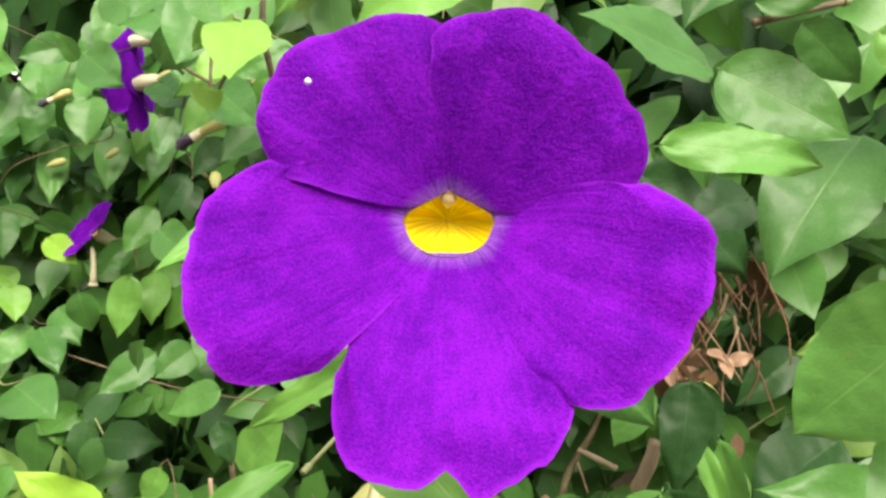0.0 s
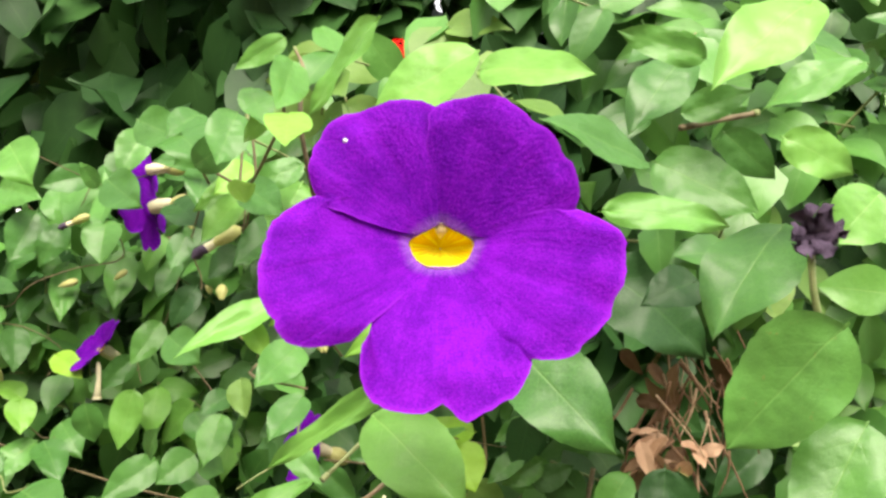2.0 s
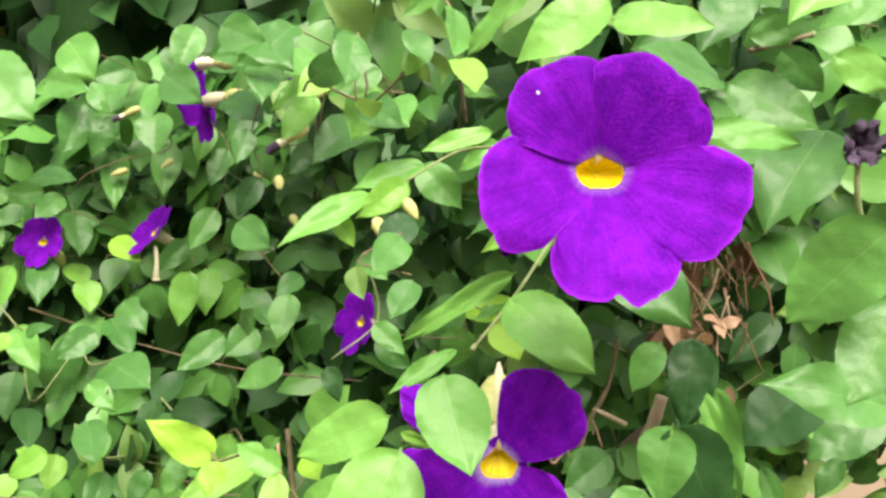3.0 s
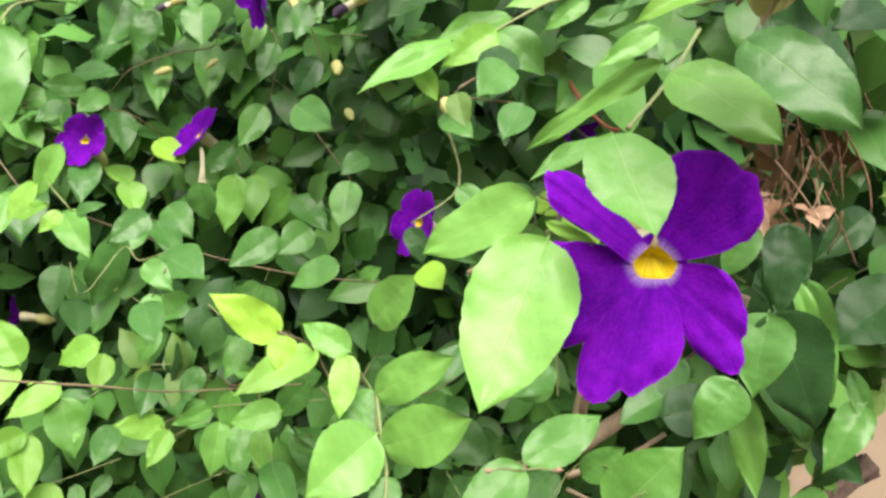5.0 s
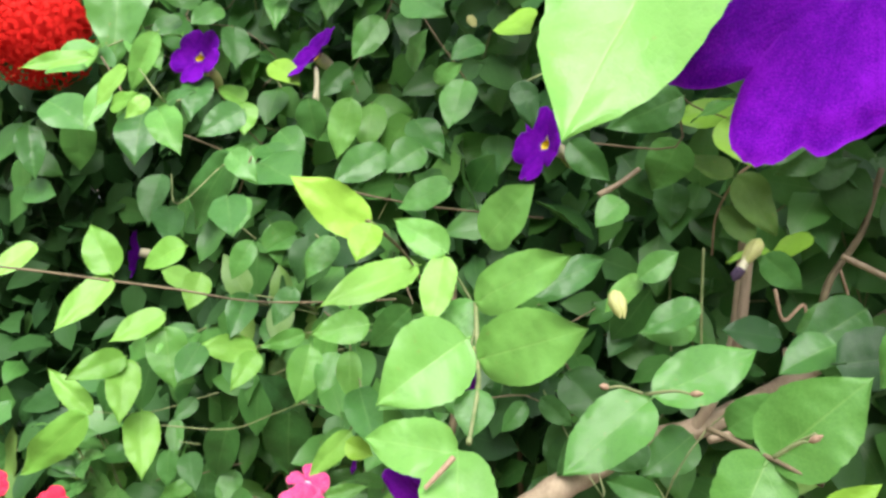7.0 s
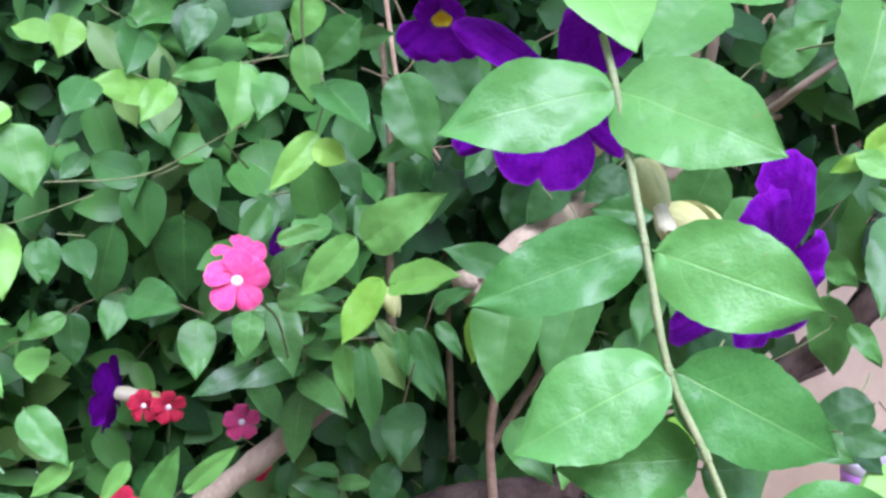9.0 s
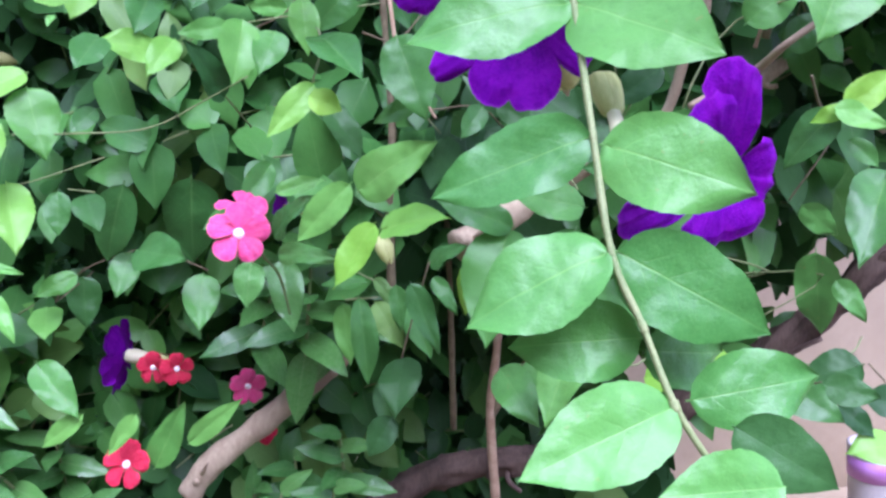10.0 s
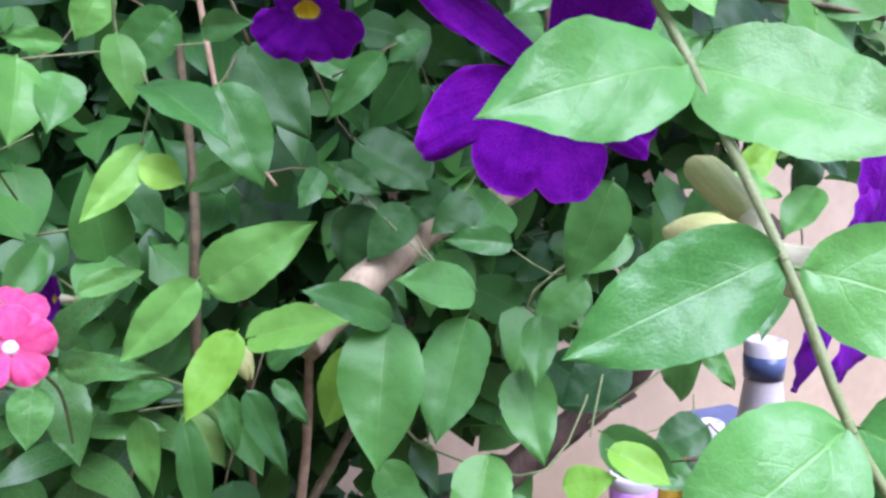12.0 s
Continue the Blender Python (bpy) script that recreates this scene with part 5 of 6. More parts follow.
sprig("hedge sprig of pointed oval green leaves", (0.25, -0.85, 0.45), [
    (-22.9, 30.3, -10.5, -24.7, 28.9, -11.8, 0.63, "m"),
    (-27.9, 31.3, -10.5, -26.0, 29.7, -12.8, 0.56, "p"),
    (-27.6, 30.7, -6.7, -29.1, 30.7, -9.5, 0.44, "p"),
    (-28.9, 44.5, -9.7, -28.3, 43.1, -11.9, 0.76, "y"),
    (-28.9, 44.6, -9.6, -31.0, 45.4, -8.6, 0.70, "y"),
    (-9.7, 18.0, -18.5, -12.4, 16.2, -20.3, 0.80, "p"),
    (-23.1, 41.3, -9.6, -22.8, 42.1, -12.2, 0.71, "m"),
    (-28.3, 50.4, -0.2, -27.8, 47.7, -4.6, 0.42, "m"),
    (-24.5, 51.9, 0.4, -24.5, 49.4, -3.7, 0.51, "m"),
    (-32.5, 54.1, -1.3, -32.6, 51.5, -5.4, 0.36, "m"),
    (-27.8, 39.7, -13.2, -31.0, 41.3, -18.3, 0.42, "m"),
    (-26.9, 44.5, -18.2, -25.1, 45.6, -21.5, 0.71, "m"),
], [])


# ---- the flowers in their places: lobes are angle, reach, half-width, notch, cup, twist, sideways shift, skew, squareness ----
OPEN_LOBES = [(124.9, 2.42, 1.32, 0.0, 1.01, 0.12, 0.09, 0.02, 2.3), (50.0, 2.31, 1.45, 0.0, 1.01, 0.13, -0.02, 0.0, 2.3), (200.0, 2.95, 1.18, 0.0, 1.06, -0.16, 0.02, 0.10, 2.87), (-31.5, 2.92, 1.30, 0.0, 1.10, 0.16, 0.05, -0.02, 2.6), (264.9, 3.09, 1.31, 0.07, 0.92, 0.13, 0.19, -0.035, 2.6)]
LOOSE_LOBES = [(150, 3.2, 0.56, 0.0, 0.61, 0.40, -0.24, -0.06, 2.7), (47.8, 2.85, 1.33, 0.03, 0.65, -0.11, 0.08, 0.01, 2.2), (203, 3.6, 1.22, 0.02, 0.70, -0.14, -0.09, 0.03, 2.7), (-43.4, 2.81, 0.90, 0.04, 0.59, 0.24, -0.08, -0.26, 2.5), (253.4, 3.40, 1.09, 0.08, 0.72, 0.15, 0.03, -0.20, 2.7)]
HIDDEN_LOBES = [(140, 2.8, 0.48, 0.0, 0.60, 0.30, 0.20, 0.13, 2.7), (50, 2.3, 1.0, 0.0, 0.4, -0.1, 0.0, 0.0, 2.7), (212, 2.75, 0.68, 0.0, 0.53, -0.07, -0.25, 0.20, 2.7), (-36.8, 2.42, 0.48, 0.03, 0.61, 0.20, -0.01, -0.08, 2.7), (266, 2.49, 1.29, 0.08, 0.57, 0.0, -0.06, 0.04, 2.7)]
LOW_LOBES = [(135, 1.2, 0.7, 0.0, 0.5, 0.1, 0.0, 0.0, 2.7), (45, 1.1, 0.7, 0.0, 0.5, -0.1, 0.0, 0.0, 2.7), (215, 2.1, 0.9, 0.0, 0.7, -0.1, 0.0, 0.0, 2.7), (-35, 2.1, 0.9, 0.03, 0.7, 0.2, 0.0, 0.0, 2.7), (268, 1.8, 1.20, 0.08, 0.6, 0.0, 0.0, 0.0, 2.7)]
SIDE_LOBES = [(120, 1.8, 0.8, 0.0, 0.1, 0.1, 0.0, 0.0, 2.7), (68, 2.13, 0.77, 0.0, 0.12, -0.05, 0.77, 0.0, 2.7), (199, 2.95, 0.55, 0.0, 0.20, -0.11, -0.02, 0.0, 2.7), (-7, 1.18, 0.77, 0.03, 0.15, 0.10, 0.07, -0.08, 2.7), (273.6, 1.53, 1.15, 0.05, 0.15, 0.0, -0.09, -0.07, 2.7)]
king_mantle("open purple flower with five round lobes and yellow throat", facing(0.0, 0.30, -0.42, (0.02, -0.944, 0.33)), OPEN_LOBES, mouth=(0.60, 0.46, 0.32, 0.10), pinch=0.90, spread=0.85, funnel=0.42)
king_mantle("open purple flower partly behind a light green leaf", facing(-1.85, 4.2, -8.5, (-0.10, -0.95, 0.22)), LOOSE_LOBES, 1.0, PETAL_PALE, bend=1.5, mouth=(0.56, 0.38, 0.50, -0.08), pinch=0.92, spread=0.75)
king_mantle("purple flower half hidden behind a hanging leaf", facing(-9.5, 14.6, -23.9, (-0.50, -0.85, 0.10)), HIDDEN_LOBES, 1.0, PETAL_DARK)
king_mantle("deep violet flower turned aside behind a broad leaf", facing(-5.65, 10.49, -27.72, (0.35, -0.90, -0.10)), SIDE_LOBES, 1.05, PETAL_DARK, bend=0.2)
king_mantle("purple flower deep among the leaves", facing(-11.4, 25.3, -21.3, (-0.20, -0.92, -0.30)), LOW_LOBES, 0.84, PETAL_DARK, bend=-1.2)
FAR_LOBES = [(125, 2.5, 1.2, 0.0, 0.5, 0.1, 0.0, 0.0, 2.6), (52, 2.5, 1.2, 0.0, 0.5, -0.1, 0.0, 0.0, 2.6), (196, 2.6, 1.1, 0.0, 0.6, -0.1, 0.0, 0.0, 2.6), (-18, 2.6, 1.1, 0.0, 0.6, 0.1, 0.0, 0.0, 2.6), (270, 2.7, 1.2, 0.08, 0.7, 0.0, 0.0, 0.0, 2.6)]
for x, y, z, ahead, size, what, bend in (
    (-18.6, 40.1, 3.3, (-0.93, 0.22, -0.25), 1.0, "purple flower seen from its side in the hedge", -0.4),
    (-19.4, 41.8, 6.0, (-0.95, 0.18, -0.20), 0.85, "purple flower seen from its side above another", -0.4),
    (-24.6, 47.2, -6.2, (-0.62, -0.48, 0.62), 0.95, "purple flower turned upward on a white tube", 0.2),
    (-32.0, 44.5, -6.6, (-0.22, -0.90, 0.36), 0.80, "small square-looking purple flower in the hedge", -1.0),
    (-8.1, 39.5, -12.0, (-0.76, -0.57, 0.30), 0.92, "purple flower turned aside in the hedge", -0.3),
    (-31.6, 47.4, -42.9, (-0.99, 0.10, 0.05), 1.0, "violet flower seen from its side low in the hedge", -0.4),
    (-43.8, 55.9, -22.4, (-0.92, -0.35, 0.05), 0.85, "purple flower seen from its side", -0.4),
    (2.0, 40.0, -5.5, (-0.3, -0.9, 0.1), 0.80, "purple flower mostly behind leaves", -0.4),
    (-12.5, 42.0, 4.8, (-0.9, -0.3, 0.1), 0.60, "purple flower mostly behind leaves", -0.4),
    (-19.2, 38.5, -31.8, (-0.8, -0.4, 0.1), 0.45, "violet flower mostly behind leaves", -0.4),
):
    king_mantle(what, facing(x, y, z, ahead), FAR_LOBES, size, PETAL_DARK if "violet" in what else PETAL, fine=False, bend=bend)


def bud(x, y, z, way, length, label, tip=None):
    """A bud or wilted flower: two pale bracts, and a cream tube with a dark tip where one shows."""
    w = Vector(way).normalized()
    m = w.to_track_quat("Z", "Y").to_matrix().to_4x4()
    m.translation = place(x, y, z)
    b = thing("flower_bud", m, label, "bud", "buds of the hedge")
    n = length
    for k in (-1, 1):
        part("bract", rings("bract", [(0, 0, 0, 0.04, 0.04), (0.04 * k * n, 0, 0.12 * n, 0.17 * n, 0.16 * n), (0.09 * k * n, 0, 0.4 * n, 0.22 * n, 0.20 * n), (0.08 * k * n, 0, 0.72 * n, 0.14 * n, 0.14 * n), (0.07 * k * n, 0, 0.95 * n, 0.02, 0.02)], BRACT, 10), b)
    if tip:
        part("tube", rings("tube", [(0, 0, 0.55 * n, 0.12 * n, 0.12 * n), (0.02, 0, 0.85 * n, 0.13 * n, 0.12 * n), (0.05, 0, 1.12 * n, 0.17 * n, 0.14 * n)], CREAM, 10), b, None, "cream tube")
        part("petal", rings("petal", [(0.05, 0, 1.08 * n, 0.17 * n, 0.14 * n), (0.1, 0.05, 1.2 * n, 0.21 * n, 0.13 * n), (0.0, 0, 1.38 * n, 0.16 * n, 0.16 * n), (0.1, 0, 1.52 * n, 0.02, 0.02)], tip, 9), b, None, "wilted dark violet petals")
    return b


def ripe_bud(x, y, z):
    """A swollen pale bract pair standing up from a leaf node on a cream foot."""
    m = Vector((0.02, 1.64, 1.04)).normalized().to_track_quat("Z", "Y").to_matrix().to_4x4() @ Matrix.Diagonal((0.95, 0.95, 1.08, 1.0))
    m.translation = place(x, y, z)
    b = thing("flower_bud", m, "large pale green bud standing beside the stem", "bud", "buds of the hedge")
    part("foot", rings("foot", [(0.02, 0, -0.08, 0.08, 0.08), (0.02, 0, 0.05, 0.20, 0.16), (0.01, 0, 0.35, 0.17, 0.15), (0, 0, 0.75, 0.16, 0.14)], CREAM, 12), b, None, "cream foot")
    for k in (-1, 1):
        part("bract", rings("bract", [(0.02 * k, 0, 0.60, 0.15, 0.14), (0.05 * k, 0, 0.78, 0.24, 0.22), (0.07 * k, 0.02, 1.15, 0.29, 0.27), (0.09 * k, 0.03, 1.60, 0.31, 0.28), (0.09 * k, 0.03, 1.85, 0.28, 0.25), (0.08 * k, 0.03, 1.97, 0.19, 0.17), (0.05 * k, 0.03, 2.02, 0.03, 0.03)], BRACT, 14), b)
    return b


bud(-9.8, 28.2, 1.4, (-0.80, -0.30, -0.55), 1.9, "pale bud with a wilted violet tip", WITHERED)
bud(-24.0, 44.0, 3.2, (-0.8, -0.2, -0.4), 1.5, "pale bud with a dark violet tip", WITHERED)
bud(3.2, 33.5, -16.5, (-0.6, -0.3, -0.9), 1.7, "pale bud with a dark violet tip", WITHERED)
bud(-4.3, 26.0, -18.0, (0.3, -0.5, -0.8), 1.4, "pale green closed bud")
bud(-13.6, 26.9, -31.6, (0.25, -0.4, -0.8), 1.4, "pale green bud hanging from a twig")
ripe_bud(-8.22, 10.09, -26.76)
bud(-4.5, 20.0, -2.2, (0.4, -0.3, -0.7), 1.2, "cream bud between young leaves")
bud(-16.0, 45.0, -1.5, (0.2, -0.3, -0.8), 1.0, "pale green closed bud")
bud(-26.7, 48.5, -1.4, (-0.9, -0.2, -0.3), 1.5, "cream bud in the hedge")
bud(-12.8, 41.0, -4.5, (0.3, -0.5, -0.6), 1.1, "pale green closed bud")
bud(12.6, 30.0, -11.6, (0.7, -0.4, -0.5), 1.5, "cream bud on a thin stalk")
bud(-30.0, 43.0, -16.5, (0.2, -0.4, -0.8), 1.0, "cream bud low in the hedge")

def stalked_pod(start, end, size):
    """A small dry spindle on a thin stalk, lying over a leaf."""
    a, b = place(*start), place(*end)
    way = (b - a).normalized()
    f = thing("seed_pod", Matrix.Translation(a), "small dry tan pod on a thin stalk over a leaf", "pod", "pods of the hedge")
    part("stalk", tube_mesh("stalk", [Vector((0, 0, 0)), (b - a) * 0.5 + Vector((0, 0, 0.001)), b - a - way * size * CM], 0.0006, 0.0004, STEM_GREEN, 7), f)
    m = way.to_track_quat("Z", "Y").to_matrix().to_4x4()
    m.translation = b - way * size * CM
    part("husk", rings("husk", [(0, 0, 0, 0.03, 0.03), (0, 0, size * 0.25, 0.11, 0.10), (0, 0, size * 0.6, 0.12, 0.11), (0, 0, size, 0.02, 0.02)], STRAW, 10), f, m)


stalked_pod((-3.52, 17.31, -19.73), (-1.84, 16.42, -19.31), 0.45)
stalked_pod((-3.61, 17.30, -19.72), (-5.06, 16.12, -19.17), 0.40)
stalked_pod((0.02, 14.97, -20.66), (1.23, 14.60, -19.73), 0.45)
splinter_from, splinter_to = place(-9.98, 12.52, -21.41), place(-9.24, 13.16, -20.66)
splinter = thing("dry_splinter", Matrix.Translation(splinter_from), "dry tan splinter caught on a green leaf", "splinter")
part("wood", tube_mesh("wood", [Vector((0, 0, 0)), (splinter_to - splinter_from) * 0.5 + Vector((0, -0.0006, 0)), splinter_to - splinter_from], 0.0007, 0.0010, STRAW, 6, 0.3), splinter)


tube_at = Matrix.Translation(place(-24.0, 45.6, -7.8))
spent = thing("fallen_tube", tube_at, "spent cream flower tube hanging between leaves", "flower tube")
part("tube", rings("tube", [(0, 0, 0.6, 0.10, 0.10), (0.05, 0, 0.2, 0.17, 0.15), (0.08, 0, -0.6, 0.16, 0.15), (0.0, 0, -1.4, 0.22, 0.2), (-0.04, 0, -1.9, 0.26, 0.2), (-0.05, 0, -2.0, 0.05, 0.05)], CREAM, 12), spent)
part("rim", rings("rim", [(-0.04, 0, -1.85, 0.26, 0.20), (-0.05, 0, -2.0, 0.36, 0.25), (-0.05, 0, -2.08, 0.30, 0.22)], CREAM, 12), spent)
bud(-23.6, 50.0, -0.6, (-0.7, -0.3, -0.6), 1.3, "cream bud half behind a leaf")
bud(-16.5, 42.5, 3.0, (0.2, -0.5, -0.6), 1.3, "pale green closed bud")
bud(-13.0, 37.0, -1.6, (0.1, -0.5, -0.7), 1.2, "pale green closed bud")
bud(-6.4, 31.6, -4.0, (0.3, -0.5, -0.8), 1.6, "cream bud below young leaves")
bud(-9.3, 35.5, 4.2, (-0.5, -0.4, -0.5), 1.7, "cream bud between young leaves")


def periwinkle(x, y, z, ahead, radius, material, label):
    """A flat five-petalled flower with a pale eye."""
    m = facing(x, y, z, ahead, (0.1, 0, 1))
    f = thing("periwinkle_flower", m, label, "flower", "periwinkle flowers")
    for k in range(5):
        part("petal", petal_mesh("petal", 90 + 72 * k, radius, radius * 0.43, 0.03, material, k * 2.1 + x, 0.12, 0.10, 0.20, 0.03, 0.05, 0.0, 12, 15, 2.3, (0.16, 0.16, 0.16, 0.0), 1.15), f)
    e = radius * 0.125
    part("eye", rings("eye", [(0, 0, -0.12, e * 1.5, e * 1.5), (0, 0, 0.0, e * 1.25, e * 1.25), (0, 0, 0.05, e * 0.95, e * 0.95), (0, 0, 0.08, e * 0.4, e * 0.4), (0, 0, 0.085, 0.005, 0.005)], PALE_EYE, 12), f, None, "small white eye")
    part("tube", rings("tube", [(0, 0, -0.06, 0.42, 0.42), (0, 0, -0.5, 0.12, 0.12), (0, -0.1, -1.6, 0.09, 0.09)], STEM_GREEN, 8), f)
    return f


periwinkle(-20.3, 31.2, -32.1, (0.05, -1, 0.35), 1.50, PETAL_PINK, "pink five-petalled periwinkle flower with pale eye")
periwinkle(-20.35, 32.3, -31.1, (0.05, -0.7, 1.0), 1.30, PETAL_PINK, "pink periwinkle flower just behind another")
periwinkle(-23.6, 48.6, -45.8, (0.2, -1, 0.2), 1.30, PETAL_PINK, "pink five-petalled periwinkle flower")
periwinkle(-28.8, 38.2, -46.6, (-0.2, -0.9, 0.5), 1.45, PETAL_CRIMSON, "crimson five-petalled periwinkle flower")
periwinkle(-29.3, 46.0, -43.4, (-0.2, -1, 0.1), 1.12, PETAL_CRIMSON, "crimson five-petalled periwinkle flower")
periwinkle(-27.6, 45.6, -43.4, (0.3, -1, 0.1), 1.12, PETAL_CRIMSON, "crimson periwinkle flower beside another")
periwinkle(-38.9, 35.8, -35.9, (-0.1, -0.9, 0.5), 1.40, PETAL_CRIMSON, "crimson periwinkle flower low by the hedge")
periwinkle(-43.8, 36.5, -35.4, (-0.1, -0.7, 0.7), 1.30, PETAL_CRIMSON, "crimson periwinkle flower low by the hedge")
periwinkle(-22.5, 49.0, -49.0, (0.9, -0.4, 0.2), 1.30, PETAL_CRIMSON, "crimson periwinkle flower seen from its side")


def red_cluster(x, y, z, radius, count, label):
    """A dome of small four-petalled red florets."""
    m = Matrix.Translation(place(x, y, z))
    c = thing("red_flower_cluster", m, label, "flower", "red flower clusters")
    verts, faces = [], []
    for k in range(4):
        a = k * math.pi / 2
        d, e = Vector((math.cos(a), math.sin(a), 0)), Vector((-math.sin(a), math.cos(a), 0))
        base = len(verts)
        for r, w, h in ((0.05, 0.06, 0.0), (0.35, 0.20, 0.05), (0.62, 0.17, 0.03), (0.80, 0.02, -0.05)):
            verts += [(d * r + e * w + Vector((0, 0, h))) * CM, (d * r - e * w + Vector((0, 0, h))) * CM]
        faces += [(base + 2 * i, base + 2 * i + 1, base + 2 * i + 3, base + 2 * i + 2) for i in range(3)]
    base = len(verts)
    for r, h in ((0.09, 0.02), (0.05, -1.6)):
        verts += [Vector((r * math.cos(q * math.pi / 3), r * math.sin(q * math.pi / 3), h)) * CM for q in range(6)]
    faces += [(base + q, base + (q + 1) % 6, base + 6 + (q + 1) % 6, base + 6 + q) for q in range(6)]
    me = mesh_of("floret", verts, faces, PETAL_RED, [(0.5, 0.6)] * len(verts))
    part("core", rings("core", [(0, 0, -radius * 0.80, 0.05, 0.05), (0, 0, -radius * 0.55, radius * 0.55, radius * 0.5), (0, 0, 0, radius * 0.82, radius * 0.74), (0, 0, radius * 0.55, radius * 0.55, radius * 0.5), (0, 0, radius * 0.80, 0.05, 0.05)], PETAL_RED, 20), c, None, "dense red buds")
    for i in range(count):
        h = 1 - 1.25 * (i + 0.5) / count
        a, r = i * 2.39996, math.sqrt(max(0.0, 1 - h * h))
        n = Vector((r * math.cos(a), -max(h, -0.2), r * math.sin(a))).normalized()
        at = n.to_track_quat("Z", "Y").to_matrix().to_4x4() @ pose(0, 0, 0, 0, 0, i * 37)
        at.translation = place(x, y, z) + n * radius * CM * (0.92 + 0.1 * ((i * 7) % 5) / 5)
        part("floret", me, c, at)
    return c


red_cluster(-47.5, 49.5, -4.0, 4.8, 120, "dense round cluster of small red flowers")
# the big leaf before the red cluster
lone = thing("large_leaf", Matrix.Translation(place(-40.2, 49.5, 1.5)), "large dull green leaf before the red flowers", "leaf")
part("blade", FINE["mature"][1], lone, leaf_pose(place(-40.2, 49.5, 1.5), place(-39.8, 46.8, -7.4), OUT + Vector((0.5, 0, 0)), 0.9))
part("stalk", tube_mesh("stalk", [Vector((0, 0, 0)), Vector((0.004, 0.02, 0.02)), Vector((0.01, 0.05, 0.03))], 0.001, 0.0014, STEM_GREEN, 6), lone)
red_cluster(-3.5, 75.0, 22.0, 2.6, 30, "red flower cluster far behind the hedge")
red_cluster(-60.0, 80.0, 12.0, 3.0, 30, "orange-red flower cluster behind the hedge")


# ---- branches and twigs ----
def branch(name, label, line, r0, r1, material, category="branch", sides=10, ridges=0.0):
    points = [place(*p) for p in line]
    b = thing(name, Matrix.Translation(points[0]), label, category, "branches of the hedge")
    part("wood", tube_mesh("wood", [p - points[0] for p in points], r0 * CM, r1 * CM, material, sides, 0.16, 10, ridges), b)
    if r0 > 0.6:                       # knots and the stubs of lost twigs
        line = smooth_line([p - points[0] for p in points], 6)
        for k in range(3, len(line) - 2, 7):
            way = (line[k + 1] - line[k]).normalized()
            out = (Vector((math.sin(k), -0.8, math.cos(k * 1.7))) - way * 0.2).normalized()
            r = r0 * CM * 0.55
            part("knot", tube_mesh("knot", [line[k] + out * r * 0.8, line[k] + out * r * 1.75, line[k] + out * r * 2.1 + way * r * 0.4], r * 0.75, r * 0.35, material, 9, 0.3, 4), b)
            if k % 2:
                part("stub", tube_mesh("stub", [line[k + 1], line[k + 1] + out * r * 2.5 + way * r, line[k + 1] + out * r * 4 + way * r * 3], r * 0.38, r * 0.22, material, 8, 0.3, 4), b)
    return b


branch("branch", "thick pale grey-brown bent branch", [(-27.5, 46.1, -52.6), (-25.8, 46.4, -50.4), (-21.0, 46.6, -46.7), (-17.5, 45.8, -43.5), (-16.4, 46.5, -42.3), (-15.0, 50.0, -41.0)], 0.85, 0.70, WOOD_PALE, "branch", 18, 0.04)
branch("branch", "pale brown branch rising through the hedge", [(-9.7, 34.0, -33.6), (-8.7, 34.5, -33.0), (-5.0, 35.5, -30.5), (-1.9, 37.3, -29.2), (1.8, 39.0, -28.5), (7.3, 41.2, -26.0), (14.0, 44.3, -22.0)], 1.0, 0.45, WOOD_PALE, "branch", 18, 0.04)
branch("branch", "pale forked side branch", [(1.2, 38.6, -28.7), (2.4, 38.0, -26.0), (3.0, 37.5, -22.0), (3.2, 38.0, -17.0)], 0.35, 0.22, WOOD_PALE)
branch("twig", "thin upright tan twig", [(-6.2, 47.2, -54.4), (-6.5, 48.0, -48.1), (-6.1, 47.8, -43.5), (-5.6, 48.5, -37.7)], 0.36, 0.28, STRAW, "twig", 7)
branch("twig", "thin slanting brown twig", [(-6.5, 48.0, -48.3), (-4.2, 48.4, -45.0), (-2.1, 47.9, -41.2), (0.5, 47.0, -36.0)], 0.3, 0.22, STEM_BROWN, "twig", 7)
branch("twig", "thin bent tan twig", [(-13.3, 35.0, -19.0), (-12.7, 33.7, -24.0), (-11.9, 33.3, -25.3), (-11.0, 32.0, -26.9)], 0.13, 0.07, STRAW, "twig", 6)
branch("trunk", "dark rough gnarled trunk", [(-27.0, 58.0, -122.0), (-25.0, 56.0, -100.0), (-24.0, 54.0, -78.0), (-20.0, 52.0, -62.0), (-12.5, 50.8, -55.0), (-6.8, 49.6, -52.6), (-1.2, 48.6, -51.8), (7.0, 46.9, -47.5), (13.1, 44.3, -41.9), (15.4, 42.6, -38.9), (17.7, 41.9, -36.0), (26.0, 42.9, -31.0)], 1.2, 0.9, BARK, "trunk", 26, 0.16)
branch("twig", "thin upright brown twig", [(-13.3, 40.2, -38.7), (-13.3, 39.2, -31.7), (-13.1, 39.9, -27.3), (-13.5, 40.4, -20.1)], 0.28, 0.2, STEM_BROWN, "twig", 7)
branch("twig", "pale twig end among the leaves", [(1.0, 31.5, -26.5), (3.2, 30.0, -25.0), (3.9, 28.1, -23.8), (5.8, 28.1, -22.5)], 0.22, 0.15, WOOD_PALE, "twig", 7)
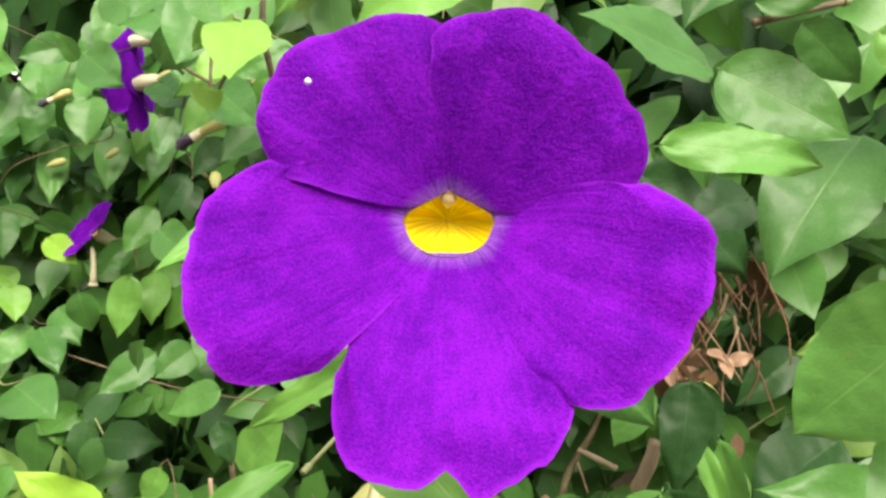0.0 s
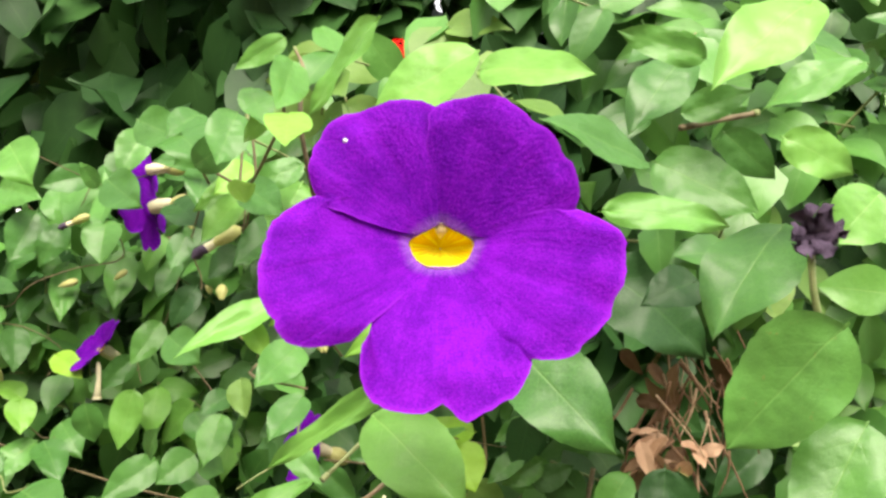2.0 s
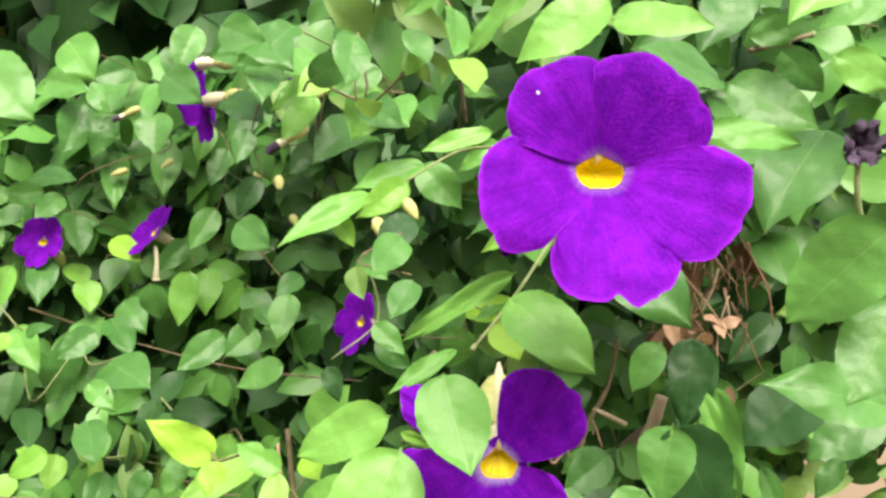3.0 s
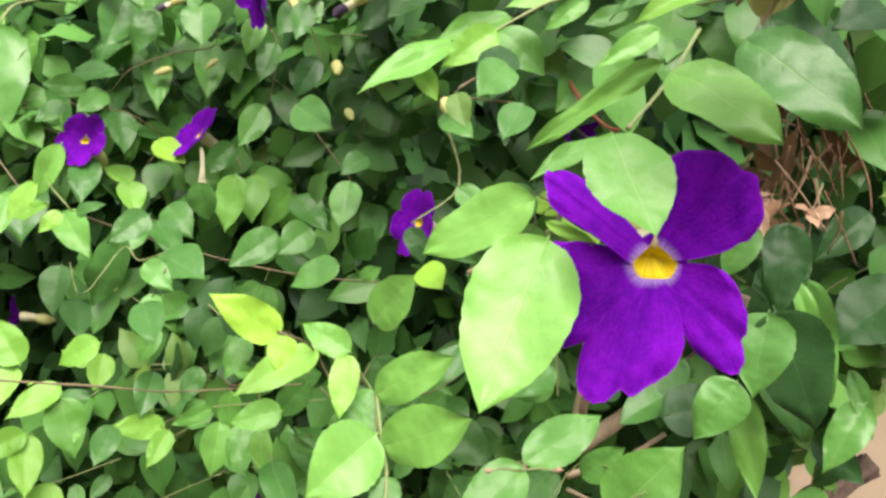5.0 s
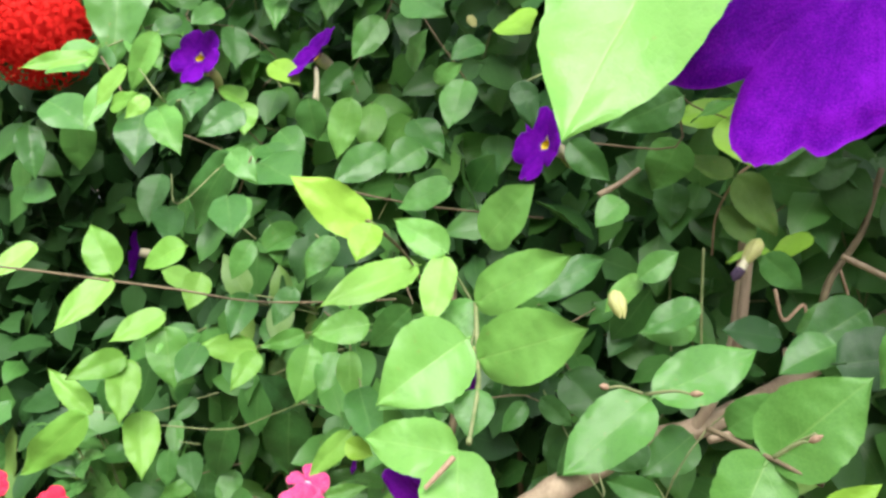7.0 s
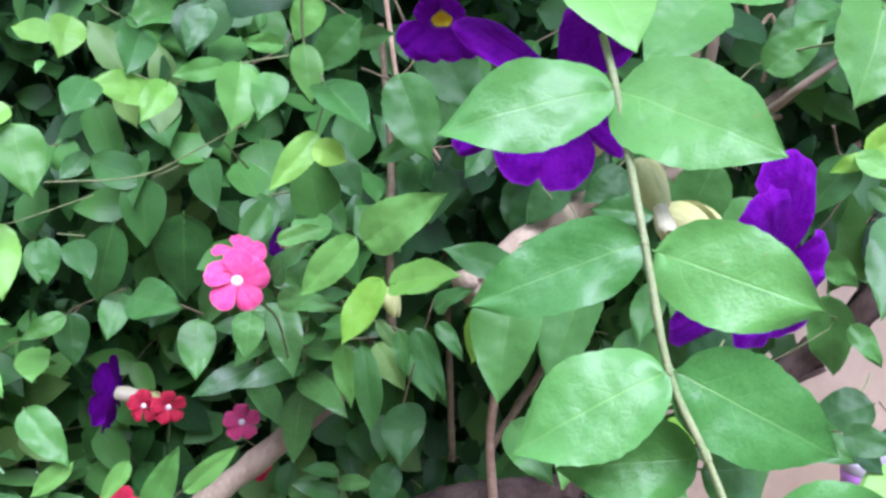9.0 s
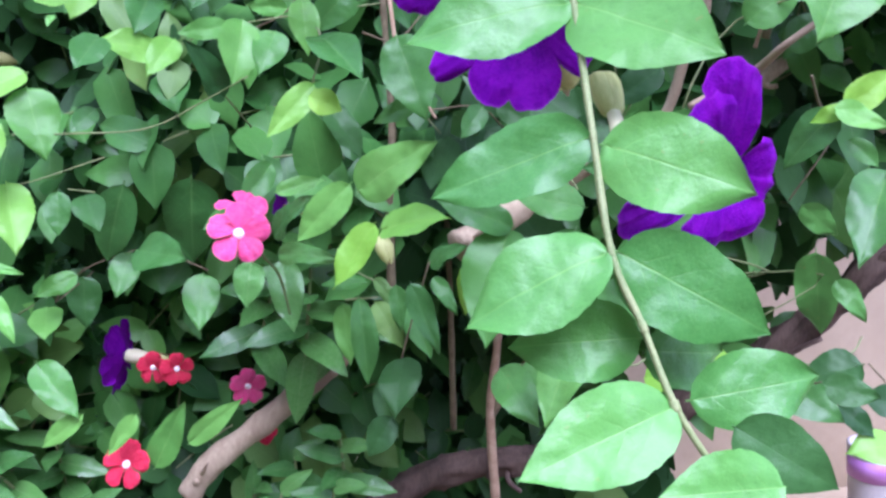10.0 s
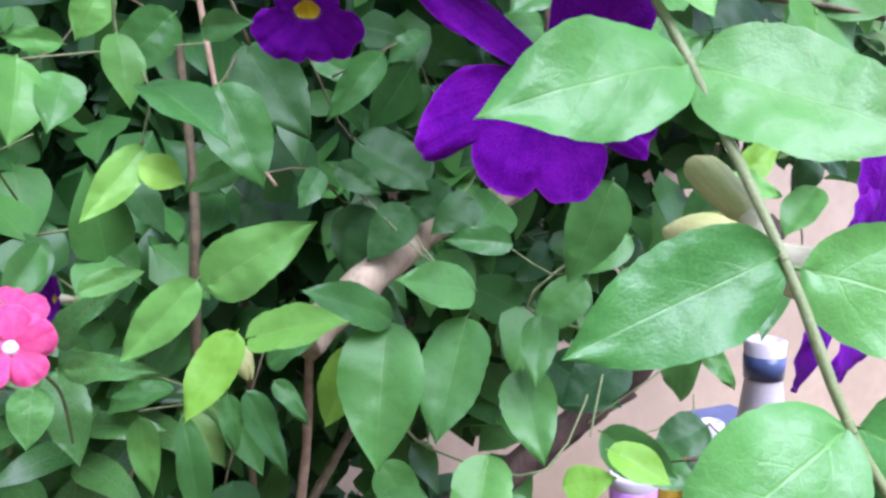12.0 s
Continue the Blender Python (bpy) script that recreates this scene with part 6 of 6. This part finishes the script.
branch("twig", "thin dark upright twig", [(-9.0, 50.0, -50.0), (-9.2, 49.0, -42.0), (-9.5, 48.0, -34.0)], 0.25, 0.2, STEM_BROWN, "twig", 7)
branch("stick", "short pale broken stick", [(10.6, 33.0, -18.6), (11.0, 32.5, -17.2), (11.4, 32.3, -15.6)], 0.42, 0.40, WOOD_PALE, "stick", 10)
branch("twig", "stout pale brown twig", [(3.2, 35.6, -17.0), (3.0, 35.3, -18.5), (2.8, 34.8, -21.4), (2.6, 35.5, -24.0)], 0.24, 0.28, WOOD_PALE, "twig", 8)
branch("twig", "thin zigzag tan twig", [(4.5, 35.4, -19.4), (5.0, 35.2, -21.0), (6.0, 35.5, -20.2), (6.2, 35.4, -21.5), (6.0, 36.0, -23.5)], 0.10, 0.10, STRAW, "twig", 6)
branch("twig", "bent brown twig in the hedge", [(9.8, 37.2, -13.0), (9.1, 36.7, -15.8), (8.6, 36.4, -16.9), (7.4, 36.0, -18.8), (6.9, 35.6, -20.4), (6.6, 36.2, -23.0)], 0.16, 0.22, STEM_BROWN, "twig", 7)
branch("stick", "short pale tan stick", [(7.9, 36.2, -17.6), (9.0, 36.0, -18.1), (10.1, 35.8, -18.6)], 0.15, 0.17, WOOD_PALE, "stick", 8)
branch("twig", "thin forked tan twig", [(7.8, 36.1, -18.2), (8.2, 36.0, -19.3), (8.5, 36.0, -20.2)], 0.08, 0.07, STRAW, "twig", 6)
branch("twig", "short pale brown twig between leaves", [(-4.9, 34.6, -14.6), (-4.0, 34.8, -14.1), (-2.8, 35.2, -13.2)], 0.16, 0.14, WOOD_PALE, "twig", 7)
branch("twig", "thin upright green-brown twig", [(0.7, 35.1, -17.3), (0.7, 34.6, -20.3), (0.8, 34.4, -22.5)], 0.07, 0.07, STEM_GREEN, "twig", 6)
branch("twig", "thin reddish bent twig", [(0.5, 33.0, -2.5), (1.2, 30.0, -4.5), (2.6, 29.0, -5.8), (4.0, 31.0, -5.0)], 0.12, 0.08, STEM_RED, "twig", 6)
branch("twig", "long thin stem through the hedge", [(-34.0, 46.0, -12.0), (-26.0, 45.0, -14.5), (-17.0, 42.0, -16.0), (-8.0, 40.0, -16.5)], 0.09, 0.06, STEM_BROWN, "twig", 6)

# a tangle of straw and dead leaves caught in the hedge
litter = random.Random(5)
nest_at = Matrix.Translation(place(13.5, 30.0, -8.5))
nest = thing("straw_tangle", nest_at, "tangle of dry brown straw caught in the hedge", "straw")
for k in range(46):
    a = Vector((litter.gauss(13.6, 1.3), litter.uniform(29, 33), litter.gauss(-6.5, 2.6)))
    w = Vector((litter.gauss(0.1, 0.45), litter.gauss(0, 0.25), -1)).normalized() * litter.uniform(2.0, 5.0)
    line = [place(*a) - nest_at.translation, place(*(a + w * 0.5 + Vector((litter.gauss(0, 0.25), 0.1, 0)))) - nest_at.translation, place(*(a + w)) - nest_at.translation]
    part("straw", tube_mesh("straw", line, litter.uniform(0.0004, 0.0011), 0.0004, litter.choice((STRAW, STRAW_DARK, STRAW_DARK)), 5, 0.2, 3), nest)
for k in range(44):
    near = k % 2 == 0                  # pinkish ones lie together at the tangle's foot
    x, z = (litter.gauss(11.6, 1.1), litter.gauss(-10.6, 0.7)) if near else (litter.gauss(14.0, 2.0), litter.gauss(-7.5, 4.0))
    y = litter.uniform(29.5, 31.5) if near else litter.uniform(31, 36)
    d = thing("dry_leaf", Matrix.Translation(place(x, y, z)), "curled pinkish-tan dry leaf caught in the hedge" if near else "curled brown dry leaf caught in the hedge", "leaf", "dry leaves")
    tip = place(x, y, z) + Vector((litter.gauss(0, 1), litter.gauss(0, 0.6), litter.gauss(-0.5, 0.7))).normalized() * (litter.uniform(0.010, 0.022) if near else litter.uniform(0.015, 0.032))
    part("blade", FINE["dry" if near else "dead"][litter.choice((1, 3, 4))], d, leaf_pose(place(x, y, z), tip, OUT + Vector((litter.gauss(0, 0.8), litter.gauss(0, 0.4), litter.gauss(0, 0.8))), 0.85))


def withered(x, y, z):
    """A shrivelled dark flower head on a bent stalk."""
    m = Matrix.Translation(place(x, y, z))
    f = thing("withered_flower", m, "shrivelled dark violet flower on a bent stalk", "flower")
    for k in range(6):
        a = k * 1.05
        d = Vector((math.cos(a) * 0.8, -0.5, math.sin(a) * 0.8 + 0.2))
        verts = []
        for i in range(6):
            s = i / 5
            for j in range(5):
                c = -1 + j / 2
                q = d * (0.9 * s) + Vector((-math.sin(a), 0.3 * c, math.cos(a))) * c * 0.32 * (1 - 0.3 * s)
                verts.append((q + Vector((noise.noise((k, s * 3, c)), noise.noise((c, k, s * 3)), noise.noise((s * 3, c, k)))) * 0.35) * CM)
        part("petal", mesh_of("petal", verts, grid_faces(6, 5), WITHERED), f)
    part("calyx", rings("calyx", [(0.9, 0.5, 0.1, 0.05, 0.05), (0.7, 0.5, 0.2, 0.3, 0.28), (0.5, 0.4, 0.3, 0.2, 0.2)], STRAW, 8), f, None, "dry tan calyx")
    part("stalk", tube_mesh("stalk", [Vector((0, 0, -0.2)) * CM, Vector((0.1, 0.1, -1.5)) * CM, Vector((0.6, 0.4, -3.0)) * CM], 0.0009, 0.0011, STEM_GREEN, 7), f)
    return f


withered(9.9, 8.2, -0.1)
grains = rings("pollen_grain", [(0, 0, -0.03, 0.01, 0.01), (0, 0, -0.01, 0.036, 0.036), (0, 0, 0.02, 0.034, 0.036), (0, 0, 0.04, 0.01, 0.01)], PALE_EYE, 8)
grain_at = Matrix.Translation(place(-1.53, -0.42, 1.1))
speck = thing("pollen_grain", grain_at, "tiny white speck lying on a purple petal", "speck")
part("grain", grains, speck)

# flowers and wood that stand free of the leaves before them: place, room to the sides, room in front
FREE = [(-20.3, 31.2, -32.1, 4.5, 14), (-31.6, 47.4, -42.9, 6.0, 16), (-28.8, 38.2, -46.6, 3.5, 10), (-28.5, 45.8, -43.4, 5.5, 14), (-23.6, 48.6, -45.8, 5.0, 16), (-40.5, 36.0, -35.8, 3.5, 8), (-25.8, 46.4, -50.4, 3.0, 12), (-21.0, 46.6, -46.7, 3.5, 12), (-17.5, 45.8, -43.5, 3.5, 12), (-47.5, 49.5, -4.0, 7.0, 14), (-18.6, 40.1, 3.3, 3, 8), (-24.6, 47.2, -6.4, 3.5, 10), (-32.0, 44.5, -6.6, 3.5, 10), (-8.1, 39.5, -12.0, 3.5, 10), (-43.8, 55.9, -22.4, 3.5, 10), (1.5, 36.0, -12.5, 5.5, 16)]


def free(x, y, z):
    return any(abs(x - p) < r and abs(z - q) < r and o - far < y < o + 2 for p, o, q, r, far in FREE)


# periwinkle plants at the hedge's foot
NARROW = [leaf_mesh("leaf", 11, 7, 0.20, LEAF["glossy"], 0.30, 0.22, 0.02, 0.8, 0.7 + k, 0.06) for k in range(3)]
for k in range(64):
    x, z = litter.uniform(-44, -16), litter.uniform(-56, -36)
    y = 46 + litter.uniform(-5, 5)
    if any(free(x + a, y - 2, z + b) for a, b in ((0, 0), (3, 0), (-3, 0), (0, 2), (0, -2))):
        continue
    plant = thing("periwinkle_plant", Matrix.Translation(place(x, y, z)), "periwinkle shoot with narrow glossy dark green leaves", "plant", "periwinkle plants")
    up = Vector((litter.gauss(0, 0.3), -0.35, 1)).normalized()
    part("stem", tube_mesh("stem", [up * -0.06, up * -0.02, up * 0.03], 0.0014, 0.0008, STEM_GREEN, 6), plant)
    for j in range(8):
        a = j * 2.4 + k
        at = place(x, y, z) + up * (0.03 - 0.011 * j)
        out = (Vector((math.cos(a), -0.5 + 0.5 * math.sin(a), 0.35 - 0.12 * j))).normalized()
        part("leaf", NARROW[j % 3], plant, leaf_pose(at, at + out * (0.028 + 0.0028 * j), up + Vector((0, -0.6, 0))))


# ---- the wall and the pot behind the hedge, the ground ----
def slab(name, lo, hi, material, label, category, kind="structure"):
    """A box between two corners, in centimetres, with slightly rounded edges."""
    a, b = place(*lo), place(*hi)
    bm = bmesh.new()
    bmesh.ops.create_cube(bm, size=1.0)
    bmesh.ops.scale(bm, vec=b - a, verts=bm.verts)
    bmesh.ops.bevel(bm, geom=bm.edges[:], offset=0.006, segments=2, affect="EDGES")
    me = bpy.data.meshes.new(name)
    bm.to_mesh(me)
    bm.free()
    me.materials.append(material)
    ob = new(name, me)
    ob.location = (a + b) / 2
    return tagged(ob, label, category, "", kind)


slab("wall_garden", (-20, 95, -118), (160, 115, 30), PLASTER, "plain beige plastered garden wall behind the hedge", "wall")
ground_mesh = mesh_of("ground", [(x * 60.0, y * 60.0, 0.04 * noise.noise((x * 9, y * 9, 0))) for y in (-1, -0.05, -0.01, 0, 0.01, 0.05, 1) for x in (-1, -0.05, -0.01, 0, 0.01, 0.05, 1)], grid_faces(7, 7), SOIL)
tagged(new("ground", ground_mesh), "bare brown garden soil", "ground", "", "structure")

# two unseen walls, added to keep low sky light off the hedge
slab("wall_house", (-420, -330, -118), (420, -310, 210), PLASTER, "added unseen wall that blocks the low sky", "wall")
slab("wall_side", (-330, -310, -118), (-310, 300, 130), PLASTER, "added unseen side wall that blocks the low sky", "wall")

slab("ledge", (22, 60, -118), (160, 95, -79), PLASTER, "low beige plastered ledge before the wall", "ledge")


def vessel(name, x, y, label, category, rows, skin, sides=24):
    """A turned pot or vase standing on the ledge: rows of height and radius."""
    v = thing(name, Matrix.Translation(place(x, y, -79)), label, category)
    part("body", rings("body", [(0, 0, 0, 0.05, 0.05)] + [(0, 0, h, r, r) for h, r in rows], skin, sides), v)
    return v


cup = vessel("flower_pot", 40.2, 76.0, "small lilac and white pot on the ledge", "pot", [(0, 2.0), (8, 2.4), (13.5, 2.8), (14.6, 3.0), (14.8, 2.6), (14, 2.5), (13.5, 0.05)], WHITE)
part("band", rings("band", [(0, 0, 11.0, 2.58, 2.58), (0, 0, 11.0, 2.72, 2.72), (0, 0, 13.4, 2.88, 2.88), (0, 0, 13.4, 2.7, 2.7)], PURPLE_PRINT, 24), cup, None, "purple printed band")
cup = vessel("flower_pot", 48.3, 79.0, "yellow painted pot on the ledge", "pot", [(0, 1.4), (10, 1.6), (16.5, 1.8), (17, 1.9), (17.2, 1.6), (16, 1.5), (15.5, 0.05)], YELLOW_PAINT)
jug = vessel("jug", 50.8, 75.0, "white jug with a red-brown front on the ledge", "jug", [(0, 2.0), (6, 2.6), (14, 2.5), (18, 1.7), (20, 1.5), (20.2, 1.2), (19, 1.2), (18.5, 0.05)], WHITE)
part("panel", rings("panel", [(0.4, -2.1, 4, 0.1, 0.1), (0.4, -2.2, 6, 1.6, 0.7), (0.4, -2.2, 13, 1.6, 0.7), (0.3, -1.5, 17.5, 1.1, 0.5), (0.3, -1.3, 18.5, 0.1, 0.1)], TERRACOTTA, 14), jug, None, "red-brown panel")
crate = slab("box", (56.5, 80, -79), (66, 88, -65), WHITE, "small white box with a blue lid", "box", "")
lid = slab("lid", (56.2, 79.7, -64.8), (66.3, 88.3, -62.5), BLUE_GLAZE, "dark blue lid", "", "")
lid.parent = crate
lid.matrix_parent_inverse = crate.matrix_basis.inverted()
vase = vessel("vase", 47.5, 64.0, "slim white vase with a dark blue band", "vase", [(0, 2.2), (10, 3.0), (22, 2.8), (29, 1.9), (33, 2.2), (33.2, 1.8), (29, 1.4), (28.5, 0.05)], WHITE)
part("band", rings("band", [(0, 0, 29.0, 1.85, 1.85), (0, 0, 29.0, 2.05, 2.05), (0, 0, 31.5, 2.2, 2.2), (0, 0, 31.5, 2.0, 2.0)], BLUE_GLAZE, 24), vase, None, "dark blue glazed band")

# ---- the rest of the hedge ----
FRONT = [  # places on the hedge's outer face, in centimetres
    (-44, 44, -13), (-42, 50, -20), (-37, 40, -30), (-31, 44, -6), (-30, 47, 0), (-26, 33, -23), (-24, 48, -8), (-21, 48, 0), (-17, 40, 6),
    (-22, 46, -13), (-13, 38, -14), (-8, 42, -12), (-7, 30, 2), (0, 22, 4), (5, 13, 4), (11, 14, 3), (8, 28, -6), (14, 30, -10), (2, 34, -13), (6, 38, -23),
    (11, 34, -22), (-20, 34, -32), (-13, 33, -31), (-10, 36, -25), (-17, 53, -43), (-25, 52, -46), (-31, 52, -40), (-22, 50, -38), (-6, 56, -50), (20, 50, -48), (0, 38, -32),
]


def front(x, z):
    """How deep the hedge's face lies, in centimetres."""
    a = b = 0.0
    for px, py, pz in FRONT:
        w = 1 / ((x - px) ** 2 + (z - pz) ** 2 + 9) ** 1.5
        a, b = a + w * py, b + w
    return a / b


def top(x):
    """How high the hedge's leaves reach, in centimetres."""
    return 9 + 0.12 * (x + 8) if x < -8 else 9 + 0.5 * (x + 8)


def bare(x, z):
    """Where dry litter or the wall shows between the leaves."""
    if ((x - 13.5) / 4.5) ** 2 + ((z + 8.5) / 6.5) ** 2 < 1:
        return True
    return (x > 16 and z < min(-38 + 1.1 * (x - 16), -25)) or (x > 4 and z < -47)


def shady(x, z):
    """A thin place in the hedge's face, open to the dark inside."""
    return (x < -36 and -34 < z < -9) or (x < -28 and -27 < z < -12)


rng = random.Random(7)


def wild(k):
    return Vector((rng.gauss(0, k), rng.gauss(0, k), rng.gauss(0, k)))


made = 0
while made < 215:
    low = made >= 203                 # the last ones thicken the foot of the hedge
    x, z = (rng.uniform(-45, -14), rng.uniform(-50, -34)) if low else (rng.uniform(-62, 40), rng.uniform(-58, 24))
    y = front(x, z) + (rng.uniform(1, 5) if low else rng.uniform(4, 11))
    if z > top(x) or bare(x, z) or free(x, y, z) or free(x, y - 3, z) or (shady(x, z) and rng.random() < 0.85):
        continue
    made += 1
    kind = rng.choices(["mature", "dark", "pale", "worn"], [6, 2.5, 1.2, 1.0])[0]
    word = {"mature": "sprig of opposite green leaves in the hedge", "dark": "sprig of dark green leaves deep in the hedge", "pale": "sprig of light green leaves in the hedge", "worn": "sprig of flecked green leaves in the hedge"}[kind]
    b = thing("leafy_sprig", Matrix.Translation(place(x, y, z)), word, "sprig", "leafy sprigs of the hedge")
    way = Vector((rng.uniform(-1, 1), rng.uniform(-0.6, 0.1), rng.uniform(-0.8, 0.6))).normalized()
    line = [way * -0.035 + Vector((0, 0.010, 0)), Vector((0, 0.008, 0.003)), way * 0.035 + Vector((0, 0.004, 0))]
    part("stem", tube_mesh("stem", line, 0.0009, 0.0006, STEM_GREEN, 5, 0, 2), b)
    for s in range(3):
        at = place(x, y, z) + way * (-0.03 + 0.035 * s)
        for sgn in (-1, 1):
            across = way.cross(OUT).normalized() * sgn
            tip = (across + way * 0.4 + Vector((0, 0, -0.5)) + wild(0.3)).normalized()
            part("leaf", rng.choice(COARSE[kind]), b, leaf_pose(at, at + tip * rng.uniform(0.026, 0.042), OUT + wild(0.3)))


def foliage(name, label, count, where, size, kinds):
    """Very many leaves as one object."""
    verts, faces, uvs = [], [], []
    sample = [leaf_mesh("leaf", 5, 5, h, LOOSE[kinds], f, d, w, t, i + 0.5, 0.05) for i, (h, f, d, w, t) in enumerate(SHAPES)]
    shapes = []
    for me in sample:
        uv = {}
        for loop in me.loops:
            uv[loop.vertex_index] = tuple(me.uv_layers[0].data[loop.index].uv)
        shapes.append(([v.co.copy() for v in me.vertices], [tuple(p.vertices) for p in me.polygons], [uv[i] for i in range(len(me.vertices))]))
    done = 0
    while done < count:
        p = where()
        if p is None:
            continue
        done += 1
        base = place(*p)
        tip = base + (Vector((0, -0.2, -0.7)) + wild(0.6)).normalized() * rng.uniform(*size)
        m = leaf_pose(base, tip, OUT + wild(0.45))
        vs, fs, us = rng.choice(shapes)
        k = len(verts)
        verts += [m @ v for v in vs]
        faces += [tuple(k + i for i in f) for f in fs]
        uvs += us
    return tagged(new(name, mesh_of(name, verts, faces, LOOSE[kinds], uvs)), label, "foliage", "", "stuff")


def inner():
    x, z = rng.uniform(-75, 45), rng.uniform(-64, 26)
    if z > top(x) - 1 or bare(x, z) or (x > -9 and z > -13 and rng.random() < 0.75):
        return None
    return x, front(x, z) + rng.uniform(9, 26), z


def outer():
    x, z = rng.uniform(-66, 42), rng.uniform(-60, 24)
    y = front(x, z) + rng.uniform(4, 12)
    if z > top(x) or bare(x, z) or free(x, y, z) or (shady(x, z) and rng.random() < 0.93) or (-9 < x < 9 and z > -13 and y < 37 and rng.random() < 0.8):
        return None
    return x, y, z


def behind():
    x, z = rng.uniform(-150, 60), rng.uniform(-118, 85)
    if x > 0 and z < -20:
        return None
    return x, rng.uniform(82, 93) if x > -22 else rng.uniform(85, 150), z


def sunlit():
    return rng.uniform(-80, -52), rng.uniform(105, 125), rng.uniform(14, 40)


# the inside's leaves carry the shade in their colour, so gaps look dark
foliage("hedge_foliage", "inner leaves of the hedge, darkened for shade", 3600, inner, (0.028, 0.045), "dark")
foliage("hedge_foliage", "green leaves of the hedge's outer shoots", 1000, outer, (0.026, 0.042), "mature")
foliage("hedge_foliage", "leaves inside the hedge, darkened for shade", 1500, inner, (0.026, 0.042), "dark")
foliage("shrub_foliage", "shrub leaves behind the hedge, in the shade-dark green", 10500, behind, (0.07, 0.12), "dark")
foliage("shrub_foliage", "shrub leaves behind the hedge, coloured yellow as if sunlit", 70, sunlit, (0.03, 0.06), "yellow")


def foot():
    x, z = rng.uniform(-72, 14), rng.uniform(-119, -58)
    return x, rng.uniform(52, 78), z


foliage("hedge_foliage", "leaves down to the hedge's foot, in the shade-dark green", 2600, foot, (0.035, 0.055), "dark")
